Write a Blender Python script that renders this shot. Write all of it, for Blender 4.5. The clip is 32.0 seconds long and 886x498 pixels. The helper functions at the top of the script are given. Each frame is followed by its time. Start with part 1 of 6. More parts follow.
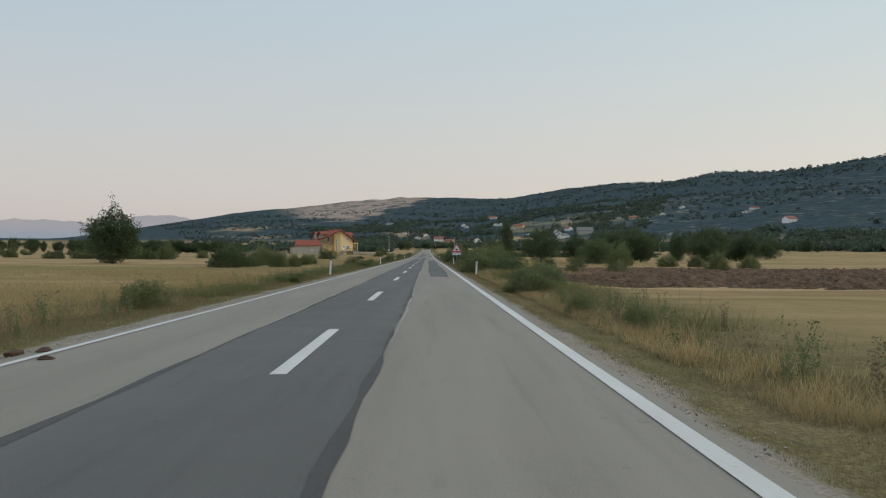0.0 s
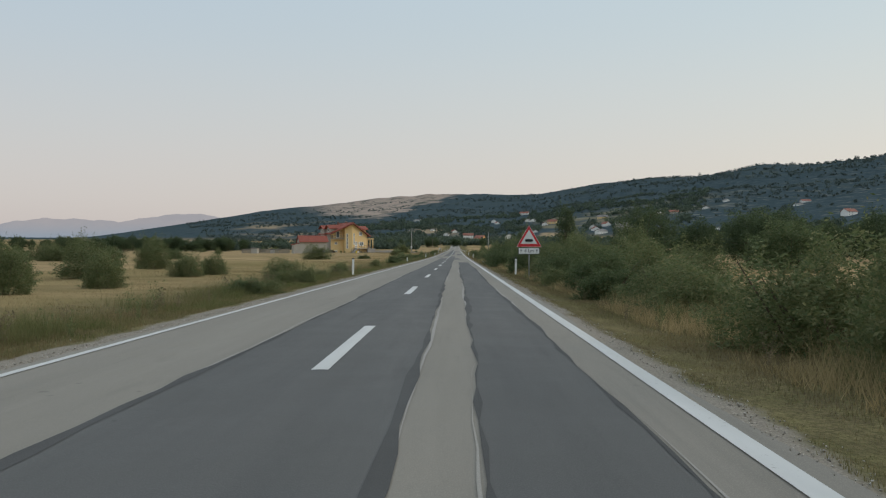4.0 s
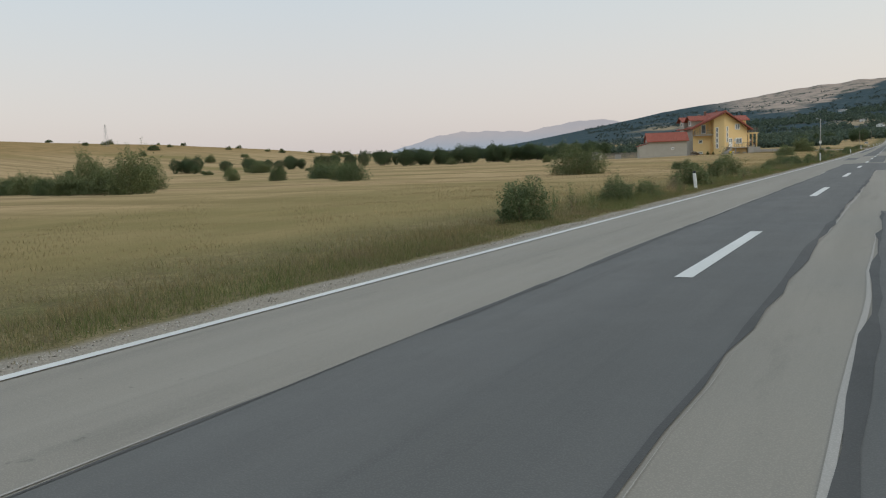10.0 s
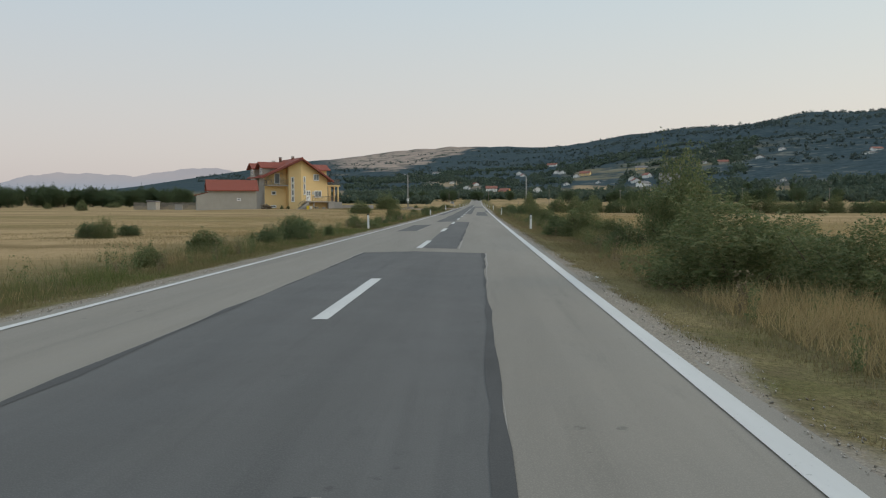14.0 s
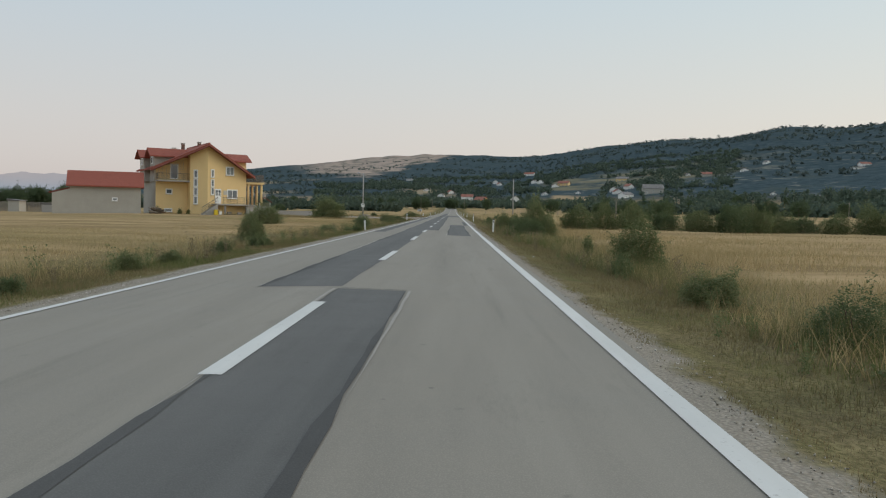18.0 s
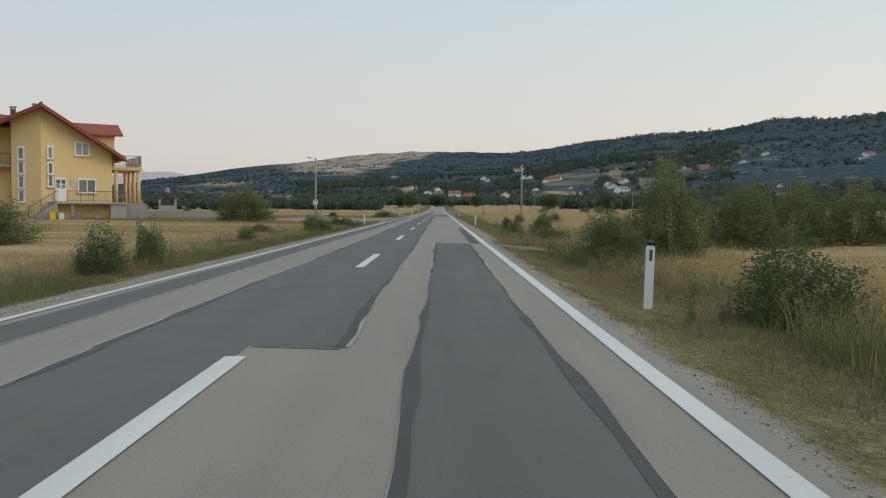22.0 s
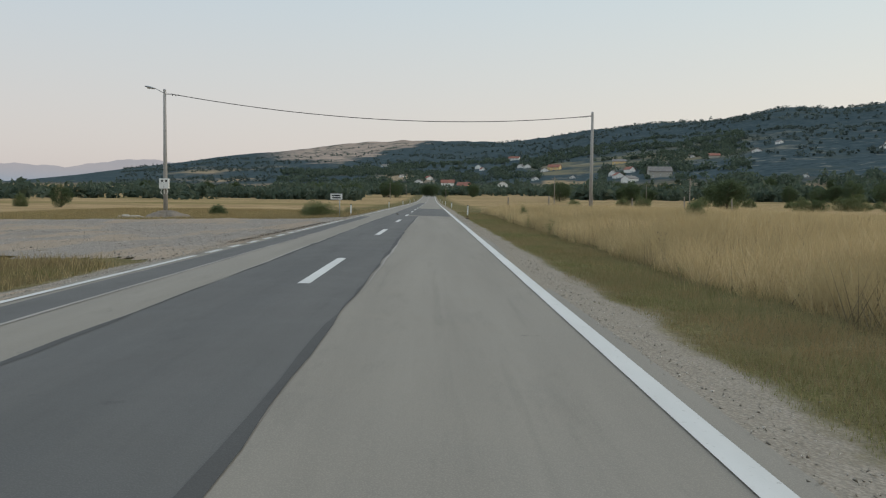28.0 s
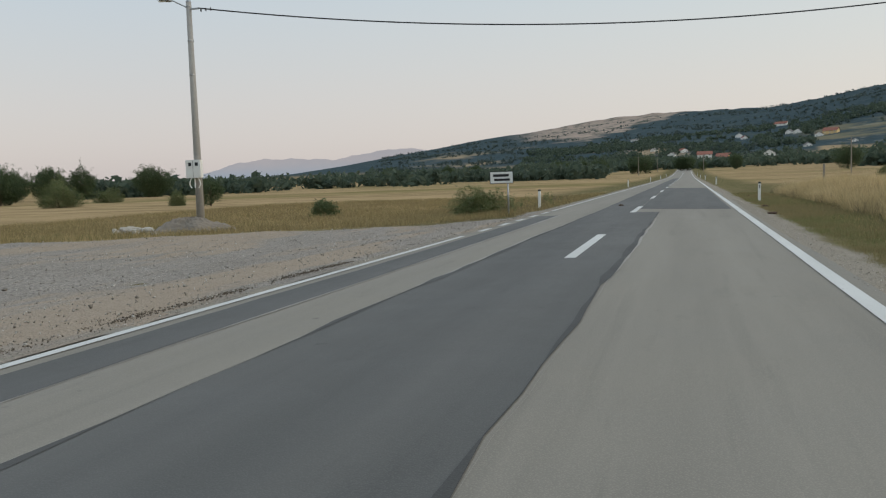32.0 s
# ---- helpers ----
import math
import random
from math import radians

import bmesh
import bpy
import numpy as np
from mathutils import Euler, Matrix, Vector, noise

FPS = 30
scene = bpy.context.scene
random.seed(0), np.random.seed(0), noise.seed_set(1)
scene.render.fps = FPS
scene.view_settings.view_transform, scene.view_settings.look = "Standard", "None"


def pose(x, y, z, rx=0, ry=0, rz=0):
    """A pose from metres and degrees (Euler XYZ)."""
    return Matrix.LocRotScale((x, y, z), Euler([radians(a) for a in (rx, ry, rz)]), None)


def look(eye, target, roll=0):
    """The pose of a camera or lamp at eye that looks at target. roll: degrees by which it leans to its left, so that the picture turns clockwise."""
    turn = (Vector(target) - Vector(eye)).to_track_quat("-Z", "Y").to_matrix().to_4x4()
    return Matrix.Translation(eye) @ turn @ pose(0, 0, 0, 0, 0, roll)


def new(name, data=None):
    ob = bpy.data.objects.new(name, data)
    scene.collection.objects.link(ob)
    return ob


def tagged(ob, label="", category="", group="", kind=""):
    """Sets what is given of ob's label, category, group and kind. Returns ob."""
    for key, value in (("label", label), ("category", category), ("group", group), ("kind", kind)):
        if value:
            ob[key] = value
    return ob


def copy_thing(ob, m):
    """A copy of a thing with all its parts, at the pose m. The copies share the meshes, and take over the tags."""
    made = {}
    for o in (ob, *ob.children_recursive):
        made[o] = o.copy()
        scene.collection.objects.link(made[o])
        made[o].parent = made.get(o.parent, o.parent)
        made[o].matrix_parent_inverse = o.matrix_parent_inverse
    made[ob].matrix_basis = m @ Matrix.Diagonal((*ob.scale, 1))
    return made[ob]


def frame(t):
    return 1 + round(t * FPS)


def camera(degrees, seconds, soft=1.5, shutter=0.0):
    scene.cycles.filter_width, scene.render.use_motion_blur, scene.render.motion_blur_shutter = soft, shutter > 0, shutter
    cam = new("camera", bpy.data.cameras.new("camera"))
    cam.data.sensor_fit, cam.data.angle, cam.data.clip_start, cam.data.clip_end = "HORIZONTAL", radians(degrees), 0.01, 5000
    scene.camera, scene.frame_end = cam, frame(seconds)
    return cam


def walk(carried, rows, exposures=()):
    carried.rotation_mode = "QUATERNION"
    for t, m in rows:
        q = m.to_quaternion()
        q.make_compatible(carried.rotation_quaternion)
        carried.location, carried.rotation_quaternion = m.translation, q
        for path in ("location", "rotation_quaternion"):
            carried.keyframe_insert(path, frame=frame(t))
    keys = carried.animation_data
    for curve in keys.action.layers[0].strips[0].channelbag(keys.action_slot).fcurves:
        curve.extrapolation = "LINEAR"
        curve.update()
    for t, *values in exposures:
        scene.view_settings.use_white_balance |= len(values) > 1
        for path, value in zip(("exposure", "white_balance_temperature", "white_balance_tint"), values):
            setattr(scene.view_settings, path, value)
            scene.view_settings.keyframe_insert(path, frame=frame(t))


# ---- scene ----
cam = camera(56.89, 32.0, soft=1.2)
# seconds, place across and along the road, turn to the left, tilt up, lean to the left
PATH = [
    (0, 1.498, -136.285, -1.08, 0.33, 0.23),
    (0.5, 1.317, -128.104, -0.23, 0.13, 0.82),
    (1, 1.261, -120.375, -0.19, 0.28, 1.15),
    (1.5, 1.200, -112.542, -0.54, 0.42, 0.76),
    (2, 1.292, -104.902, -0.34, 0.88, 0.24),
    (2.5, 1.196, -97.426, -0.54, 0.99, 0.36),
    (4.5, 1.520, -69.893, 2.67, -1.00, -0.27),
    (5, 1.588, -63.192, 5.12, -2.31, -0.43),
    (5.5, 1.594, -56.631, 6.97, -2.35, -0.72),
    (6, 1.621, -50.109, 9.49, -2.19, -0.66),
    (6.5, 1.645, -43.698, 12.45, -2.28, -0.63),
    (7, 1.624, -37.360, 14.09, -2.81, -0.85),
    (7.5, 1.540, -30.900, 15.16, -3.66, -0.75),
    (8, 1.560, -24.457, 17.97, -5.01, -0.87),
    (8.5, 1.708, -18.983, 22.11, -4.74, -1.98),
    (9, 1.779, -13.215, 25.53, -4.86, -2.33),
    (9.5, 1.807, -7.344, 27.37, -5.27, -3.02),
    (10, 1.833, -1.358, 29.01, -5.97, -2.37),
    (10.5, 1.882, 3.873, 29.50, -6.37, -2.79),
    (11, 1.828, 9.462, 26.74, -7.13, -2.30),
    (11.5, 1.730, 15.528, 20.30, -7.75, -1.50),
    (12, 1.742, 21.026, 11.53, -7.08, -0.16),
    (12.5, 1.683, 26.139, 6.54, -5.85, 0.48),
    (13, 1.664, 31.481, 4.98, -5.25, 0.56),
    (13.5, 1.669, 37.044, 3.10, -4.53, 0.21),
    (14, 1.722, 42.951, 2.49, -3.00, -0.06),
    (14.5, 1.764, 48.717, 3.16, -2.50, 0.12),
    (15, 1.792, 54.713, 3.13, -2.54, 0.19),
    (15.5, 1.906, 60.908, 3.01, -2.31, -0.14),
    (17.5, 1.819, 84.593, 0.86, -2.47, 1.13),
    (18, 1.781, 90.583, 0.67, -2.40, 1.09),
    (18.5, 1.779, 96.752, 0.58, -2.30, 1.05),
    (19, 1.742, 102.900, 0.29, -2.36, 0.77),
    (19.5, 1.729, 108.620, 0.36, -2.43, 1.01),
    (20, 1.613, 114.854, 0.43, -2.43, 0.67),
    (20.5, 1.592, 120.496, 0.41, -2.40, 0.53),
    (21, 1.592, 126.431, 0.07, -2.45, 0.48),
    (21.5, 1.628, 132.357, 0.08, -2.57, 0.38),
    (22, 1.685, 138.330, -0.21, -2.54, 0.31),
    (22.5, 1.760, 144.133, -0.85, -2.86, 0.61),
    (23, 1.852, 149.587, -0.46, -2.97, -0.03),
    (23.5, 1.834, 155.624, -0.66, -3.01, 0.45),
    (24, 1.843, 161.668, -1.12, -3.16, 0.36),
    (24.5, 1.839, 167.309, -2.13, -3.33, 0.97),
    (25, 1.940, 172.594, -1.71, -3.31, 0.70),
    (25.5, 1.937, 177.865, -1.39, -2.91, 1.12),
    (27.5, 1.827, 199.098, -1.29, -3.18, 0.80),
    (28, 1.824, 204.232, -0.79, -3.22, 0.62),
    (28.5, 1.793, 209.322, -0.44, -3.15, 0.13),
    (29, 1.806, 213.792, -0.38, -3.13, 0.07),
    (29.5, 1.786, 218.077, 0.19, -3.06, 0.00),
    (30, 1.785, 222.169, 1.61, -3.19, -0.21),
    (30.5, 1.818, 225.682, 2.99, -3.43, -0.39),
    (31, 1.786, 228.923, 6.11, -3.34, -0.81),
    (31.5, 1.850, 231.565, 10.90, -4.02, -1.44),
    (32, 1.730, 234.120, 16.75, -4.43, -1.99),
]
EYE = 1.24


def climb(y):
    """The road runs level, then climbs by half a metre in a hundred."""
    q = np.clip((np.asarray(y, float) - 40.0) / 120.0, 0, 1)
    return 0.00525 * (60.0 * q * q + np.maximum(np.asarray(y, float) - 160.0, 0))


def row_pose(x, y, yaw, pitch, lean):
    a, b = radians(yaw), radians(pitch)
    ahead = Vector((-math.sin(a) * math.cos(b), math.cos(a) * math.cos(b), math.sin(b)))
    eye = Vector((x, y, EYE + float(climb(y))))
    return look(eye, eye + ahead, lean)


walk(cam, [(t, row_pose(*rest)) for t, *rest in PATH], exposures=[(0.0, -0.12), (2.5, -0.12), (8.0, 0.04), (11.0, 0.18), (12.0, 0.28), (13.0, 0.1), (15.0, -0.08), (20.0, 0.0), (32.0, 0.0)])

# ---------------------------------------------------------------- sky and light: a clear sky with the sun at the horizon
SUN_UP, SUN_TURN = 4.0, 75.0
world = bpy.data.worlds.new("sky")
scene.world = world
world.use_nodes = True
wn, wl = world.node_tree.nodes, world.node_tree.links
wn.clear()
w_out, w_bg = wn.new("ShaderNodeOutputWorld"), wn.new("ShaderNodeBackground")
w_sky = wn.new("ShaderNodeTexSky")
w_sky.sky_type, w_sky.sun_disc = "NISHITA", False
w_sky.sun_elevation, w_sky.sun_rotation = radians(SUN_UP), radians(SUN_TURN)
w_sky.air_density, w_sky.dust_density, w_sky.ozone_density = 1.0, 1.0, 1.0
w_co, w_sep = wn.new("ShaderNodeTexCoord"), wn.new("ShaderNodeSeparateXYZ")
w_ramp = wn.new("ShaderNodeValToRGB")
w_ramp.color_ramp.interpolation = "B_SPLINE"
stops = ((0.0, (0.49, 0.46, 0.475)), (0.06, (0.585, 0.545, 0.55)), (0.14, (0.565, 0.57, 0.585)), (0.24, (0.50, 0.575, 0.64)), (0.36, (0.44, 0.55, 0.66)), (1.0, (0.80, 0.90, 1.04)))
while len(w_ramp.color_ramp.elements) < len(stops):
    w_ramp.color_ramp.elements.new(0.5)
for el, (at, col) in zip(w_ramp.color_ramp.elements, stops):
    el.position, el.color = at, (*col, 1)
w_warm = wn.new("ShaderNodeMapRange")
w_warm.inputs["From Min"].default_value, w_warm.inputs["From Max"].default_value = -0.6, 0.9
w_tint = wn.new("ShaderNodeMix")
w_tint.data_type, w_tint.blend_type = "RGBA", "MULTIPLY"
w_tint.inputs["B"].default_value = (1.22, 1.19, 1.08, 1)
w_mul = wn.new("ShaderNodeMix")
w_mul.data_type, w_mul.blend_type = "RGBA", "ADD"
w_mul.inputs["Factor"].default_value = 0.03
wl.new(w_co.outputs["Generated"], w_sep.inputs[0])
wl.new(w_sep.outputs["Z"], w_ramp.inputs[0])
wl.new(w_sep.outputs["X"], w_warm.inputs["Value"])
wl.new(w_warm.outputs["Result"], w_tint.inputs["Factor"])
wl.new(w_ramp.outputs["Color"], w_tint.inputs["A"])
wl.new(w_tint.outputs["Result"], w_mul.inputs["A"])
wl.new(w_sky.outputs["Color"], w_mul.inputs["B"])
wl.new(w_mul.outputs["Result"], w_bg.inputs["Color"])
wl.new(w_bg.outputs[0], w_out.inputs[0])
w_bg.inputs["Strength"].default_value = 1.0
sun = new("sun", bpy.data.lights.new("sun", "SUN"))
sun.data.energy, sun.data.angle, sun.data.color = 1.4, radians(30), (1.0, 0.86, 0.72)
sun.matrix_world = look((0, 0, 0), (-math.sin(radians(SUN_TURN)), -math.cos(radians(SUN_TURN)), -math.tan(radians(14))))


# ---------------------------------------------------------------- materials
class Shade:
    """A node material in the making."""

    def __init__(self, name, rough=0.85, metal=0.0, spec=0.3):
        self.m = bpy.data.materials.new(name)
        self.m.use_nodes = True
        self.t = self.m.node_tree
        self.p = self.t.nodes["Principled BSDF"]
        self.p.inputs["Roughness"].default_value = rough
        self.p.inputs["Metallic"].default_value = metal
        self.p.inputs["Specular IOR Level"].default_value = spec
        self.geo = None

    def put(self, socket, value):
        if isinstance(value, bpy.types.NodeSocket):
            self.t.links.new(value, socket)
        elif isinstance(value, (tuple, list)):
            socket.default_value = (*value, 1) if len(value) == 3 and socket.type == "RGBA" else value
        else:
            socket.default_value = value

    def place(self, scale=(1, 1, 1), shift=(0, 0, 0)):
        self.geo = self.geo or self.t.nodes.new("ShaderNodeNewGeometry")
        n = self.t.nodes.new("ShaderNodeMapping")
        self.put(n.inputs["Vector"], self.geo.outputs["Position"])
        n.inputs["Scale"].default_value, n.inputs["Location"].default_value = scale, shift
        return n.outputs[0]

    def local(self, scale=(1, 1, 1)):
        c = self.t.nodes.new("ShaderNodeTexCoord")
        n = self.t.nodes.new("ShaderNodeMapping")
        self.put(n.inputs["Vector"], c.outputs["Object"])
        n.inputs["Scale"].default_value = scale
        return n.outputs[0]

    def axis(self, k):
        self.geo = self.geo or self.t.nodes.new("ShaderNodeNewGeometry")
        n = self.t.nodes.new("ShaderNodeSeparateXYZ")
        self.put(n.inputs[0], self.geo.outputs["Position"])
        return n.outputs[k]

    def island(self):
        self.geo = self.geo or self.t.nodes.new("ShaderNodeNewGeometry")
        return self.geo.outputs["Random Per Island"]

    def chance(self):
        return self.t.nodes.new("ShaderNodeObjectInfo").outputs["Random"]

    def noise(self, where, scale, detail=4, rough=0.6):
        n = self.t.nodes.new("ShaderNodeTexNoise")
        self.put(n.inputs["Vector"], where)
        n.inputs["Scale"].default_value, n.inputs["Detail"].default_value, n.inputs["Roughness"].default_value = scale, detail, rough
        return n.outputs["Fac"]

    def cells(self, where, scale, out="Distance"):
        n = self.t.nodes.new("ShaderNodeTexVoronoi")
        self.put(n.inputs["Vector"], where)
        n.inputs["Scale"].default_value = scale
        return n.outputs[out]

    def ramp(self, fac, *stops):
        n = self.t.nodes.new("ShaderNodeValToRGB")
        self.put(n.inputs[0], fac)
        while len(n.color_ramp.elements) < len(stops):
            n.color_ramp.elements.new(0.5)
        for e, (at, c) in zip(n.color_ramp.elements, stops):
            e.position, e.color = at, (*c, 1) if isinstance(c, tuple) else (c, c, c, 1)
        return n.outputs["Color"]

    def fit(self, v, a, b, c=0.0, d=1.0):
        n = self.t.nodes.new("ShaderNodeMapRange")
        n.interpolation_type = "SMOOTHSTEP"
        self.put(n.inputs["Value"], v)
        for k, x in zip(("From Min", "From Max", "To Min", "To Max"), (a, b, c, d)):
            n.inputs[k].default_value = x
        return n.outputs["Result"]

    def math(self, op, a, b=0.0):
        n = self.t.nodes.new("ShaderNodeMath")
        n.operation = op
        self.put(n.inputs[0], a), self.put(n.inputs[1], b)
        return n.outputs[0]

    def mix(self, fac, a, b, how="MIX"):
        n = self.t.nodes.new("ShaderNodeMix")
        n.data_type, n.blend_type = "RGBA", how
        self.put(n.inputs["Factor"], fac), self.put(n.inputs["A"], a), self.put(n.inputs["B"], b)
        return n.outputs["Result"]

    def base(self, c):
        self.put(self.p.inputs["Base Color"], c)
        return self

    def rough(self, v):
        self.put(self.p.inputs["Roughness"], v)
        return self

    def bump(self, height, strength=0.3, far=0.02):
        n = self.t.nodes.new("ShaderNodeBump")
        self.put(n.inputs["Height"], height)
        n.inputs["Strength"].default_value, n.inputs["Distance"].default_value = strength, far
        self.t.links.new(n.outputs[0], self.p.inputs["Normal"])
        return self


def plain_paint(name, col, rough=0.6, metal=0.0, wear=0.12, size=6.0):
    """Paint or bare stuff of one colour, with stains at two scales."""
    s = Shade(name, rough, metal)
    w = s.local()
    n = s.mix(0.5, s.ramp(s.noise(w, size), (0.3, 0.0), (0.75, 1.0)), s.ramp(s.noise(w, size * 9), (0.3, 0.0), (0.7, 1.0)))
    s.base(s.mix(n, tuple(c * (1 - wear) for c in col), tuple(min(1, c * (1 + wear)) for c in col)))
    s.bump(s.noise(w, size * 20), 0.12, 0.01)
    return s.m


def asphalt(name, dark, light, streaks=0.5):
    s = Shade(name, 0.86, 0, 0.35)
    w = s.place()
    big = s.noise(s.place((1.0, 0.06, 1.0)), 1.1, 5, 0.6)
    mid = s.noise(w, 0.9, 6, 0.65)
    grit = s.cells(w, 90.0)
    col = s.mix(s.ramp(big, (0.3, 0.0), (0.7, 1.0)), dark, light)
    col = s.mix(s.math("MULTIPLY", s.ramp(mid, (0.35, 0.0), (0.75, 1.0)), streaks * 0.5), col, tuple(c * 1.25 for c in light))
    oil = s.ramp(s.noise(s.place((3.0, 0.12, 1.0), (3, 7, 0)), 1.0, 4), (0.58, 0.0), (0.78, 1.0))
    col = s.mix(s.math("MULTIPLY", oil, 0.35), col, tuple(c * 0.6 for c in dark))
    # drips, scuffs and hairline cracks
    spots = s.math("MULTIPLY", s.ramp(s.noise(w, 5.0, 3, 0.5), (0.70, 0.0), (0.74, 1.0)), s.ramp(s.noise(w, 0.35, 3), (0.45, 0.0), (0.60, 1.0)))
    col = s.mix(s.math("MULTIPLY", spots, 0.5), col, tuple(c * 0.45 for c in dark))
    scuff = s.ramp(s.noise(s.place((1.6, 0.35, 1.0), (9, 2, 0)), 1.3, 7, 0.75), (0.56, 0.0), (0.70, 1.0))
    col = s.mix(s.math("MULTIPLY", scuff, 0.30), col, tuple(c * 0.72 for c in dark))
    col = s.mix(s.math("MULTIPLY", s.ramp(grit, (0.1, 1.0), (0.5, 0.0)), 0.30), col, tuple(c * 1.6 for c in light))
    s.base(col).bump(s.mix(0.5, grit, s.noise(w, 40.0, 4)), 0.35, 0.006)
    s.rough(s.fit(mid, 0.3, 0.7, 0.78, 0.92))
    return s.m


M_ROAD = asphalt("worn_asphalt", (0.180, 0.164, 0.136), (0.232, 0.212, 0.176))
M_PATCH = asphalt("dark_asphalt", (0.075, 0.075, 0.071), (0.107, 0.105, 0.098), 0.35)
M_PALE = asphalt("pale_seam", (0.25, 0.235, 0.205), (0.32, 0.30, 0.27), 0.3)
M_SEAL = asphalt("joint_tar", (0.045, 0.045, 0.043), (0.070, 0.069, 0.065), 0.3)


def line_paint():
    s = Shade("road_paint", 0.7)
    w = s.place()
    chips = s.ramp(s.noise(w, 16.0, 6, 0.7), (0.62, 0.0), (0.72, 1.0))
    dirt = s.ramp(s.noise(s.place((1, 0.2, 1)), 2.0, 5), (0.35, 0.0), (0.8, 1.0))
    c = s.mix(s.math("MULTIPLY", dirt, 0.45), (0.57, 0.57, 0.54), (0.36, 0.355, 0.33))
    s.base(s.mix(s.math("MULTIPLY", chips, 0.7), c, (0.20, 0.19, 0.17))).bump(s.noise(w, 60.0), 0.3, 0.004)
    return s.m


M_LINE = line_paint()


def ground_stuff():
    s = Shade("open_ground", 1.0, 0, 0.0)
    w = s.place()
    across = s.math("ABSOLUTE", s.axis(0))
    edge = s.math("ADD", across, s.math("MULTIPLY", s.math("SUBTRACT", s.noise(w, 0.55, 5), 0.5), 1.5))
    wide = s.math("MAXIMUM", s.math("MULTIPLY", s.fit(s.axis(1), 168, 182), s.fit(s.axis(0), 0, 1)), s.fit(s.axis(0), 0, -1, 0.0, 0.9))
    edge = s.math("SUBTRACT", edge, s.math("MULTIPLY", wide, 0.5))
    # gravel beside the asphalt
    stones = s.ramp(s.cells(w, 38.0, "Color"), (0.2, 0.25), (0.8, 0.72))
    gravel = s.mix(s.ramp(s.cells(w, 38.0), (0.25, 0.0), (0.7, 0.7)), s.mix(0.35, (0.37, 0.335, 0.285), stones, "OVERLAY"), (0.12, 0.105, 0.085))
    gravel = s.mix(0.55, gravel, s.mix(s.noise(w, 2.0), (0.34, 0.305, 0.25), (0.22, 0.19, 0.145)))
    # verge grass
    verge = s.mix(s.ramp(s.noise(w, 0.5, 5), (0.35, 0.0), (0.65, 1.0)), (0.15, 0.145, 0.062), (0.29, 0.235, 0.125))
    verge = s.mix(s.ramp(s.noise(w, 2.6, 6, 0.7), (0.42, 0.0), (0.62, 0.75)), verge, (0.155, 0.125, 0.075))
    verge = s.mix(s.ramp(s.noise(w, 17.0, 6, 0.8), (0.42, 0.0), (0.60, 0.8)), verge, (0.075, 0.07, 0.034))
    # open fields: hay stubble and grazed grass in long strips
    strips = s.noise(s.place((0.007, 0.022, 0.01)), 1.0, 5, 0.55)
    fine = s.noise(s.place((0.35, 0.10, 0.2)), 1.0, 6, 0.7)
    rows = s.noise(s.place((0.012, 0.21, 0.05)), 1.0, 4, 0.65)
    hay = s.mix(s.ramp(fine, (0.3, 0.0), (0.7, 1.0)), (0.45, 0.325, 0.185), (0.335, 0.242, 0.135))
    hay = s.mix(s.ramp(rows, (0.46, 0.0), (0.60, 0.85)), hay, (0.235, 0.170, 0.092))
    hay = s.mix(s.ramp(rows, (0.30, 0.6), (0.40, 0.0)), hay, (0.50, 0.36, 0.20))
    green = s.mix(s.ramp(fine, (0.3, 0.0), (0.7, 1.0)), (0.265, 0.210, 0.10), (0.180, 0.152, 0.068))
    field = s.mix(s.ramp(strips, (0.36, 0.0), (0.50, 1.0)), green, hay)
    # the mown meadow west of the road
    mown = s.math("MULTIPLY", s.fit(s.axis(0), -34, -24), s.fit(s.axis(0), -7, -5, 1.0, 0.0))
    mown = s.math("MULTIPLY", mown, s.math("MULTIPLY", s.fit(s.axis(1), -60, -20), s.fit(s.axis(1), 35, 75, 1.0, 0.0)))
    field = s.mix(s.math("MULTIPLY", mown, 0.7), field, s.mix(s.ramp(s.noise(s.place((0.02, 0.10, 0.05)), 1.0, 5, 0.6), (0.42, 0.0), (0.58, 0.8)), green, (0.25, 0.205, 0.10)))
    field = s.mix(s.math("MULTIPLY", s.ramp(s.noise(w, 3.0, 6, 0.75), (0.4, 0.0), (0.75, 1.0)), 0.45), field, (0.20, 0.16, 0.07))
    # hill scrub, its colour blued for distance haze, with bare limestone and dry grass
    hx = s.place((0.001, 0.001, 0.001))
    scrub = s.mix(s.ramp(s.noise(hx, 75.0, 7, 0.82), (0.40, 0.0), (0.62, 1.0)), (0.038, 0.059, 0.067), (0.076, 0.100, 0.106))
    bare = s.mix(s.ramp(s.noise(hx, 60.0, 6, 0.7), (0.3, 0.0), (0.7, 1.0)), (0.44, 0.335, 0.27), (0.30, 0.25, 0.205))
    open_ = s.ramp(s.noise(s.place((0.001, 0.001, 0.004)), 14.0, 7, 0.68), (0.56, 0.0), (0.68, 1.0))
    rock = s.ramp(s.noise(s.place((0.001, 0.0004, 0.006), (5, 3, 1)), 42.0, 6, 0.72), (0.56, 0.0), (0.64, 1.0))
    # bearing from the road and steepness of the slope as seen from the plain, both as tangents
    deep = s.math("MAXIMUM", s.math("SUBTRACT", s.axis(1), 150.0), 100.0)
    bear = s.math("DIVIDE", s.axis(0), deep)
    steep = s.math("DIVIDE", s.axis(2), s.math("POWER", s.math("ADD", s.math("POWER", deep, 2.0), s.math("POWER", s.math("ABSOLUTE", s.axis(0)), 2.0)), 0.5))
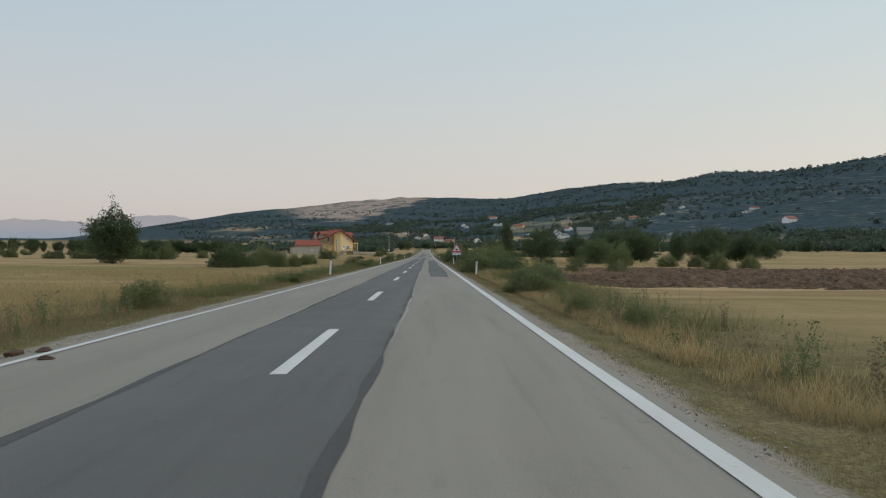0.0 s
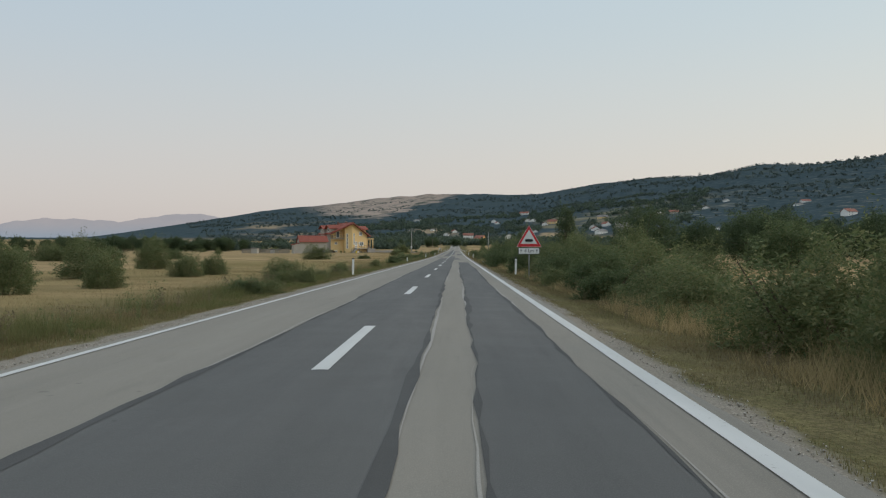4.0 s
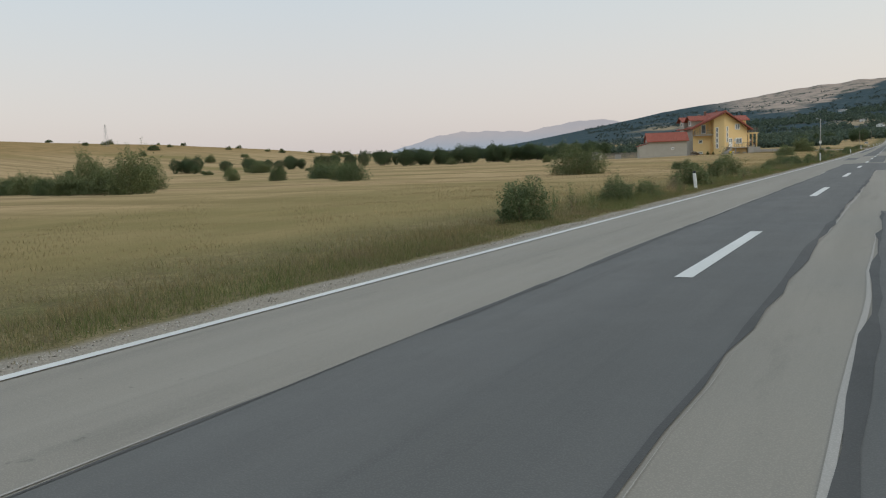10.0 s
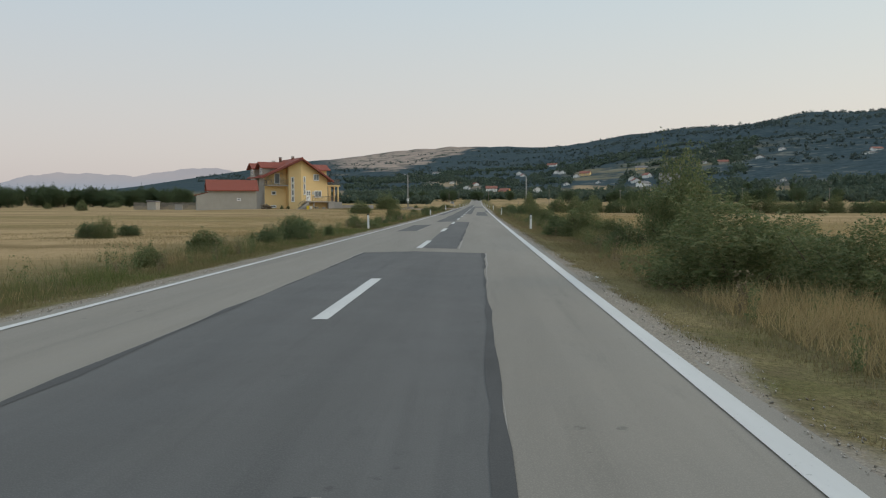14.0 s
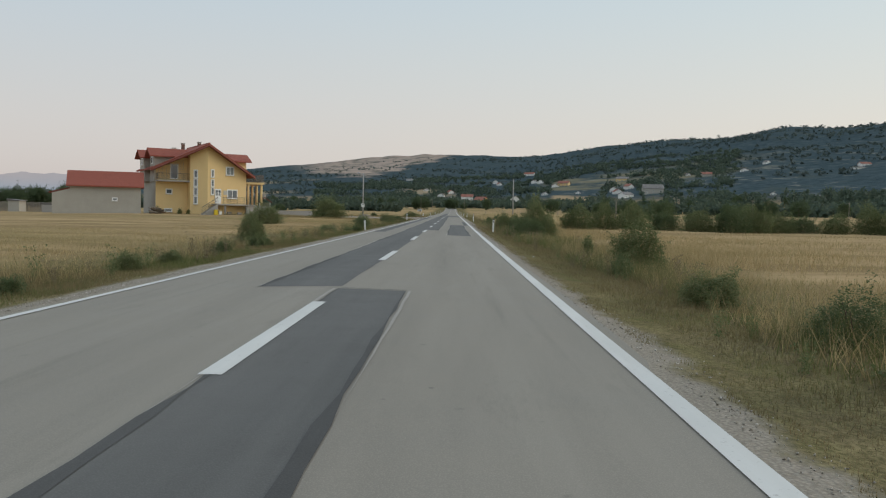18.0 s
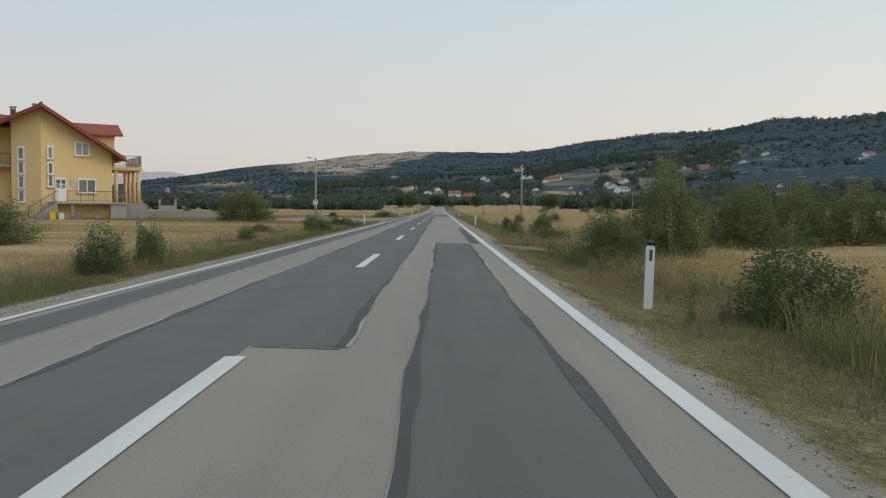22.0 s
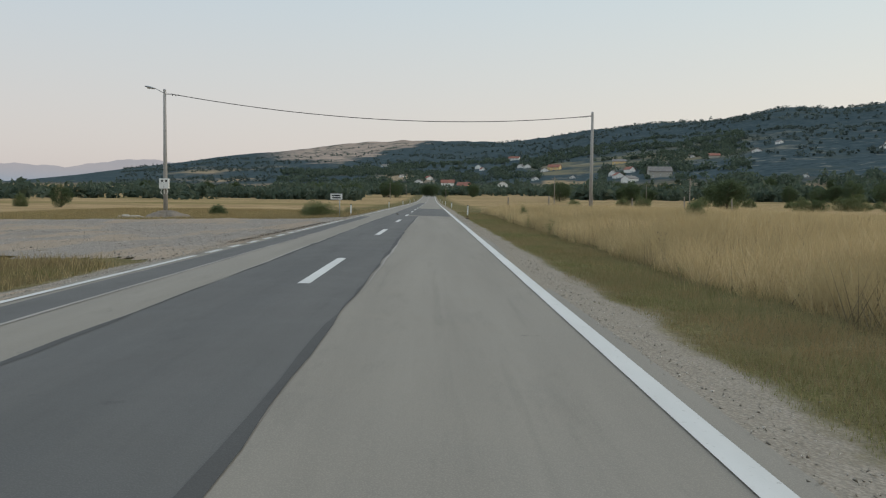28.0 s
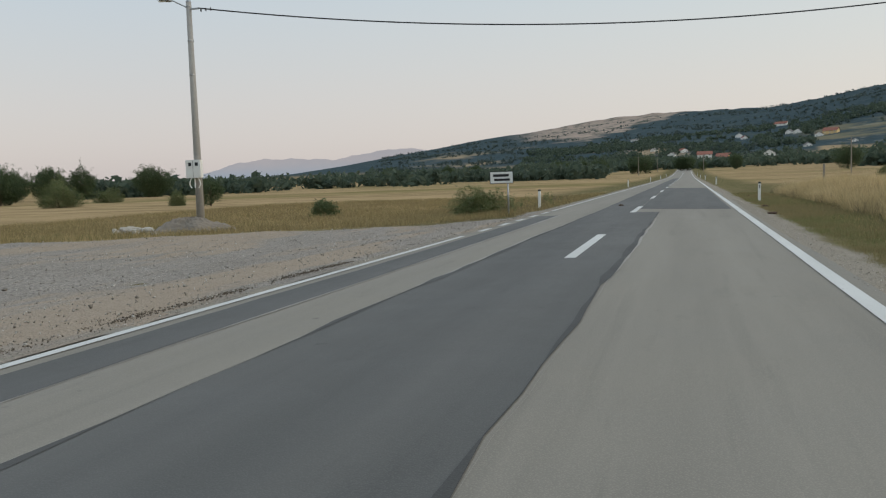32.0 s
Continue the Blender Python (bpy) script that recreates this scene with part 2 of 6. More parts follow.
    ragged = s.math("MULTIPLY", s.math("SUBTRACT", s.noise(s.place((0.001, 0.0007, 0.004)), 9.0, 7, 0.65), 0.5), 0.022)
    lower = s.math("MAXIMUM", s.math("ADD", s.math("MULTIPLY", bear, 0.264), 0.0742), s.math("SUBTRACT", 0.0405, s.math("MULTIPLY", bear, 0.05)))
    topside = s.fit(s.math("SUBTRACT", s.math("ADD", steep, ragged), lower), -0.0015, 0.0025)
    topside = s.math("MULTIPLY", topside, s.math("MULTIPLY", s.fit(bear, -0.215, -0.15), s.fit(bear, 0.0, 0.012, 1.0, 0.0)))
    topside = s.math("MULTIPLY", topside, s.fit(deep, 1200, 1700))
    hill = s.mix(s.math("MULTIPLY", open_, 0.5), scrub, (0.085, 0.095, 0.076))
    # grazed terraces on the lower slope behind the village
    step = s.ramp(s.noise(s.place((0.004, 0.004, 0.045)), 1.6, 6, 0.65), (0.46, 0.0), (0.58, 1.0))
    belt = s.math("ABSOLUTE", s.math("SUBTRACT", s.math("ADD", steep, ragged), s.math("ADD", 0.0225, s.math("MULTIPLY", bear, 0.125))))
    flank = s.math("MULTIPLY", s.fit(belt, 0.006, 0.013, 1.0, 0.0), s.math("MULTIPLY", s.fit(bear, 0.09, 0.14), s.fit(bear, 0.30, 0.46, 1.0, 0.0)))
    hill = s.mix(s.math("MULTIPLY", s.math("MULTIPLY", step, flank), 0.72), hill, (0.225, 0.195, 0.12))
    slope = s.math("MULTIPLY", s.fit(bear, 0.10, 0.20), s.math("MULTIPLY", s.fit(steep, 0.024, 0.034), s.fit(s.math("SUBTRACT", steep, s.math("MULTIPLY", bear, 0.10)), 0.030, 0.050, 1.0, 0.0)))
    hill = s.mix(s.math("MULTIPLY", rock, s.math("ADD", 0.12, s.math("MULTIPLY", slope, 0.42))), hill, (0.255, 0.245, 0.205))
    hill = s.mix(s.math("MULTIPLY", topside, 0.9), hill, s.mix(s.ramp(s.noise(hx, 22.0, 6, 0.7), (0.5, 0.0), (0.62, 1.0)), bare, (0.10, 0.105, 0.085)))
    # pale fields in strips on the lower slopes
    plots = s.ramp(s.noise(s.place((0.006, 0.0012, 0.05), (2, 1, 0)), 1.0, 6, 0.6), (0.50, 0.0), (0.58, 0.85))
    low = s.math("MULTIPLY", s.fit(steep, 0.017, 0.021), s.fit(s.math("ADD", steep, ragged), 0.033, 0.043, 1.0, 0.0))
    low = s.math("MULTIPLY", low, s.math("MULTIPLY", s.fit(bear, 0.0, 0.03, 1.0, 0.0), s.fit(bear, -0.33, -0.27)))
    hill = s.mix(s.math("MULTIPLY", plots, low), hill, (0.33, 0.255, 0.165))
    croft = s.math("MULTIPLY", s.fit(bear, 0.125, 0.135), s.fit(bear, 0.19, 0.20, 1.0, 0.0))
    croft = s.math("MULTIPLY", croft, s.math("MULTIPLY", s.fit(s.math("ADD", steep, ragged), 0.017, 0.019), s.fit(s.math("ADD", steep, ragged), 0.026, 0.029, 1.0, 0.0)))
    hill = s.mix(croft, hill, (0.33, 0.25, 0.155))
    west = s.fit(s.axis(0), -300, -220, 1.0, 0.0)
    west = s.math("MULTIPLY", west, s.fit(s.axis(1), 900, 1200, 1.0, 0.0))
    hill = s.mix(west, hill, s.mix(s.ramp(s.noise(hx, 70.0, 6, 0.7), (0.45, 0.0), (0.7, 1.0)), (0.30, 0.205, 0.10), (0.17, 0.13, 0.06)))
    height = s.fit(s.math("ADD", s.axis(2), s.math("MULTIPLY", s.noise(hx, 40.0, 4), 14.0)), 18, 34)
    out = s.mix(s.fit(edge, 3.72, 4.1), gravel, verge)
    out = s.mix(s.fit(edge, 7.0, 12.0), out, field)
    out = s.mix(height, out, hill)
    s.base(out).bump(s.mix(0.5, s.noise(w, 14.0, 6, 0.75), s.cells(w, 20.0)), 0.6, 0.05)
    return s.m


M_GROUND = ground_stuff()


def leaf_stuff(name, a, b, c, drift=None):
    s = Shade(name, 0.75, 0, 0.25)
    r = s.island()
    col = s.ramp(r, (0.0, a), (0.55, b), (1.0, c))
    if not drift:
        col = s.mix(s.math("MULTIPLY", s.chance(), 0.35), col, tuple(v * 0.6 for v in b))
    if drift:
        band = s.mix(0.5, s.noise(s.place((0.02, 0.10, 0.05)), 1.0, 5, 0.6), s.noise(s.place(), 0.35, 4))
        col = s.mix(s.ramp(band, (0.42, 0.0), (0.58, 0.85)), col, drift)
    s.base(col)
    thin = s.t.nodes.new("ShaderNodeBsdfTranslucent")
    s.put(thin.inputs["Color"], col)
    both = s.t.nodes.new("ShaderNodeMixShader")
    both.inputs[0].default_value = 0.45
    s.t.links.new(s.p.outputs[0], both.inputs[1])
    s.t.links.new(thin.outputs[0], both.inputs[2])
    s.t.links.new(both.outputs[0], s.t.nodes["Material Output"].inputs[0])
    return s.m


M_LEAF = leaf_stuff("oak_leaves", (0.075, 0.112, 0.050), (0.112, 0.150, 0.066), (0.180, 0.200, 0.098))
M_LEAF2 = leaf_stuff("thorn_leaves", (0.105, 0.142, 0.060), (0.160, 0.190, 0.082), (0.250, 0.245, 0.120))
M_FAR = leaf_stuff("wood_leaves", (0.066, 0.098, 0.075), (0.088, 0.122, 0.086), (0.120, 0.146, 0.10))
M_TREE = leaf_stuff("tree_leaves", (0.056, 0.086, 0.044), (0.084, 0.120, 0.056), (0.13, 0.155, 0.078))
# scrub leaves blued to match the haze put into the hillside colour
M_HILL = leaf_stuff("hazed_hill_leaves", (0.066, 0.098, 0.096), (0.086, 0.118, 0.110), (0.115, 0.143, 0.122))
M_GRASS = leaf_stuff("green_grass", (0.115, 0.130, 0.048), (0.185, 0.170, 0.072), (0.32, 0.255, 0.13), (0.225, 0.165, 0.088))
M_MOWN = leaf_stuff("mown_grass", (0.18, 0.155, 0.070), (0.245, 0.200, 0.098), (0.33, 0.265, 0.145), (0.31, 0.232, 0.122))
M_STRAW = leaf_stuff("dry_grass", (0.28, 0.21, 0.105), (0.41, 0.31, 0.155), (0.55, 0.43, 0.235), (0.29, 0.24, 0.12))
M_MEADOW = leaf_stuff("meadow_straw", (0.42, 0.325, 0.170), (0.58, 0.45, 0.245), (0.74, 0.60, 0.36), (0.38, 0.305, 0.16))
M_BROWN = leaf_stuff("brown_grass", (0.13, 0.105, 0.062), (0.20, 0.165, 0.10), (0.30, 0.25, 0.155))
M_SHORT = leaf_stuff("short_grass", (0.145, 0.165, 0.062), (0.205, 0.210, 0.088), (0.30, 0.275, 0.14), (0.26, 0.215, 0.115))
M_LUSH = leaf_stuff("lush_grass", (0.085, 0.115, 0.036), (0.125, 0.150, 0.050), (0.19, 0.195, 0.078), (0.17, 0.155, 0.07))
M_BARK = plain_paint("bark", (0.11, 0.085, 0.06), 0.95, wear=0.3)
M_WHITE = plain_paint("white_plastic", (0.74, 0.74, 0.71), 0.5, wear=0.06)
M_BLACK = plain_paint("black_plastic", (0.025, 0.025, 0.027), 0.5)
M_REDREF = plain_paint("red_reflector", (0.42, 0.035, 0.03), 0.3)
M_GREYREF = plain_paint("clear_reflector", (0.10, 0.10, 0.11), 0.25)
M_SIGNRED = plain_paint("sign_red", (0.55, 0.035, 0.04), 0.4, wear=0.05)
M_SIGNWHITE = plain_paint("sign_white", (0.70, 0.71, 0.69), 0.45, wear=0.05)
M_ZINC = plain_paint("zinc_steel", (0.34, 0.35, 0.36), 0.45, 0.7, wear=0.15)
M_CONCRETE = plain_paint("concrete", (0.34, 0.325, 0.30), 0.9, wear=0.15)
M_CABLE = plain_paint("cable_black", (0.02, 0.02, 0.022), 0.6)
M_YELLOW = plain_paint("ochre_render", (0.74, 0.545, 0.27), 0.9, wear=0.05, size=1.2)
M_ORANGE = plain_paint("terracotta_render", (0.50, 0.19, 0.075), 0.9, wear=0.06, size=1.2)
M_BARE = plain_paint("bare_render", (0.40, 0.375, 0.325), 0.92, wear=0.12, size=0.9)
M_WHITEWALL = plain_paint("white_render", (0.80, 0.79, 0.75), 0.9, wear=0.07)
M_FRAME = plain_paint("white_frame", (0.78, 0.78, 0.76), 0.5, wear=0.04)
M_RAIL = plain_paint("iron_rail", (0.16, 0.14, 0.12), 0.6, 0.3)
M_WOOD = plain_paint("weathered_wood", (0.26, 0.23, 0.19), 0.92, wear=0.25)
M_STONE = plain_paint("limestone", (0.52, 0.49, 0.43), 0.92, wear=0.2)
M_EARTH = plain_paint("grey_earth", (0.22, 0.19, 0.155), 0.95, wear=0.3)
M_CLOD = plain_paint("dark_clods", (0.07, 0.045, 0.03), 0.95, wear=0.3)


def roof_tiles(name, a, b):
    s = Shade(name, 0.8)
    w = s.local()
    brick = s.t.nodes.new("ShaderNodeTexBrick")
    s.put(brick.inputs["Vector"], w)
    brick.inputs["Scale"].default_value = 3.0
    s.put(brick.inputs["Color1"], a), s.put(brick.inputs["Color2"], b), s.put(brick.inputs["Mortar"], tuple(v * 0.5 for v in a))
    brick.inputs["Mortar Size"].default_value = 0.03
    s.base(s.mix(s.math("MULTIPLY", s.noise(w, 1.5, 5), 0.5), brick.outputs["Color"], tuple(v * 0.7 for v in b)))
    s.bump(brick.outputs["Fac"], 0.5, 0.03)
    return s.m


M_TILES = roof_tiles("red_tiles", (0.30, 0.085, 0.058), (0.38, 0.112, 0.074))
# a less saturated red for the village roofs
M_DULLTILES = roof_tiles("dull_red_tiles", (0.30, 0.125, 0.09), (0.37, 0.16, 0.115))
M_GREYTILES = roof_tiles("grey_tiles", (0.22, 0.205, 0.19), (0.29, 0.27, 0.25))


def glass_stuff():
    s = Shade("sky_toned_glass", 0.06, 0, 0.9)
    # reflected sky put into the base colour: some panes a paler grey
    s.base(s.mix(s.ramp(s.chance(), (0.3, 0.0), (0.8, 1.0)), (0.10, 0.12, 0.135), (0.26, 0.28, 0.28)))
    return s.m


M_GLASS = glass_stuff()


# ---------------------------------------------------------------- building helpers
def mesh_of(name, verts, faces, material):
    me = bpy.data.meshes.new(name)
    if isinstance(verts, np.ndarray):
        n, k = faces.shape
        me.vertices.add(len(verts))
        me.vertices.foreach_set("co", verts.astype(np.float32).ravel())
        me.loops.add(n * k)
        me.loops.foreach_set("vertex_index", faces.astype(np.int32).ravel())
        me.polygons.add(n)
        me.polygons.foreach_set("loop_start", np.arange(0, n * k, k, dtype=np.int32))
    else:
        me.from_pydata(verts, [], faces)
    me.materials.append(material)
    me.update()
    return me


def thing(name, x, y, z, turn=0.0, label="", category="", group="", kind=""):
    """An empty at the base of a thing that parents its parts."""
    ob = new(name)
    ob.empty_display_size = 0.2
    ob.matrix_basis = pose(x, y, z, 0, 0, turn)
    return tagged(ob, label, category, group, kind)


def part(name, bm, material, parent, label="", smooth=False):
    me = bpy.data.meshes.new(name)
    if smooth:
        for f in bm.faces:
            f.smooth = True
    bm.to_mesh(me)
    bm.free()
    me.materials.append(material)
    ob = new(name, me)
    ob.parent = parent
    return tagged(ob, label)


def piece(name, me, parent, m=None, label=""):
    ob = new(name, me)
    ob.parent = parent
    if m is not None:
        ob.matrix_basis = m
    return tagged(ob, label)


def box(x0, x1, y0, y1, z0, z1, bevel=0.0, bm=None):
    bm = bm or bmesh.new()
    r = bmesh.ops.create_cube(bm, size=1.0, matrix=Matrix.LocRotScale(((x0 + x1) / 2, (y0 + y1) / 2, (z0 + z1) / 2), None, (x1 - x0, y1 - y0, z1 - z0)))
    if bevel:
        es = list({e for v in r["verts"] for e in v.link_edges})
        bmesh.ops.bevel(bm, geom=es, offset=bevel, segments=2, affect="EDGES")
    return bm


def rod(a, b, r0, r1=None, sides=12, bm=None):
    """A tapered round bar from a to b."""
    bm = bm or bmesh.new()
    a, b = Vector(a), Vector(b)
    m = Matrix.Translation((a + b) / 2) @ (b - a).to_track_quat("Z", "Y").to_matrix().to_4x4()
    bmesh.ops.create_cone(bm, cap_ends=True, segments=sides, radius1=r0, radius2=r0 if r1 is None else r1, depth=(b - a).length, matrix=m)
    return bm


def prism(points, depth, bm=None):
    """Points in the x-z plane, pulled from y = 0 to y = depth."""
    bm = bm or bmesh.new()
    front = [bm.verts.new((x, 0, z)) for x, z in points]
    rear = [bm.verts.new((x, depth, z)) for x, z in points]
    n = len(points)
    bm.faces.new(front), bm.faces.new(rear[::-1])
    for k in range(n):
        bm.faces.new((front[k], rear[k], rear[(k + 1) % n], front[(k + 1) % n]))
    bmesh.ops.recalc_face_normals(bm, faces=bm.faces)
    return bm


# ---------------------------------------------------------------- the lie of the land
def ease(a, b, v):
    u = np.clip((v - a) / (b - a), 0.0, 1.0)
    return u * u * (3 - 2 * u)


def wave(x, y, s, k):
    """Smooth uneven ground, about -1 to 1, with swells about s metres long."""
    return (np.sin(x / s * 2.1 + k) * np.cos(y / s * 1.7 - k) + 0.6 * np.sin((x + y) / s * 3.7 + 2 * k) + 0.4 * np.cos((x - 1.6 * y) / s * 6.1 + k)) / 2


CREST_AZ = (-180, -120, -90, -70, -55, -48, -42, -36, -30, -27, -18.65, -14.5, -10.4, -6.2, -2.1, 2.1, 4.6, 6.3, 10.5, 14.8, 17.5, 19.1, 22.4, 25.6, 29.9, 33, 60, 90, 130, 180)
CREST_UP = (1.0, 1.2, 2.4, 3.0, 2.3, 1.75, 1.1, 0.6, 0.50, 0.70, 2.05, 2.78, 3.22, 3.74, 4.14, 4.13, 4.10, 4.20, 4.92, 5.42, 5.42, 5.50, 6.10, 6.00, 6.38, 6.88, 7.2, 4.8, 2.5, 1.0)
CREST_FAR = (1500, 1300, 1000, 900, 900, 950, 1100, 1800, 3000, 3300, 3900, 4050, 4050, 4050, 4050, 3950, 3700, 3350, 2950, 2650, 2450, 2360, 2250, 2200, 2180, 2170, 1900, 1800, 1600, 1500)
FOOT = (700, 600, 420, 380, 380, 400, 500, 700, 900, 1000, 1000, 1000, 950, 900, 840, 810, 780, 760, 710, 660, 640, 620, 600, 580, 560, 540, 500, 500, 600, 700)


def land(x, y):
    """Height of the ground at x, y."""
    x, y = np.asarray(x, float), np.asarray(y, float)
    d = np.abs(x)
    near = -0.025 * np.minimum(d, 3.6) - 0.10 * ease(3.6, 4.5, d) - 0.14 * ease(4.6, 8.0, d)
    near = near + (0.05 * wave(x, y, 3.1, 1.0) + 0.10 * wave(x, y, 17.0, 2.0)) * ease(4.2, 9.0, d)
    dy = y - 150.0
    r = np.hypot(x, dy) + 1e-6
    az = np.degrees(np.arctan2(x, dy))
    plain = climb(y) + 3.2e-5 * np.clip(r - 260, 0, 500) ** 2 + 0.012 * np.clip(r - 760, 0, 3000)
    up = np.tan(np.radians(np.interp(az, CREST_AZ, CREST_UP)))
    far = np.interp(az, CREST_AZ, CREST_FAR)
    foot = np.interp(az, CREST_AZ, FOOT)
    u = np.clip((r - foot) / (far - foot), 0, 1.6)
    rise = np.where(u < 1, u ** 1.35 * (1.55 - 0.55 * u), 1 - 0.35 * (u - 1))
    crest = np.maximum(up * far - plain, 0)
    rough = (0.045 * wave(x, y, 330.0, 0.4) + 0.022 * wave(x, y, 120.0, 1.7)) * ease(0.05, 0.5, u)
    hill = crest * np.maximum(rise + rough * (1 - 0.7 * ease(0.8, 1.0, u)), 0)
    bank = 0.42 * ease(6.2, 10.5, x) * ease(182, 214, y) * (1 - ease(300, 340, y))
    yard = 0.42 * ease(6.0, 18.0, d) * np.exp(-(((x + 40) / 20) ** 2 + ((y - 218) / 28) ** 2))
    return near + plain + hill + bank + yard


# ---------------------------------------------------------------- ground: one sheet to the horizon
def spread(limit, start, step, grow):
    out, s = [start], step
    while out[-1] < limit:
        out.append(out[-1] + s)
        s *= grow
    return out


gx = [3.4, 3.7, 4.1, 4.6, 5.2, 6.0, 7.0] + spread(4700, 8.2, 1.5, 1.06)
gx = [-v for v in gx[::-1]] + [-2.0, 0.0, 2.0] + gx
gy = [-v for v in spread(1500, 150, 4.0, 1.1)[::-1]] + list(np.arange(-146, 330, 2.2)) + spread(4750, 331.0, 3.0, 1.03)
GX, GY = np.meshgrid(np.array(gx), np.array(gy))
GZ = land(GX, GY) - 0.03 * (np.abs(GX) < 3.3)
nx, ny = len(gx), len(gy)
idx = np.arange(nx * ny).reshape(ny, nx)
quads = np.stack([idx[:-1, :-1], idx[:-1, 1:], idx[1:, 1:], idx[1:, :-1]], -1).reshape(-1, 4)
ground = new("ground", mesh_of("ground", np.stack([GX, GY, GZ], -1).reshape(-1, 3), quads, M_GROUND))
for p in ground.data.polygons:
    p.use_smooth = True
tagged(ground, "dry grass plain rising to scrub-covered limestone hills", "ground", kind="structure")


def far_range():
    """Pale mountains at the far end of the plain, their haze painted as glow."""
    s = Shade("hazed_mountain_glow", 0.95, 0, 0.0)
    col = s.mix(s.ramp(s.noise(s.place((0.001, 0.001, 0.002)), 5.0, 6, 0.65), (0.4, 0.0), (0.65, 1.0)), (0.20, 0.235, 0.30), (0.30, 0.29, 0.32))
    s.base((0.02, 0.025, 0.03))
    # distance haze put into the emission colour: bluer low down, paler higher up
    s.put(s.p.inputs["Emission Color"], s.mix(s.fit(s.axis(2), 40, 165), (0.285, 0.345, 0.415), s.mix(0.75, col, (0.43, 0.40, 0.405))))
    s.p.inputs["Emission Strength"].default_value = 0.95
    az = np.arange(-52, -6, 0.25)
    up = np.interp(az, (-52, -44, -36, -33, -31, -29.4, -27.6, -24.5, -23.3, -21.6, -20, -18.2, -16.7, -15, -12, -6), (0.2, 0.35, 0.45, 0.75, 1.3, 1.78, 1.98, 1.92, 1.8, 2.08, 2.34, 2.44, 2.2, 2.0, 1.7, 1.2))
    up = up + 0.03 * np.sin(az * 3.1) + 0.02 * np.sin(az * 7.7 + 1)
    verts, faces = [], []
    for k, (a, u) in enumerate(zip(np.radians(az), up)):
        for far, share in ((4300, 0.0), (4400, 0.45), (4480, 0.8), (4560, 1.0), (4620, 0.6)):
            r = far + 25 * math.sin(k * 0.9 + far)
            verts.append((r * math.sin(a), 60 + r * math.cos(a), 14 + math.tan(math.radians(u)) * 4560 * share - (40 if share == 0 else 0)))
        if k:
            for j in range(4):
                b = 5 * k + j
                faces.append((b - 5, b, b + 1, b - 4))
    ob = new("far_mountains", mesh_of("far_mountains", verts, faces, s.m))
    for p in ob.data.polygons:
        p.use_smooth = True
    tagged(ob, "pale hazy mountain range beyond the plain", "mountains", kind="structure")


far_range()

# ---------------------------------------------------------------- road
EDGE = 3.62
ROAD_Y0, ROAD_Y1 = -420.0, 1150.0


def crown(x, y):
    return land(0.0, y) - 0.025 * abs(x)


def road_sheet():
    ys = np.concatenate([np.arange(ROAD_Y0, 340, 4.0), np.arange(340, ROAD_Y1, 12.0)])
    xs = (-EDGE, -3.3, -1.6, 0.0, 1.6, 3.3, EDGE)
    rnd = random.Random(5)
    verts = []
    for y in ys:
        w = 0.07 * math.sin(y * 0.31) + 0.05 * math.sin(y * 1.13 + 2) + rnd.uniform(-0.04, 0.04)
        verts.append((-EDGE - 0.05 + w, y, float(crown(3.8, y)) - 0.12))
        for x in xs:
            e = w if abs(x) > 3.5 else 0
            verts.append((x + e, y, float(crown(x, y))))
        verts.append((EDGE + 0.05 + w, y, float(crown(3.8, y)) - 0.12))
    n = len(xs) + 2
    faces = [(r * n + c, r * n + c + 1, (r + 1) * n + c + 1, (r + 1) * n + c) for r in range(len(ys) - 1) for c in range(n - 1)]
    return mesh_of("road", verts, faces, M_ROAD)


road = tagged(new("road", road_sheet()), "straight two-lane road of worn patched asphalt", "road", kind="structure")


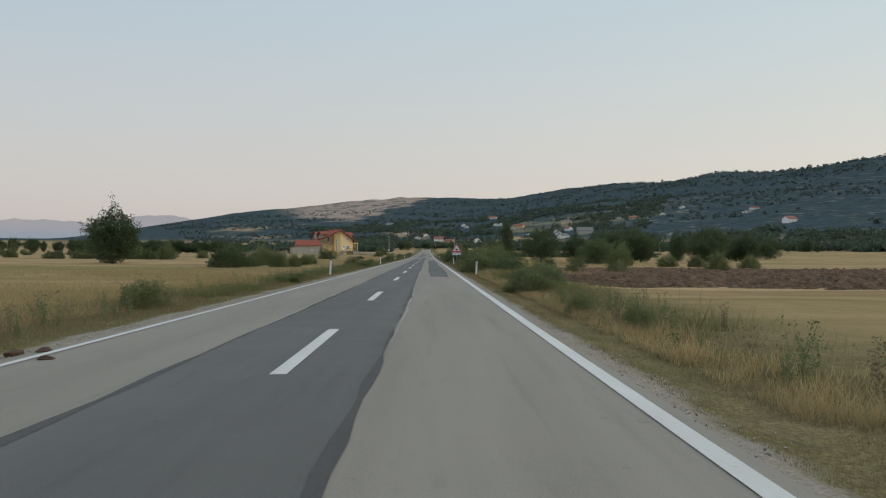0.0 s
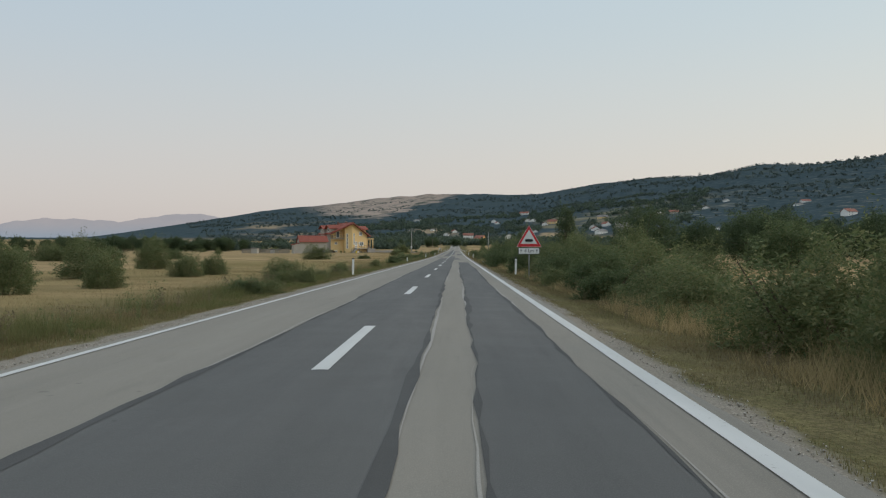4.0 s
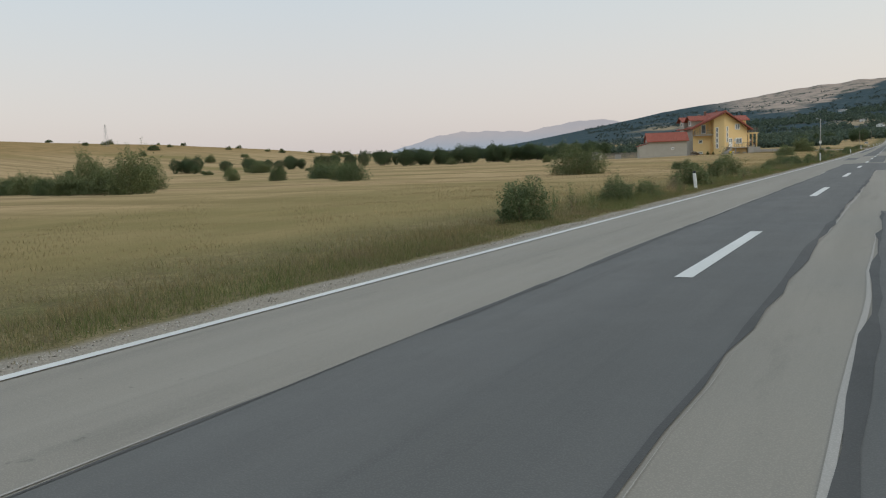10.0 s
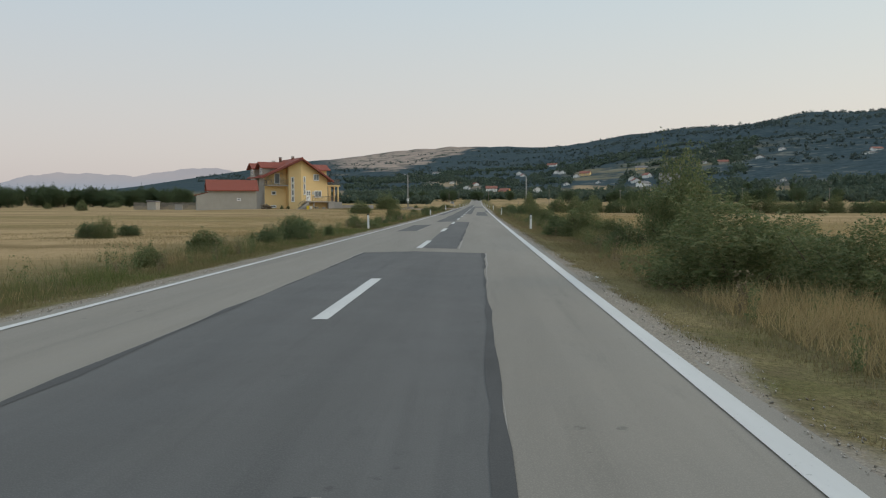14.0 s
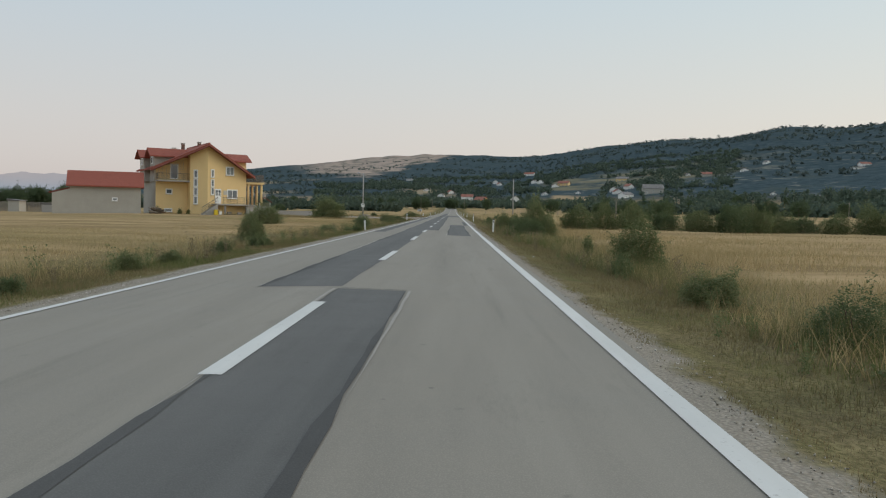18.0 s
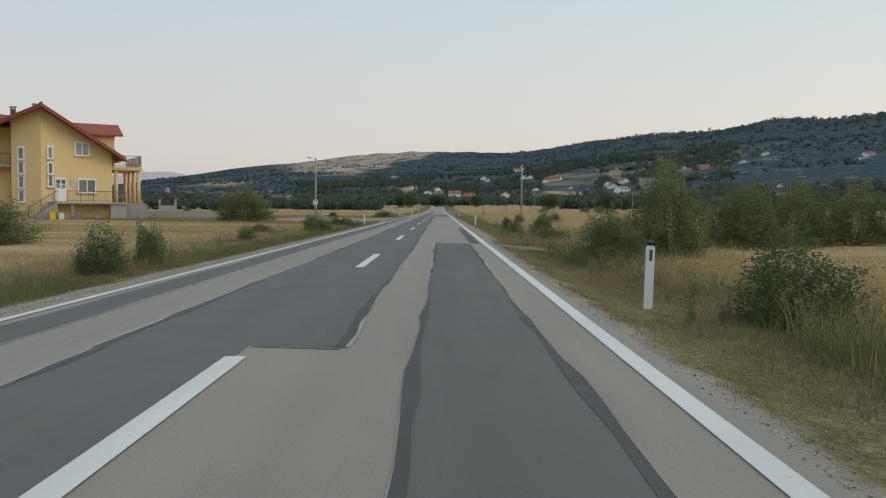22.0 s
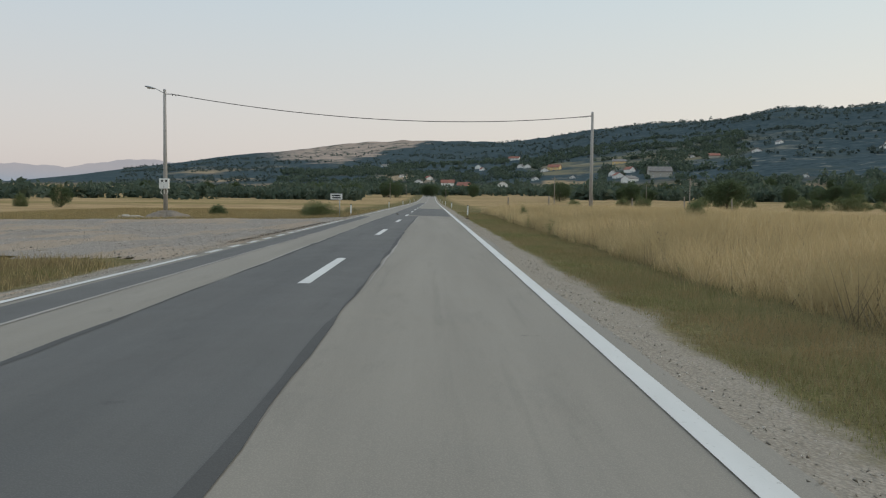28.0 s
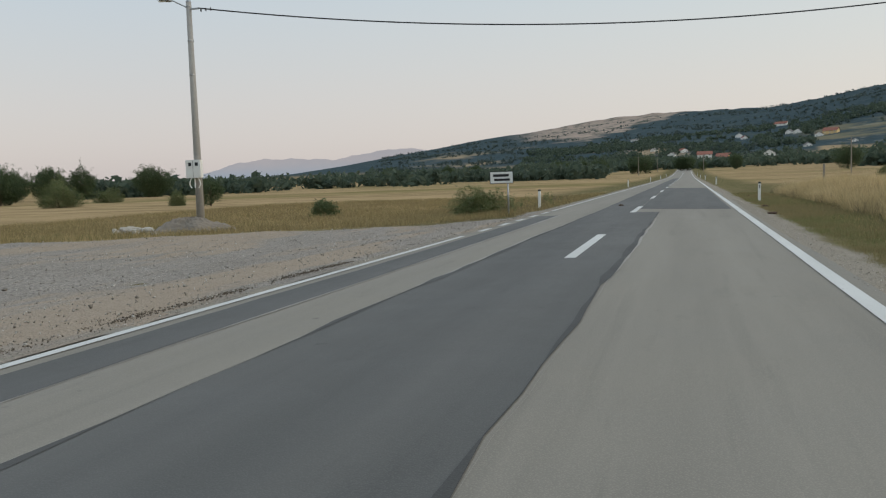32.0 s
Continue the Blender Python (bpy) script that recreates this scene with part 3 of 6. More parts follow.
def strip(name, y0, y1, left, right, lift, material, wob=0.05, seed=1, step=0.8, skew=0.0, seams=""):
    """A thin sheet on the road between two wavering edges."""
    rnd = random.Random(seed)
    k0, k1 = rnd.uniform(0, 6), rnd.uniform(0, 6)
    n = max(2, int((y1 - y0) / step))
    verts, faces = [], []
    for k in range(n + 1):
        y = y0 + (y1 - y0) * k / n
        a = left + wob * (0.45 * math.sin(y * 0.13 + k0) + 0.2 * math.sin(y * 0.7 + k1) + rnd.uniform(-0.22, 0.22))
        b = right + wob * (0.45 * math.sin(y * 0.13 + k1) + 0.2 * math.sin(y * 0.8 + k0) + rnd.uniform(-0.22, 0.22))
        cols = [a] + ([0.0] if a < -0.2 and b > 0.2 else []) + [b]
        for x in (cols if len(cols) == 3 else [a, (a + b) / 2, b]):
            yy = y + (skew * (x - a) if k in (0, n) else 0)
            verts.append((x, yy, float(crown(x, y)) + lift))
        if k:
            f = 3 * k
            faces += [(f - 3, f - 2, f + 1, f), (f - 2, f - 1, f + 2, f + 1)]
    ob = new(name, mesh_of(name, verts, faces, material))
    ob.parent = road
    for side, col in ((-1, 0), (1, 2)):
        if (side < 0 and "l" in seams) or (side > 0 and "r" in seams):
            rim, rf = [], []
            for k in range(n + 1):
                x, y, z = verts[3 * k + col]
                w = max(0.004, 0.030 + 0.026 * math.sin(y * 0.31 + seed) + 0.018 * math.sin(y * 1.7 + seed) + 0.012 * math.sin(y * 4.3) + rnd.uniform(-0.012, 0.012))
                rim += [(x - w, y, float(crown(x - w, y)) + lift + 0.003), (x + w, y, float(crown(x + w, y)) + lift + 0.003)]
                if k:
                    rf.append((2 * k - 2, 2 * k - 1, 2 * k + 1, 2 * k))
            seam = new("tar_joint", mesh_of("tar_joint", rim, rf, M_SEAL))
            seam.parent = road
            dust = []
            for k in range(n + 1):
                x, y, z = verts[3 * k + col]
                w = max(0.0, 0.018 + 0.03 * math.sin(y * 0.23 + 2 * seed) + rnd.uniform(-0.006, 0.006))
                a = x + side * 0.045
                dust += [(min(a, a + side * w), y, float(crown(a, y)) + lift + 0.002), (max(a, a + side * w) + 0.002, y, float(crown(a, y)) + lift + 0.002)]
            edge = new("dusty_edge", mesh_of("dusty_edge", dust, rf, M_PALE))
            edge.parent = road
    return ob


# dark relaid asphalt: the strip along the middle, then the pieces in either lane
strip("asphalt_patch", -260, 46.4, -1.28, 0.95, 0.004, M_PATCH, 0.07, 11, seams="lr")
strip("asphalt_patch", 46.4, 65.0, -1.34, 1.85, 0.004, M_PATCH, 0.04, 12, seams="lr")
strip("asphalt_patch", -90.5, 16.8, 1.66, 2.75, 0.004, M_PATCH, 0.10, 13, seams="lr")
strip("asphalt_patch", 66.9, 91.2, 0.0, 1.08, 0.004, M_PATCH, 0.04, 15, seams="r")
strip("asphalt_patch", 83.6, 96.0, -2.4, -1.4, 0.004, M_PATCH, 0.05, 16, seams="lr")
strip("asphalt_patch", 91.2, 103.6, -0.02, 1.05, 0.004, M_PATCH, 0.03, 17, seams="lr")
strip("asphalt_patch", 104.0, 145.7, -1.4, 0.0, 0.004, M_PATCH, 0.05, 18, seams="l")
strip("asphalt_patch", 145.7, 262.0, -1.4, 0.80, 0.004, M_PATCH, 0.07, 19, seams="lr")
strip("asphalt_patch", 262.0, 430.0, -1.4, 0.0, 0.004, M_PATCH, 0.05, 24)
strip("asphalt_patch", 135.8, 169.0, 1.52, 2.75, 0.004, M_PATCH, 0.06, 20, seams="lr")
strip("asphalt_patch", 142.0, 262.0, -3.2, -2.45, 0.004, M_PATCH, 0.07, 21)
strip("pale_seam", 142.0, 262.0, -2.475, -2.435, 0.007, M_PALE, 0.03, 25)
strip("asphalt_patch", 264.4, 306.0, 0.03, 3.2, 0.004, M_PATCH, 0.02, 22)
strip("asphalt_patch", 169.2, 193.6, 2.84, 3.20, 0.004, M_PATCH, 0.03, 23)
# tarred joints across the ends of the patches, and cracks across the lane
for y, a, b in ((65.1, -1.4, 1.9), (-90.6, 1.7, 2.8), (66.9, 0.0, 1.1), (103.7, 0.0, 1.05), (169.1, 1.5, 2.8), (145.6, 0.0, 0.8), (264.3, 0.0, 3.2), (306.0, 0.0, 3.2)):
    strip("tar_joint", y - 0.018, y + 0.018, a, b, 0.008, M_SEAL, 0.01, 3, step=0.05)
for k, (y, a, b) in enumerate(((168.2, 0.75, 1.6), (166.9, 0.75, 1.55), (168.1, 2.9, 3.4), (166.7, 2.9, 3.35))):
    strip("crack", y - 0.012, y + 0.012, a, b, 0.006, M_SEAL, 0.012, 40 + k, step=0.05)
for k in range(4):
    strip("groove", 169.2, 191.0, 2.88 + 0.08 * k, 2.915 + 0.08 * k, 0.006, M_SEAL, 0.02, 80 + k, step=0.6)
for k, y in enumerate((173.4, 177.0, 182.6, 186.2, 189.8)):
    strip("tar_smear", y, y + 0.35, 2.86, 3.18, 0.008, M_SEAL, 0.03, 90 + k, step=0.1)
# painted lines
strip("edge_line", ROAD_Y0 + 2, 1100, 3.30, 3.49, 0.009, M_LINE, 0.008, 51, step=3.0)
strip("edge_line", ROAD_Y0 + 2, 222.4, -3.49, -3.36, 0.009, M_LINE, 0.008, 52, step=3.0)
strip("edge_line", 235.9, 252.9, -3.49, -3.36, 0.009, M_LINE, 0.008, 54, step=3.0)
strip("edge_line", 268.5, 1100, -3.49, -3.36, 0.009, M_LINE, 0.008, 53, step=3.0)
for y in [223.4 + 2.16 * k for k in range(6)] + [254.6 + 2.4 * k for k in range(6)]:
    strip("edge_dash", y, y + 1.15, -3.50, -3.34, 0.009, M_LINE, 0.004, int(y))
DASHES = [-128.0, -114.8, -98.7, -83.65, -68.1, -53.1, -38.3, -22.95, -8.15, 6.9, 21.85, 36.7, 51.75, 66.7, 81.7, 96.6, 111.3, 126.4, 140.1, 155.5, 170.65, 186.3, 201.9, 215.95, 231.7]
DASHES = [-143.0 - 15 * k for k in range(10)] + DASHES + [246.6 + 15 * k for k in range(45)]
for k, y in enumerate(DASHES):
    strip("lane_dash", y, y + 5.0, -0.10, 0.08, 0.009, M_LINE, 0.004, 100 + k, step=1.0)

# ---------------------------------------------------------------- gravel lay-by and ploughed field
def uneven_sheet(name, x0, x1, y0, y1, step, lift, material, rough, shape, label, category):
    """A patch of ground laid over the plain, its outline given by shape(u, v) > 0."""
    xs, ys = np.arange(x0, x1 + step, step), np.arange(y0, y1 + step, step)
    verts, faces, at = [], [], {}
    rnd = random.Random(9)
    for j, y in enumerate(ys):
        for i, x in enumerate(xs):
            s = shape(x, y)
            if s > -0.6:
                at[i, j] = len(verts)
                verts.append((x, y, float(land(x, y)) + lift * min(1, max(-1, s * 2)) * (1 if x < -4.4 or x > 0 else 0.0) + rough(x, y, rnd) * (s > 0.2)))
    for (i, j), a in at.items():
        if (i + 1, j) in at and (i, j + 1) in at and (i + 1, j + 1) in at:
            faces.append((a, at[i + 1, j], at[i + 1, j + 1], at[i, j + 1]))
    return tagged(new(name, mesh_of(name, verts, faces, material)), label, category, kind="structure")


def gravel_stuff(name="layby_gravel", pale=(0.30, 0.27, 0.235), dark=(0.215, 0.19, 0.16)):
    s = Shade(name, 0.95, 0, 0.2)
    w = s.place()
    st = s.ramp(s.cells(w, 30.0, "Color"), (0.2, 0.22), (0.8, 0.76))
    c = s.mix(0.5, s.mix(s.noise(w, 0.5, 5), pale, dark), st, "OVERLAY")
    c = s.mix(s.math("MULTIPLY", s.ramp(s.noise(s.place((1, 0.25, 1)), 0.35, 4), (0.48, 0.0), (0.56, 1.0)), 0.6), c, (0.36, 0.275, 0.19))
    s.base(c).bump(s.cells(w, 30.0), 0.7, 0.03)
    return s.m


def soil_stuff():
    s = Shade("ploughed_soil", 0.97, 0, 0.1)
    w = s.place()
    c = s.mix(s.ramp(s.noise(w, 3.0, 6, 0.7), (0.35, 0.0), (0.65, 1.0)), (0.055, 0.036, 0.025), (0.20, 0.130, 0.082))
    s.base(c).bump(s.noise(w, 7.0, 6, 0.8), 1.0, 0.1)
    return s.m


def layby_reach(y):
    """How far west the lay-by reaches at y."""
    return -4.0 - 22 * ease(220, 234, y) * (1 - ease(250, 265, y))


def layby_shape(x, y):
    w = 0.8 * math.sin(y * 0.5) + 0.5 * math.sin(x * 0.9 + y * 0.3)
    return min(x - float(layby_reach(y)) + w, 1.0)


uneven_sheet("gravel_layby", -27.37, -3.62, 212.0, 268.0, 0.45, 0.035, gravel_stuff(), lambda x, y, r: r.uniform(-0.012, 0.02), layby_shape, "rough grey gravel lay-by beside the road", "gravel")
uneven_sheet("bare_earth", 3.9, 9.6, 163.0, 173.0, 0.3, 0.025, gravel_stuff("sandy_earth", (0.27, 0.225, 0.165), (0.19, 0.15, 0.10)), lambda x, y, r: r.uniform(-0.01, 0.015), lambda x, y: min(1.0, 1.7 - math.hypot((x - 6.6) / 1.3, (y - 168.5) / 1.5) + 0.45 * math.sin(x * 2.3 + y * 1.4) + 0.35 * math.sin(y * 2.9)), "bare sandy earth and stones beside the road", "bare earth")
uneven_sheet("ploughed_field", 9.0, 75.0, -100.0, -54.0, 0.5, 0.06, soil_stuff(), lambda x, y, r: r.uniform(-0.14, 0.30), lambda x, y: min(x - 10.5 + 1.2 * math.sin(y * 0.2), y + 98 + math.sin(x * 0.3), -57 - y, 74 - x, 1.0), "brown ploughed field with rough clods", "field")


# ---------------------------------------------------------------- plants
def leaf_quads(rng, at, size):
    """A small pointed leaf at each place, turned at random."""
    n = len(at)
    a = rng.normal(size=(n, 3))
    a /= np.linalg.norm(a, axis=1, keepdims=True)
    b = np.cross(a, rng.normal(size=(n, 3)))
    b /= np.linalg.norm(b, axis=1, keepdims=True) + 1e-9
    s = size * rng.uniform(0.6, 1.4, (n, 1))
    v = np.stack([at - a * s, at - b * s * 0.5, at + a * s, at + b * s * 0.5], 1).reshape(-1, 3)
    return v, np.arange(4 * n).reshape(-1, 4)


def leaf_cloud(rng, centres, radii, per, size):
    """Leaves strewn round clump centres."""
    n = len(centres) * per
    c = np.repeat(np.array(centres), per, 0)
    r = np.repeat(np.array(radii), per)[:, None]
    d = rng.normal(size=(n, 3))
    d /= np.linalg.norm(d, axis=1, keepdims=True)
    return leaf_quads(rng, c + d * r * rng.uniform(0.35, 1.05, (n, 1)), size)


def bulges(d, seed):
    """How far the crown swells towards each direction."""
    k = np.random.default_rng(seed).uniform(0, 6.28, 8)
    f = 0.13 * np.sin(3.1 * d[:, 0] + k[0]) * np.cos(2.7 * d[:, 1] + k[1]) + 0.11 * np.sin(5.3 * d[:, 1] + k[2] + 3.0 * d[:, 2])
    f = f + 0.09 * np.sin(8.5 * d[:, 0] + k[3]) * np.sin(7.9 * d[:, 2] + k[4]) + 0.07 * np.sin(13.0 * d[:, 1] + 9.0 * d[:, 2] + k[5]) * np.cos(12.0 * d[:, 0] + k[6])
    return 1 + 1.15 * f


def crown_mesh(name, seed, height, wide, base, leaves, size, material, dome=False):
    """A full, uneven crown: leaves thickest near its skin, with shoots standing out of it."""
    rng = np.random.default_rng(seed)
    d = rng.normal(size=(leaves, 3))
    d /= np.linalg.norm(d, axis=1, keepdims=True)
    if dome:
        d[:, 2] = np.abs(d[:, 2]) ** 0.9
        mid, half = base, np.array([wide, wide, height - base])
    else:
        mid, half = (base + height) / 2, np.array([wide, wide, (height - base) / 2])
    reach = bulges(d, seed) * rng.uniform(0.02, 1.0, leaves) ** 0.30
    at = d * reach[:, None] * half
    if not dome:
        at[:, :2] *= (1 - 0.28 * np.clip(at[:, 2:] / half[2], -0.3, 1) ** 2)
    hollow = np.sin(at[:, 0] / wide * 6.3 + seed) * np.sin(at[:, 1] / wide * 5.7 + 1) * np.sin(at[:, 2] / half[2] * 6.1 + 2)
    at = at[hollow > -0.55 + rng.normal(0, 0.1, leaves)]
    shoots = rng.normal(size=(46, 3))
    shoots[:, 2] = 0.65 * np.abs(shoots[:, 2]) + 0.15
    shoots /= np.linalg.norm(shoots, axis=1, keepdims=True)
    out = (shoots * bulges(shoots, seed)[:, None])[rng.integers(0, 46, leaves // 7)]
    more = out * rng.uniform(0.80, 1.26, (len(out), 1)) * half + rng.normal(0, 0.05 * wide, (len(out), 3))
    at = np.concatenate([at, more]) + np.array([0, 0, mid])
    v, f = leaf_quads(rng, at, size)
    return mesh_of(name, v, f, material), at[rng.integers(0, len(at), 60)].tolist()


def tree_kind(name, seed, height, wide, base, leaves, size, material=None, label="", category="tree"):
    """A tree at the origin, 1:1 in metres: trunk with limbs, and a leafy crown."""
    me, cs = crown_mesh("crown", seed, height, wide * 0.88, base, leaves, size, material or M_LEAF)
    t = thing(name, 0, 0, 0, 0, label, category)
    rnd = random.Random(seed)
    bm = bmesh.new()
    lean = Vector((rnd.uniform(-0.3, 0.3), rnd.uniform(-0.3, 0.3), 0))
    r = height * 0.028
    fork = Vector((lean.x * 0.6, lean.y * 0.6, base + (height - base) * 0.15))
    rod((0, 0, -0.4), fork, r * 1.3, r * 0.85, 9, bm)
    rod(fork, Vector((lean.x, lean.y, height * 0.75)), r * 0.85, r * 0.2, 7, bm)
    for k in range(7):
        c = Vector(cs[rnd.randrange(len(cs))])
        s = fork.lerp(Vector((lean.x, lean.y, height * 0.7)), rnd.uniform(0, 0.7))
        rod(s, c, r * 0.45, r * 0.08, 6, bm)
    part("trunk", bm, M_BARK, t)
    piece("crown", me, t)
    return t


def shrub_kind(seed, material, leaves, size):
    """A shrub about 1 m high and 1 m across, on several stems."""
    me, cs = crown_mesh("foliage", seed, 0.88, 0.44, 0.02, leaves, size, material, True)
    t = thing("bush", 0, 0, 0, 0, "dense green thorn bush in the roadside grass", "bush", "roadside bushes")
    rnd = random.Random(seed)
    bm = bmesh.new()
    for k in range(9):
        c = Vector(cs[rnd.randrange(len(cs))])
        rod((rnd.uniform(-0.08, 0.08), rnd.uniform(-0.08, 0.08), -0.1), c * rnd.uniform(0.9, 1.12), 0.012, 0.003, 5, bm)
    part("stem", bm, M_BARK, t)
    piece("foliage", me, t)
    return t


def away(t):
    """A model far below the ground that only lends its meshes; removed once it has been copied."""
    t.matrix_basis = pose(0, 0, -60)
    return t


BIGS = [away(shrub_kind(170 + k, M_LEAF2 if k else M_LEAF, 15000, 0.0145)) for k in range(3)]
SHRUBS = [away(shrub_kind(70 + k, M_LEAF2 if k % 2 else M_LEAF, 9000, (0.019, 0.016, 0.021)[k % 3])) for k in range(6)]
OAKS = [away(tree_kind("tree", 90 + k, 6.0, 2.5 + 0.3 * k, 0.2, 13000, 0.09, M_TREE, "broad dark green tree standing on the plain", "tree")) for k in range(4)]
POPLARS = [away(tree_kind("tree", 97 + k, 6.0, 1.35, 0.3, 9000, 0.07, M_TREE, "slim dark green tree beside the hedge", "tree")) for k in range(2)]
plant_rnd = random.Random(21)


def stand(model, x, y, sx, sz, label="", group=""):
    t = copy_thing(model, pose(0, 0, 0))
    t.matrix_basis = pose(x, y, float(land(x, y)) - 0.03, 0, 0, plant_rnd.uniform(0, 360)) @ Matrix.Diagonal((sx, sx, sz, 1))
    return tagged(t, label, "", group)


def shrub_at(x, y, wide, high):
    """A bush; broad ones are two or three bushes grown together."""
    n = max(1, min(3, round(wide / (high * 1.7))))
    for k in range(n):
        w = wide / n * 1.05
        m = BIGS[plant_rnd.randrange(3)] if high > 1.25 or wide > 2.1 else SHRUBS[plant_rnd.randrange(6)]
        lab = "low leafy bush among the verge grass" if high < 0.75 else "dense green thorn bush in the roadside grass" if high < 1.6 else "tall tangled hedge bush beside the road"
        stand(m, x + (k - (n - 1) / 2) * wide / n * 0.8, y + plant_rnd.uniform(-0.3, 0.3), w, high * plant_rnd.uniform(0.95, 1.2), lab)


def tree_at(x, y, wide, high):
    m = POPLARS[plant_rnd.randrange(2)] if wide < high * 0.5 else OAKS[plant_rnd.randrange(4)]
    base = 1.35 if wide < high * 0.5 else 2.9
    stand(m, x, y, max(wide / 2 / base, 0.2), high / 6.0)


shrub_at(5.5, -120.8, 0.8, 0.6)
shrub_at(5.1, -117.5, 0.8, 0.6)
shrub_at(-5.8, -115.0, 1.4, 0.9)
shrub_at(5.3, -106.5, 2.2, 0.9)
shrub_at(-5.2, -97.1, 1.6, 0.4)
shrub_at(-5.7, -91.1, 1.2, 0.4)
shrub_at(12.4, -74.6, 1.3, 0.8)
shrub_at(5.4, -74.0, 3.2, 1.4)
shrub_at(16.0, -74.0, 1.9, 1.2)
shrub_at(7.8, -71.8, 2.3, 1.1)
shrub_at(25.6, -68.4, 2.3, 1.6)
shrub_at(16.1, -56.7, 1.8, 1.3)
shrub_at(34.1, -54.0, 2.5, 1.4)
shrub_at(5.9, -52.7, 2.0, 1.1)
shrub_at(14.0, -52.2, 1.4, 1.1)
shrub_at(-5.3, -49.3, 2.1, 0.6)
shrub_at(-19.5, -49.2, 5.0, 2.7)
shrub_at(-14.5, -47.9, 2.1, 1.8)
shrub_at(6.0, -47.7, 1.5, 0.9)
shrub_at(5.5, -43.4, 1.4, 0.8)
shrub_at(-5.9, -42.5, 1.0, 0.7)
shrub_at(-13.9, -41.5, 1.9, 1.4)
shrub_at(-5.2, -40.6, 0.9, 0.7)
shrub_at(-19.9, -39.9, 4.9, 1.8)
shrub_at(-6.4, -36.8, 1.0, 0.6)
shrub_at(35.3, -34.1, 2.4, 1.5)
shrub_at(6.8, -33.0, 1.4, 1.2)
shrub_at(32.0, -32.8, 3.0, 1.5)
shrub_at(-6.0, -32.3, 1.0, 0.5)
shrub_at(26.5, -30.7, 3.5, 3.0)
shrub_at(-19.7, -29.3, 3.9, 2.2)
shrub_at(-14.7, -27.7, 2.2, 1.3)
shrub_at(5.7, -24.5, 2.4, 2.0)
shrub_at(-14.6, -22.9, 2.0, 1.3)
shrub_at(27.4, -11.9, 7.0, 4.4)
shrub_at(6.7, -7.1, 1.2, 0.9)
shrub_at(5.5, -4.1, 2.5, 1.7)
tree_at(7.9, 4.2, 1.3, 3.5)
shrub_at(5.9, 4.5, 3.6, 2.1)
shrub_at(6.5, 8.7, 3.5, 2.5)
shrub_at(6.2, 44.4, 1.4, 1.2)
shrub_at(7.7, 45.6, 1.1, 1.3)
shrub_at(6.0, 48.6, 1.0, 0.6)
shrub_at(6.3, 57.7, 3.5, 1.5)
shrub_at(8.0, 70.1, 1.1, 1.6)
shrub_at(6.6, 70.8, 1.9, 0.8)
shrub_at(-57.4, 49.0, 4.4, 3.7)
shrub_at(-62.0, 50.6, 5.0, 2.2)
shrub_at(-66.5, 50.0, 4.4, 1.9)
shrub_at(-71.5, 51.5, 5.2, 2.0)
shrub_at(-78.0, 53.5, 6.0, 2.0)
shrub_at(-85.5, 56.0, 6.0, 2.1)
shrub_at(-79.5, 62.0, 4.2, 4.0)
shrub_at(-68.0, 60.0, 4.0, 3.2)
shrub_at(-5.7, 72.2, 0.5, 0.6)
shrub_at(-6.2, 73.2, 1.4, 0.7)
shrub_at(-5.9, 76.3, 1.7, 0.8)
shrub_at(7.5, 78.4, 1.8, 1.0)
shrub_at(6.5, 80.9, 2.3, 1.5)
shrub_at(-5.3, 81.2, 0.6, 0.6)
shrub_at(-6.7, 82.1, 1.4, 0.8)
shrub_at(5.9, 82.4, 2.1, 1.1)
shrub_at(-16.7, 81.5, 2.4, 0.9)
shrub_at(-16.1, 84.2, 1.2, 0.7)
shrub_at(-7.7, 84.3, 2.0, 1.1)
shrub_at(-6.7, 67.9, 1.3, 0.8)
shrub_at(-6.5, 63.0, 0.9, 0.6)
shrub_at(-58.3, 82.5, 3.8, 2.0)
shrub_at(-4.9, 93.2, 1.1, 0.6)
shrub_at(6.3, 97.1, 1.4, 1.1)
shrub_at(6.4, 100.0, 1.2, 0.7)
shrub_at(-5.6, 102.1, 0.9, 0.7)
shrub_at(-77.9, 103.3, 4.6, 2.2)
shrub_at(-5.3, 103.6, 0.5, 0.4)
shrub_at(6.1, 104.1, 1.1, 0.7)
shrub_at(-5.6, 108.8, 0.8, 0.5)
shrub_at(7.0, 113.5, 1.7, 1.35)
shrub_at(5.9, 110.7, 0.6, 0.6)
shrub_at(-5.5, 111.9, 0.7, 0.4)
shrub_at(-5.8, 117.4, 0.7, 0.5)
shrub_at(6.8, 121.1, 0.5, 0.8)
shrub_at(-5.7, 122.1, 0.9, 0.5)
shrub_at(-6.2, 124.1, 0.8, 1.0)
shrub_at(-6.1, 141.8, 1.2, 0.6)
shrub_at(6.4, 143.9, 2.0, 1.1)
shrub_at(-5.1, 146.5, 1.4, 0.4)
shrub_at(6.3, 149.0, 1.8, 1.2)
shrub_at(-5.6, 156.1, 1.2, 1.1)
shrub_at(6.2, 159.9, 1.9, 1.6)
shrub_at(-5.6, 159.0, 0.8, 1.0)
shrub_at(8.3, 167.1, 2.7, 1.7)
shrub_at(-7.3, 176.4, 1.0, 0.7)
shrub_at(7.0, 177.6, 1.7, 0.7)
shrub_at(7.5, 185.3, 1.45, 1.4)
shrub_at(7.3, 182.0, 0.7, 0.5)
shrub_at(6.2, 187.6, 1.1, 0.9)
shrub_at(-10.1, 192.2, 1.5, 0.6)
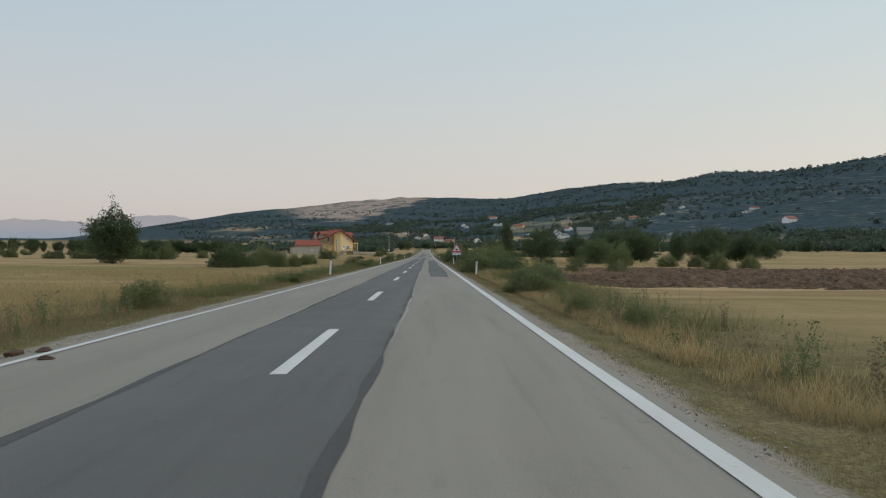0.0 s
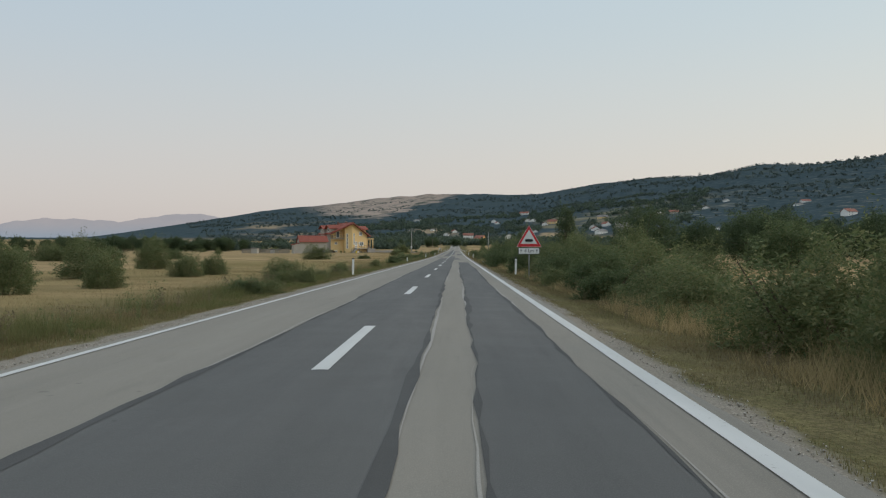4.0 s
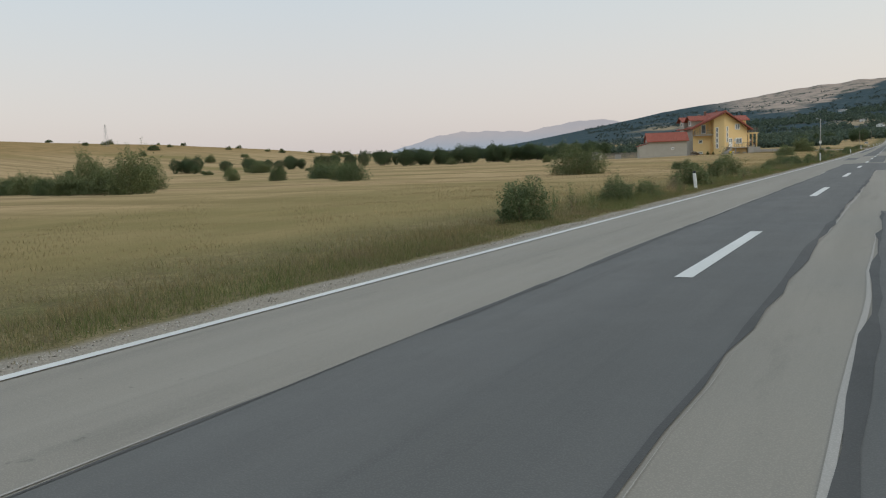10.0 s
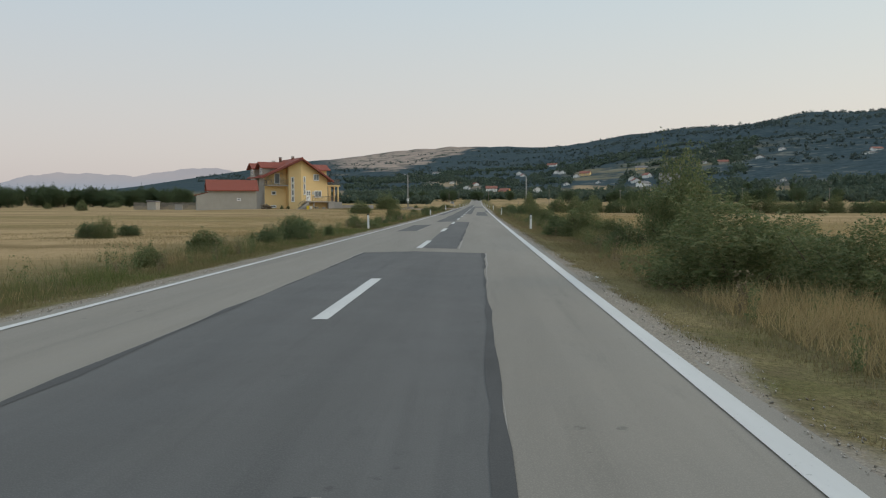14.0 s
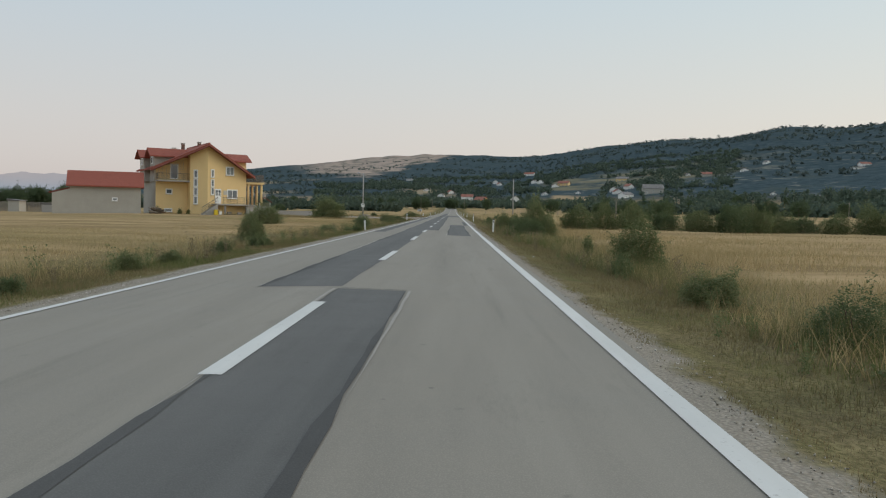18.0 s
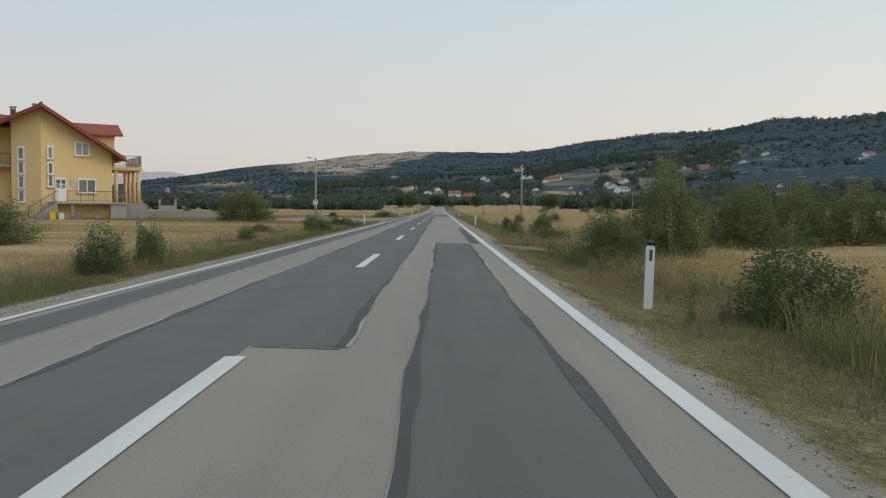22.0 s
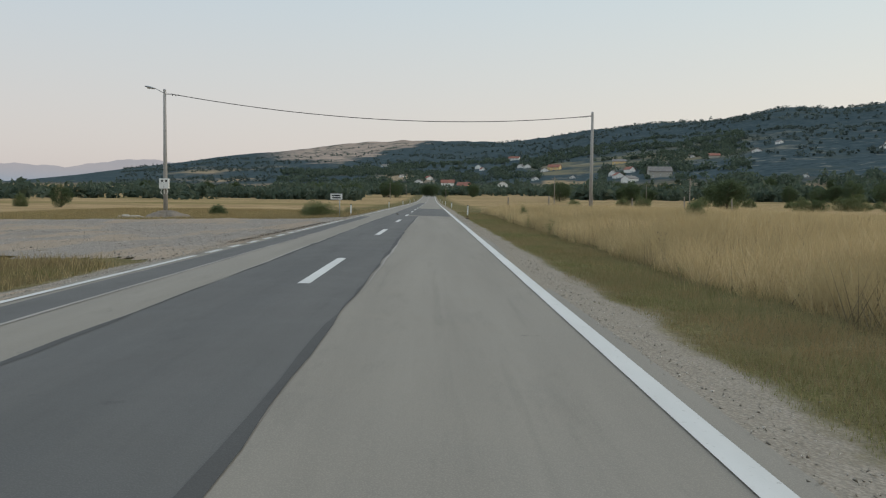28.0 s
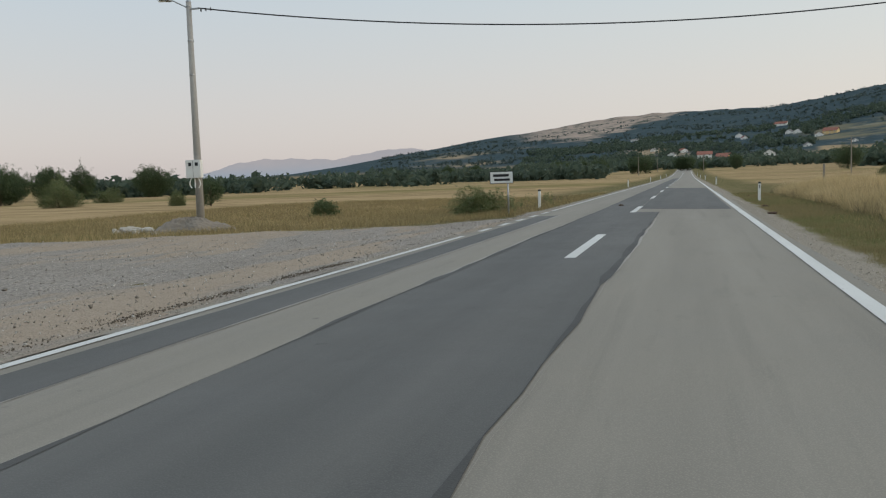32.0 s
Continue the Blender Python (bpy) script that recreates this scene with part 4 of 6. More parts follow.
shrub_at(-6.8, 192.4, 1.1, 1.1)
shrub_at(6.3, 194.8, 0.8, 1.0)
shrub_at(9.6, 195.0, 1.2, 1.2)
shrub_at(7.4, 197.7, 0.8, 1.15)
shrub_at(-5.3, 201.1, 1.2, 0.5)
shrub_at(-212.1, 242.1, 9.3, 4.1)
shrub_at(14.7, 244.4, 0.9, 1.2)
shrub_at(8.2, 261.0, 0.6, 0.9)
shrub_at(-73.2, 318.5, 5.5, 3.1)
shrub_at(64.9, 340.1, 6.8, 2.3)
shrub_at(-94.4, 353.5, 4.8, 2.4)
shrub_at(79.0, 354.3, 6.1, 3.4)
shrub_at(-18.3, 222.0, 6.0, 3.1)
tree_at(-44.0, 306.0, 2.7, 2.8)
shrub_at(-52.0, 312.0, 2.0, 1.6)
shrub_at(-15.8, 272.0, 1.6, 0.9)
shrub_at(-5.9, 190.3, 1.5, 0.9)
shrub_at(-6.25, 203.8, 2.0, 0.75)
tree_at(62.0, 370.0, 9.0, 6.0)
shrub_at(-6.6, -20.6, 1.4, 0.9)
shrub_at(-24.5, -7.0, 3.4, 2.5)
shrub_at(6.2, -18.0, 2.4, 2.7)
shrub_at(7.3, 16.0, 4.7, 2.9)
shrub_at(39.5, 240.0, 5.4, 3.9)
tree_at(-118.0, 705.0, 8.0, 7.5)
tree_at(-131.0, 690.0, 9.0, 7.5)
tree_at(-163.0, 680.0, 10.0, 8.0)
shrub_at(-6.2, 95.0, 1.2, 0.9)
shrub_at(-7.3, 127.5, 1.3, 1.3)
shrub_at(-17.0, 172.0, 3.8, 2.0)
shrub_at(-24.0, 72.0, 5.0, 2.6)
shrub_at(-7.0, 49.0, 2.8, 1.4)
shrub_at(-5.9, 35.3, 2.0, 1.1)
shrub_at(-5.9, 16.3, 1.3, 1.0)
shrub_at(-5.8, 23.5, 1.2, 0.8)
shrub_at(-5.6, 26.9, 1.0, 0.6)
shrub_at(-7.9, -32.5, 2.2, 1.0)
shrub_at(-5.8, -3.6, 1.1, 0.8)
shrub_at(-71.0, 95.5, 4.4, 2.2)
shrub_at(-104.0, 140.0, 8.0, 3.0)
shrub_at(6.6, 139.6, 1.4, 1.4)
shrub_at(7.8, 143.0, 1.5, 1.4)

# the big tree on the plain and the tall trees by the hedge
stand(OAKS[1], -42.0, -22.0, 1.42, 1.24, "large spreading oak standing alone on the plain")
tree_at(-47, -10, 7.0, 5.2)
tree_at(22.3, 79.7, 4.2, 10.0)
shrub_at(8.2, 69.5, 2.6, 2.8)
shrub_at(8.6, 72.5, 2.4, 2.4)
shrub_at(9.4, 166.0, 2.6, 2.9)

# hedge on the sign side
for k in range(24):
    y = -72 + 2.35 * k
    shrub_at(7.4 + 0.9 * math.sin(k * 1.7), y, 2.6, 1.5 + 0.5 * math.sin(k * 0.9))
for k in range(8):
    shrub_at(9.5 + 1.2 * math.sin(k * 2.1), -38 + 3.2 * k, 3.0, 2.1 + 0.5 * math.sin(k * 1.3))
for k in range(12):
    shrub_at(8.6 + 1.0 * math.sin(k * 1.9), 18 + 4.2 * k, 2.4, 1.6 + 0.6 * math.sin(k * 1.1))
for x, y, w, h in ((7.4, -95.4, 1.8, 0.8), (7.3, -92.4, 2.8, 0.95), (7.9, -89.6, 2.4, 0.8), (7.5, -94.4, 2.2, 1.0), (7.9, -91.0, 2.4, 1.1), (7.3, -97.3, 1.8, 0.9), (7.2, -84.0, 1.4, 0.55), (6.9, -79.0, 1.6, 0.75), (7.4, -75.6, 2.4, 1.1)):
    shrub_at(x, y, w, h)
# hedge row across the fields
for k in range(26):
    shrub_at(14 + 3.0 * k, 172 + 0.25 * k + 2 * math.sin(k), 3.6, 2.3 + 0.5 * math.sin(k * 1.4))

# tree lines round the plain
belt = random.Random(8)


def tree_line(n, x0, y0, x1, y1, jitter, low, high):
    for k in range(n):
        u = (k + belt.uniform(-0.4, 0.4)) / max(1, n - 1)
        x, y = x0 + (x1 - x0) * u + belt.uniform(-jitter, jitter), y0 + (y1 - y0) * u + belt.uniform(-jitter, jitter)
        h = belt.uniform(low, high)
        tree_at(x, y, h * belt.uniform(0.8, 1.35), h)


tree_line(44, -350, 330, -142, 430, 10, 5.0, 9.0)
tree_line(34, -185, 300, -118, 365, 9, 4.5, 8)
tree_line(9, -420, 130, -300, 300, 20, 4, 7)
tree_line(14, 25, 15, 70, 45, 6, 4.5, 7.5)
tree_line(10, 60, 60, 110, 130, 9, 4, 7)
for k in range(9):
    shrub_at(48 + 9 * k + belt.uniform(-4, 4), 400 + 6 * k + belt.uniform(-25, 25), belt.uniform(3, 5.5), belt.uniform(1.5, 2.8))
tree_line(18, 60, 560, 330, 520, 20, 6, 10)
tree_line(12, -60, 620, 20, 700, 12, 5, 9)
tree_line(16, 90, 700, 260, 760, 18, 6, 10)


# single bushes along the bare rise to the west
for k in range(30):
    a, r = radians(-62 + 0.85 * k + belt.uniform(-0.5, 0.5)), belt.uniform(430, 900)
    h = belt.uniform(3.0, 6.0)
    shrub_at(r * math.sin(a), 150 + r * math.cos(a), h * belt.uniform(1.3, 2.2), h * 0.8)


def blades(name, seed, n, pick, high, thick, material, label):
    """Grass: single tapering blades, in tufts."""
    rng = np.random.default_rng(seed)
    x, y, h = pick(rng, n)
    z = land(x, y)
    k = len(x)
    a = rng.uniform(0, 2 * math.pi, k)
    hh = h * high * rng.uniform(0.5, 1.25, k)
    bend = hh * rng.normal(0, 0.42, k)
    bend2 = hh * rng.normal(0, 0.42, k)
    dx, dy = np.cos(a) * thick, np.sin(a) * thick
    v = np.stack([np.stack([x - dx, y - dy, z - 0.03], -1), np.stack([x + dx, y + dy, z - 0.03], -1), np.stack([x + bend, y + bend2, z + hh], -1)], 1).reshape(-1, 3)
    ob = new(name, mesh_of(name, v, np.arange(3 * k).reshape(-1, 3), material))
    return tagged(ob, label, "grass", kind="stuff")


def verge_pick(side, near, wide, y0, y1, thin, scale):
    def pick(rng, n):
        y = rng.uniform(y0, y1, n)
        x = near + (0.5 * wave(y, y, 9.0, near) + 0.25 * wave(y, y, 2.1, near)) * (near > 5) + np.abs(rng.normal(0, wide, n))
        tuft = wave(side * x, y, scale, 1.3) + 0.7 * wave(side * x, y, scale * 0.23, 0.2)
        keep = tuft > thin + rng.normal(0, 0.25, n)
        x, y, tuft = side * x[keep], y[keep], tuft[keep]
        lay = (x < -3.6) & (x > layby_reach(y) - 0.4) & (y > 212) & (y < 268)
        x, y, tuft = x[~lay], y[~lay], tuft[~lay]
        shoulder = np.where(x < 0, 4.40, np.where(y > 174, 4.25, 3.9)) + 0.24 * wave(x * 0, y, 2.6, 0.5) + 0.16 * wave(x * 0, y, 0.8, 1.5)
        bare = (np.abs(x) < shoulder) & (rng.uniform(size=len(x)) < 0.97)
        x, y, tuft = x[~bare], y[~bare], tuft[~bare]
        h = np.clip(0.55 + 0.35 * tuft, 0.25, 1.2) * np.clip((np.abs(x) - 3.5) / 2.5, 0.25, 1.0)
        return x, y, h
    return pick


blades("verge_grass", 1, 400000, verge_pick(1, 3.78, 1.9, -132, 174, -0.9, 5.0), 0.22, 0.006, M_GRASS, "short olive verge grass beside the road")
blades("verge_grass", 2, 520000, verge_pick(-1, 3.8, 2.0, -132, 290, -0.9, 5.0), 0.22, 0.006, M_GRASS, "short olive verge grass beside the road")
blades("brown_grass", 9, 240000, verge_pick(1, 3.8, 1.8, -132, 176, -0.3, 2.2), 0.16, 0.006, M_BROWN, "short dead brown grass beside the asphalt")
blades("brown_grass", 10, 240000, verge_pick(-1, 3.8, 1.8, -132, 290, -0.3, 2.2), 0.16, 0.006, M_BROWN, "short dead brown grass beside the asphalt")
blades("dry_grass", 3, 150000, verge_pick(1, 5.8, 4.5, -84, 176, 0.0, 7.0), 0.70, 0.007, M_STRAW, "tall dry straw-coloured grass on the verge")
blades("dry_grass", 4, 70000, verge_pick(-1, 5.2, 3.0, 18, 215, 0.35, 5.0), 0.42, 0.007, M_STRAW, "tall dry straw-coloured grass on the verge")
blades("meadow_grass", 5, 330000, verge_pick(1, 6.9, 9.0, 184, 290, -0.8, 3.2), 1.05, 0.009, M_MEADOW, "dense tall straw-coloured meadow grass")
blades("dry_grass", 11, 22000, verge_pick(1, 5.3, 1.6, 176, 290, -0.2, 2.4), 0.24, 0.007, M_STRAW, "thin straw-coloured grass before the meadow")
blades("field_grass", 8, 90000, verge_pick(-1, 6.0, 12.0, -132, -70, -0.7, 14.0), 0.40, 0.010, M_STRAW, "dry golden grass on the open field")
blades("field_grass", 6, 130000, verge_pick(-1, 6.0, 12.0, -75, 90, -0.9, 14.0), 0.11, 0.010, M_MOWN, "short olive grass on the open field")
def beyond_layby(rng, n):
    """Places on the waste ground between the lay-by and the field."""
    x, y = rng.uniform(-34, -4.2, n), rng.uniform(214, 300, n)
    keep = (x < layby_reach(y) - 0.3) & (wave(x, y, 2.4, 0.6) > -0.5 + rng.normal(0, 0.3, n))
    return x[keep], y[keep], np.full(int(keep.sum()), 0.6)


blades("waste_grass", 15, 170000, beyond_layby, 0.34, 0.008, M_GRASS, "rough olive grass behind the lay-by")
blades("waste_grass", 16, 120000, beyond_layby, 0.42, 0.008, M_STRAW, "rough dry grass behind the lay-by")
blades("field_grass", 12, 170000, verge_pick(-1, 6.0, 13.0, 80, 290, -0.8, 9.0), 0.16, 0.010, M_STRAW, "short tan stubble on the open field")
blades("lush_grass", 13, 160000, verge_pick(-1, 4.45, 0.7, -75, 214, -0.4, 3.5), 0.30, 0.006, M_LUSH, "lush green grass along the gravel edge")
blades("lush_grass", 14, 170000, verge_pick(1, 4.3, 1.2, 172, 290, -0.2, 2.5), 0.22, 0.006, M_SHORT, "lush green grass along the gravel edge")
blades("verge_grass", 27, 120000, verge_pick(1, 4.0, 1.8, 172, 290, -0.7, 4.0), 0.17, 0.006, M_SHORT, "short light olive verge grass beside the road")
blades("brown_grass", 28, 70000, verge_pick(1, 6.6, 8.0, 184, 290, 0.45, 2.6), 0.80, 0.008, M_BROWN, "patches of dead brown stems in the meadow")
blades("lush_grass", 29, 36000, verge_pick(1, 4.4, 1.3, 172, 290, 0.55, 2.0), 0.24, 0.006, M_LUSH, "green tufts in the short verge grass")
blades("dry_grass", 24, 120000, verge_pick(1, 4.4, 1.7, 170, 290, -0.3, 1.9), 0.22, 0.006, M_MOWN, "short tan and olive grass beside the gravel")
blades("dry_grass", 26, 34000, verge_pick(1, 4.7, 0.6, -132, -84, 0.0, 2.2), 0.50, 0.007, M_STRAW, "dry straw-coloured grass on the verge")
blades("field_grass", 7, 150000, verge_pick(1, 8.0, 14.0, -50, 180, -0.6, 14.0), 0.30, 0.011, M_STRAW, "short dry grass on the open field")


blades("tall_grass", 21, 60000, verge_pick(-1, 5.1, 1.3, -110, -24, 0.2, 4.0), 0.50, 0.007, M_LUSH, "tall green grass and weeds on the verge")
blades("tall_grass", 25, 60000, verge_pick(-1, 5.1, 1.3, 18, 112, 0.3, 4.0), 0.44, 0.007, M_LUSH, "tall green grass and weeds on the verge")
blades("tall_grass", 22, 90000, verge_pick(1, 5.6, 1.3, -120, 168, 0.1, 4.5), 0.72, 0.007, M_LUSH, "tall green grass and weeds on the verge")
blades("dry_grass", 23, 110000, verge_pick(1, 5.0, 2.2, -86, 60, 0.0, 3.0), 0.62, 0.007, M_STRAW, "tall dry straw-coloured grass on the verge")


def weed_mesh(seed, high):
    """A single tall weed: bare stalks with small leaves and dry heads."""
    rng = np.random.default_rng(seed)
    verts, faces = [], []
    for k in range(9):
        foot = rng.normal(0, 0.05, 2)
        tip = foot + rng.normal(0, 0.16, 2)
        h = high * rng.uniform(0.55, 1.0)
        for j in range(4):
            u0, u1 = j / 4, (j + 1) / 4
            p0 = np.array([*(foot + (tip - foot) * u0 ** 1.5), h * u0])
            p1 = np.array([*(foot + (tip - foot) * u1 ** 1.5), h * u1])
            w = 0.006 * (1.2 - u0)
            b = len(verts)
            verts += [(p0[0] - w, p0[1], p0[2]), (p0[0] + w, p0[1], p0[2]), (p1[0] + w, p1[1], p1[2]), (p1[0] - w, p1[1], p1[2])]
            faces.append((b, b + 1, b + 2, b + 3))
            for _ in range(5):
                d = rng.normal(size=3)
                d /= np.linalg.norm(d)
                q = p1 + d * 0.03
                e = np.cross(d, rng.normal(size=3)) * 0.018
                b = len(verts)
                r = q + d * rng.uniform(0.03, 0.07)
                verts += [tuple(q), tuple((q + r) / 2 + e), tuple(r), tuple((q + r) / 2 - e)]
                faces.append((b, b + 1, b + 2, b + 3))
    return verts, faces


def weeds(name, seed, n, material, label):
    """Scattered tall weeds along both verges."""
    rnd = random.Random(seed)
    kinds = [[np.array(q) for q in weed_mesh(seed + k, 1.0)] for k in range(8)]
    verts, faces, base = [], [], 0
    for k in range(n):
        side = 1 if rnd.random() < 0.5 else -1
        x, y = side * (4.9 + abs(rnd.gauss(0, 1.4))), rnd.uniform(-128, 285)
        if side < 0 and (211 < y < 266 or -18 < y < 16) or side > 0 and y > 204 and x < 6.6:
            continue
        v, f = kinds[rnd.randrange(8)]
        a, h = rnd.uniform(0, 6.28), rnd.uniform(0.30, 0.75)
        turn = np.array([[math.cos(a), math.sin(a), 0], [-math.sin(a), math.cos(a), 0], [0, 0, 1]])
        verts.append(v @ turn * h + np.array([x, y, float(land(x, y)) - 0.02]))
        faces.append(f + base)
        base += len(v)
    tagged(new(name, mesh_of(name, np.concatenate(verts), np.concatenate(faces), material)), label, "weeds", kind="stuff")


weeds("tall_weeds", 77, 900, M_LEAF2, "tall green weeds in the verge grass")
weeds("dry_weeds", 78, 380, M_BROWN, "tall dry weed stalks in the verge grass")

# bushes dotted over the plain and the low rise to the west
dots = random.Random(31)
for k in range(46):
    x, y = dots.uniform(-330, -48), dots.uniform(10, 330)
    if not (x > -75 and 190 < y < 260):
        shrub_at(x, y, dots.uniform(2.0, 5.0), dots.uniform(1.1, 2.6))
for k in range(16):
    x, y = dots.uniform(30, 150), dots.uniform(190, 430)
    shrub_at(x, y, dots.uniform(2.0, 4.5), dots.uniform(1.0, 2.2))
shrub_at(-7.2, 270.0, 2.6, 1.2)
shrub_at(-8.4, 274.0, 2.0, 1.0)


# ---------------------------------------------------------------- roadside things
def delineator_kind(side):
    """A white marker post; side -1 stands left of the road and shows a round-cornered pale reflector, 1 a dark slot."""
    t = thing("delineator_post", 0, 0, 0, 0, "white plastic roadside marker post with a black cap", "marker post", "roadside marker posts")
    bm = box(-0.06, 0.06, -0.045, 0.045, -0.25, 0.82, 0.018)
    part("post", bm, M_WHITE, t)
    bm = box(-0.062, 0.062, -0.047, 0.047, 0.82, 0.87, 0.015)
    bmesh.ops.translate(bm, verts=[v for v in bm.verts if v.co.z > 0.85 and v.co.y > 0], vec=(0, 0, 0.03))
    part("cap", bm, M_BLACK, t, "slanted black cap")
    part("reflector", box(-0.022, 0.022, -0.052, -0.044, 0.60, 0.76, 0.006), M_GREYREF if side > 0 else M_WHITE, t, "dark slot reflector" if side > 0 else "pale reflector")
    part("rear_reflector", box(-0.022, 0.022, 0.044, 0.052, 0.60, 0.76, 0.006), M_REDREF, t, "red reflector")
    return away(t)


POST_L, POST_R = delineator_kind(-1), delineator_kind(1)
for model, posts in (
    (POST_L, ((-4.86, -82.6, 0.83, 1.5), (-4.70, -28.4, 0.82, 0.5), (-5.12, 32.3, 0.51, -5.0), (-4.92, 92.1, 0.70, -1.0), (-4.50, 149.1, 0.60, -3.0), (-4.98, 210.4, 0.86, -1.5), (-4.9, 272, 0.7, 1), (-4.9, 332, 0.7, 0), (-4.9, 392, 0.7, 1), (-4.9, 452, 0.7, 0), (-4.9, 512, 0.7, 1))),
    (POST_R, ((4.82, -80.6, 0.78, 2.0), (4.94, -27.8, 0.84, 0.8), (4.83, 91.9, 0.70, 0.5), (4.70, 150.1, 0.79, 1.5), (4.66, 207.3, 0.93, 0.5), (4.85, 274, 0.7, 1), (4.85, 332, 0.7, 0), (4.85, 392, 0.7, 1), (4.85, 452, 0.7, 0), (4.85, 512, 0.7, 0))),
):
    for x, y, top, lean in posts:
        t = copy_thing(model, pose(0, 0, 0))
        foot = top - 0.88 + float(climb(y)) if y < 230 else float(land(x, y))
        t.matrix_basis = pose(x, y, foot, 0, lean, plant_rnd.uniform(-4, 4))


def tri_plate(side, corner, depth, y):
    """A triangle with rounded corners, point up, its base at z = 0."""
    h = side * math.sqrt(3) / 2
    c = Vector((0, h / 3))
    pts = []
    for k, v in enumerate((Vector((-side / 2, 0)), Vector((side / 2, 0)), Vector((0, h)))):
        inward = (c - v).normalized()
        mid = v + inward * corner * 2
        a0 = math.atan2(-inward.y, -inward.x)
        for j in range(-3, 4):
            a = a0 + j * radians(20)
            pts.append((mid.x + corner * math.cos(a), mid.y + corner * math.sin(a)))
    bm = prism(pts, depth)
    bmesh.ops.translate(bm, verts=bm.verts, vec=(0, y, 0))
    return bm


def warning_sign():
    x, y = 5.10, -34.9
    t = thing("warning_sign", x, y, float(land(x, y)), -2, "red-bordered triangular warning sign with a distance plate on a steel post", "road sign")
    lift = -float(land(x, y))
    part("post", rod((0.0, 0.03, -0.3), (0.02, 0.03, 2.40 + lift), 0.032, sides=14), M_ZINC, t, smooth=True)
    z0 = 1.45 + lift
    tri = part("plate", tri_plate(1.29, 0.03, 0.012, -0.02), M_SIGNWHITE, t, "triangular plate with a thin white rim")
    tri.location = (0, 0, z0)
    b = part("border", tri_plate(1.24, 0.028, 0.005, -0.026), M_SIGNRED, tri, "red border")
    b.location = (0, 0, 0.015)
    f = part("face", tri_plate(0.84, 0.012, 0.004, -0.031), M_SIGNWHITE, tri, "pale sign face")
    f.location = (0, 0, 0.155)
    # the dark symbol on the face is kept to a plain rounded bar
    s = part("symbol", box(-0.20, 0.20, -0.036, -0.031, 0.26, 0.40, 0.03), M_BLACK, tri, "plain dark grey bar")
    plate = part("distance_plate", box(-0.54, 0.54, -0.016, 0.0, 1.08 + lift, 1.41 + lift, 0.006), M_BLACK, t, "black-edged white plate")
    part("plate_face", box(-0.52, 0.52, -0.021, -0.016, 1.10 + lift, 1.39 + lift, 0.0), M_SIGNWHITE, plate)
    cu = bpy.data.curves.new("lettering", "FONT")
    cu.body, cu.size, cu.align_x, cu.align_y, cu.extrude = "4 km", 0.24, "CENTER", "CENTER", 0.002
    cu.materials.append(M_BLACK)
    tx = new("lettering", cu)
    tx.parent = plate
    tx.matrix_basis = pose(0, -0.026, 1.245 + lift, 90, 0, 0)
    for sx in (-0.40, 0.40):
        bm = prism([(sx - 0.013, 1.145 + lift), (sx + 0.013, 1.145 + lift), (sx + 0.013, 1.265 + lift), (sx + 0.045, 1.265 + lift), (sx, 1.345 + lift), (sx - 0.045, 1.265 + lift), (sx - 0.013, 1.265 + lift)], 0.004)
        bmesh.ops.translate(bm, verts=bm.verts, vec=(0, -0.0255, 0))
        part("arrow", bm, M_BLACK, plate, "black arrow pointing up")
    for zz in (1.17, 1.32, 1.7, 2.15):
        part("clamp", box(-0.05, 0.05, -0.012, 0.07, zz + lift - 0.02, zz + lift + 0.02, 0.005), M_ZINC, t)


warning_sign()


def place_sign():
    x, y = -5.45, 266.5
    t = thing("place_sign", x, y, float(land(x, y)), 6, "small white place-name sign on a pale steel post", "road sign")
    part("post", rod((0.25, 0.03, -0.2), (0.25, 0.03, 1.75), 0.035, sides=12), M_ZINC, t, smooth=True)
    p = part("board", box(-0.45, 0.45, -0.02, 0.0, 1.30, 1.75, 0.006), M_SIGNWHITE, t)
    part("rim", box(-0.47, 0.47, -0.012, 0.006, 1.28, 1.77, 0.006), M_BLACK, t, "thin dark rim")
    part("writing_bar", box(-0.34, 0.30, -0.026, -0.02, 1.56, 1.66), M_BLACK, p)
    part("writing_bar", box(-0.30, 0.34, -0.026, -0.02, 1.39, 1.48), M_BLACK, p)


place_sign()


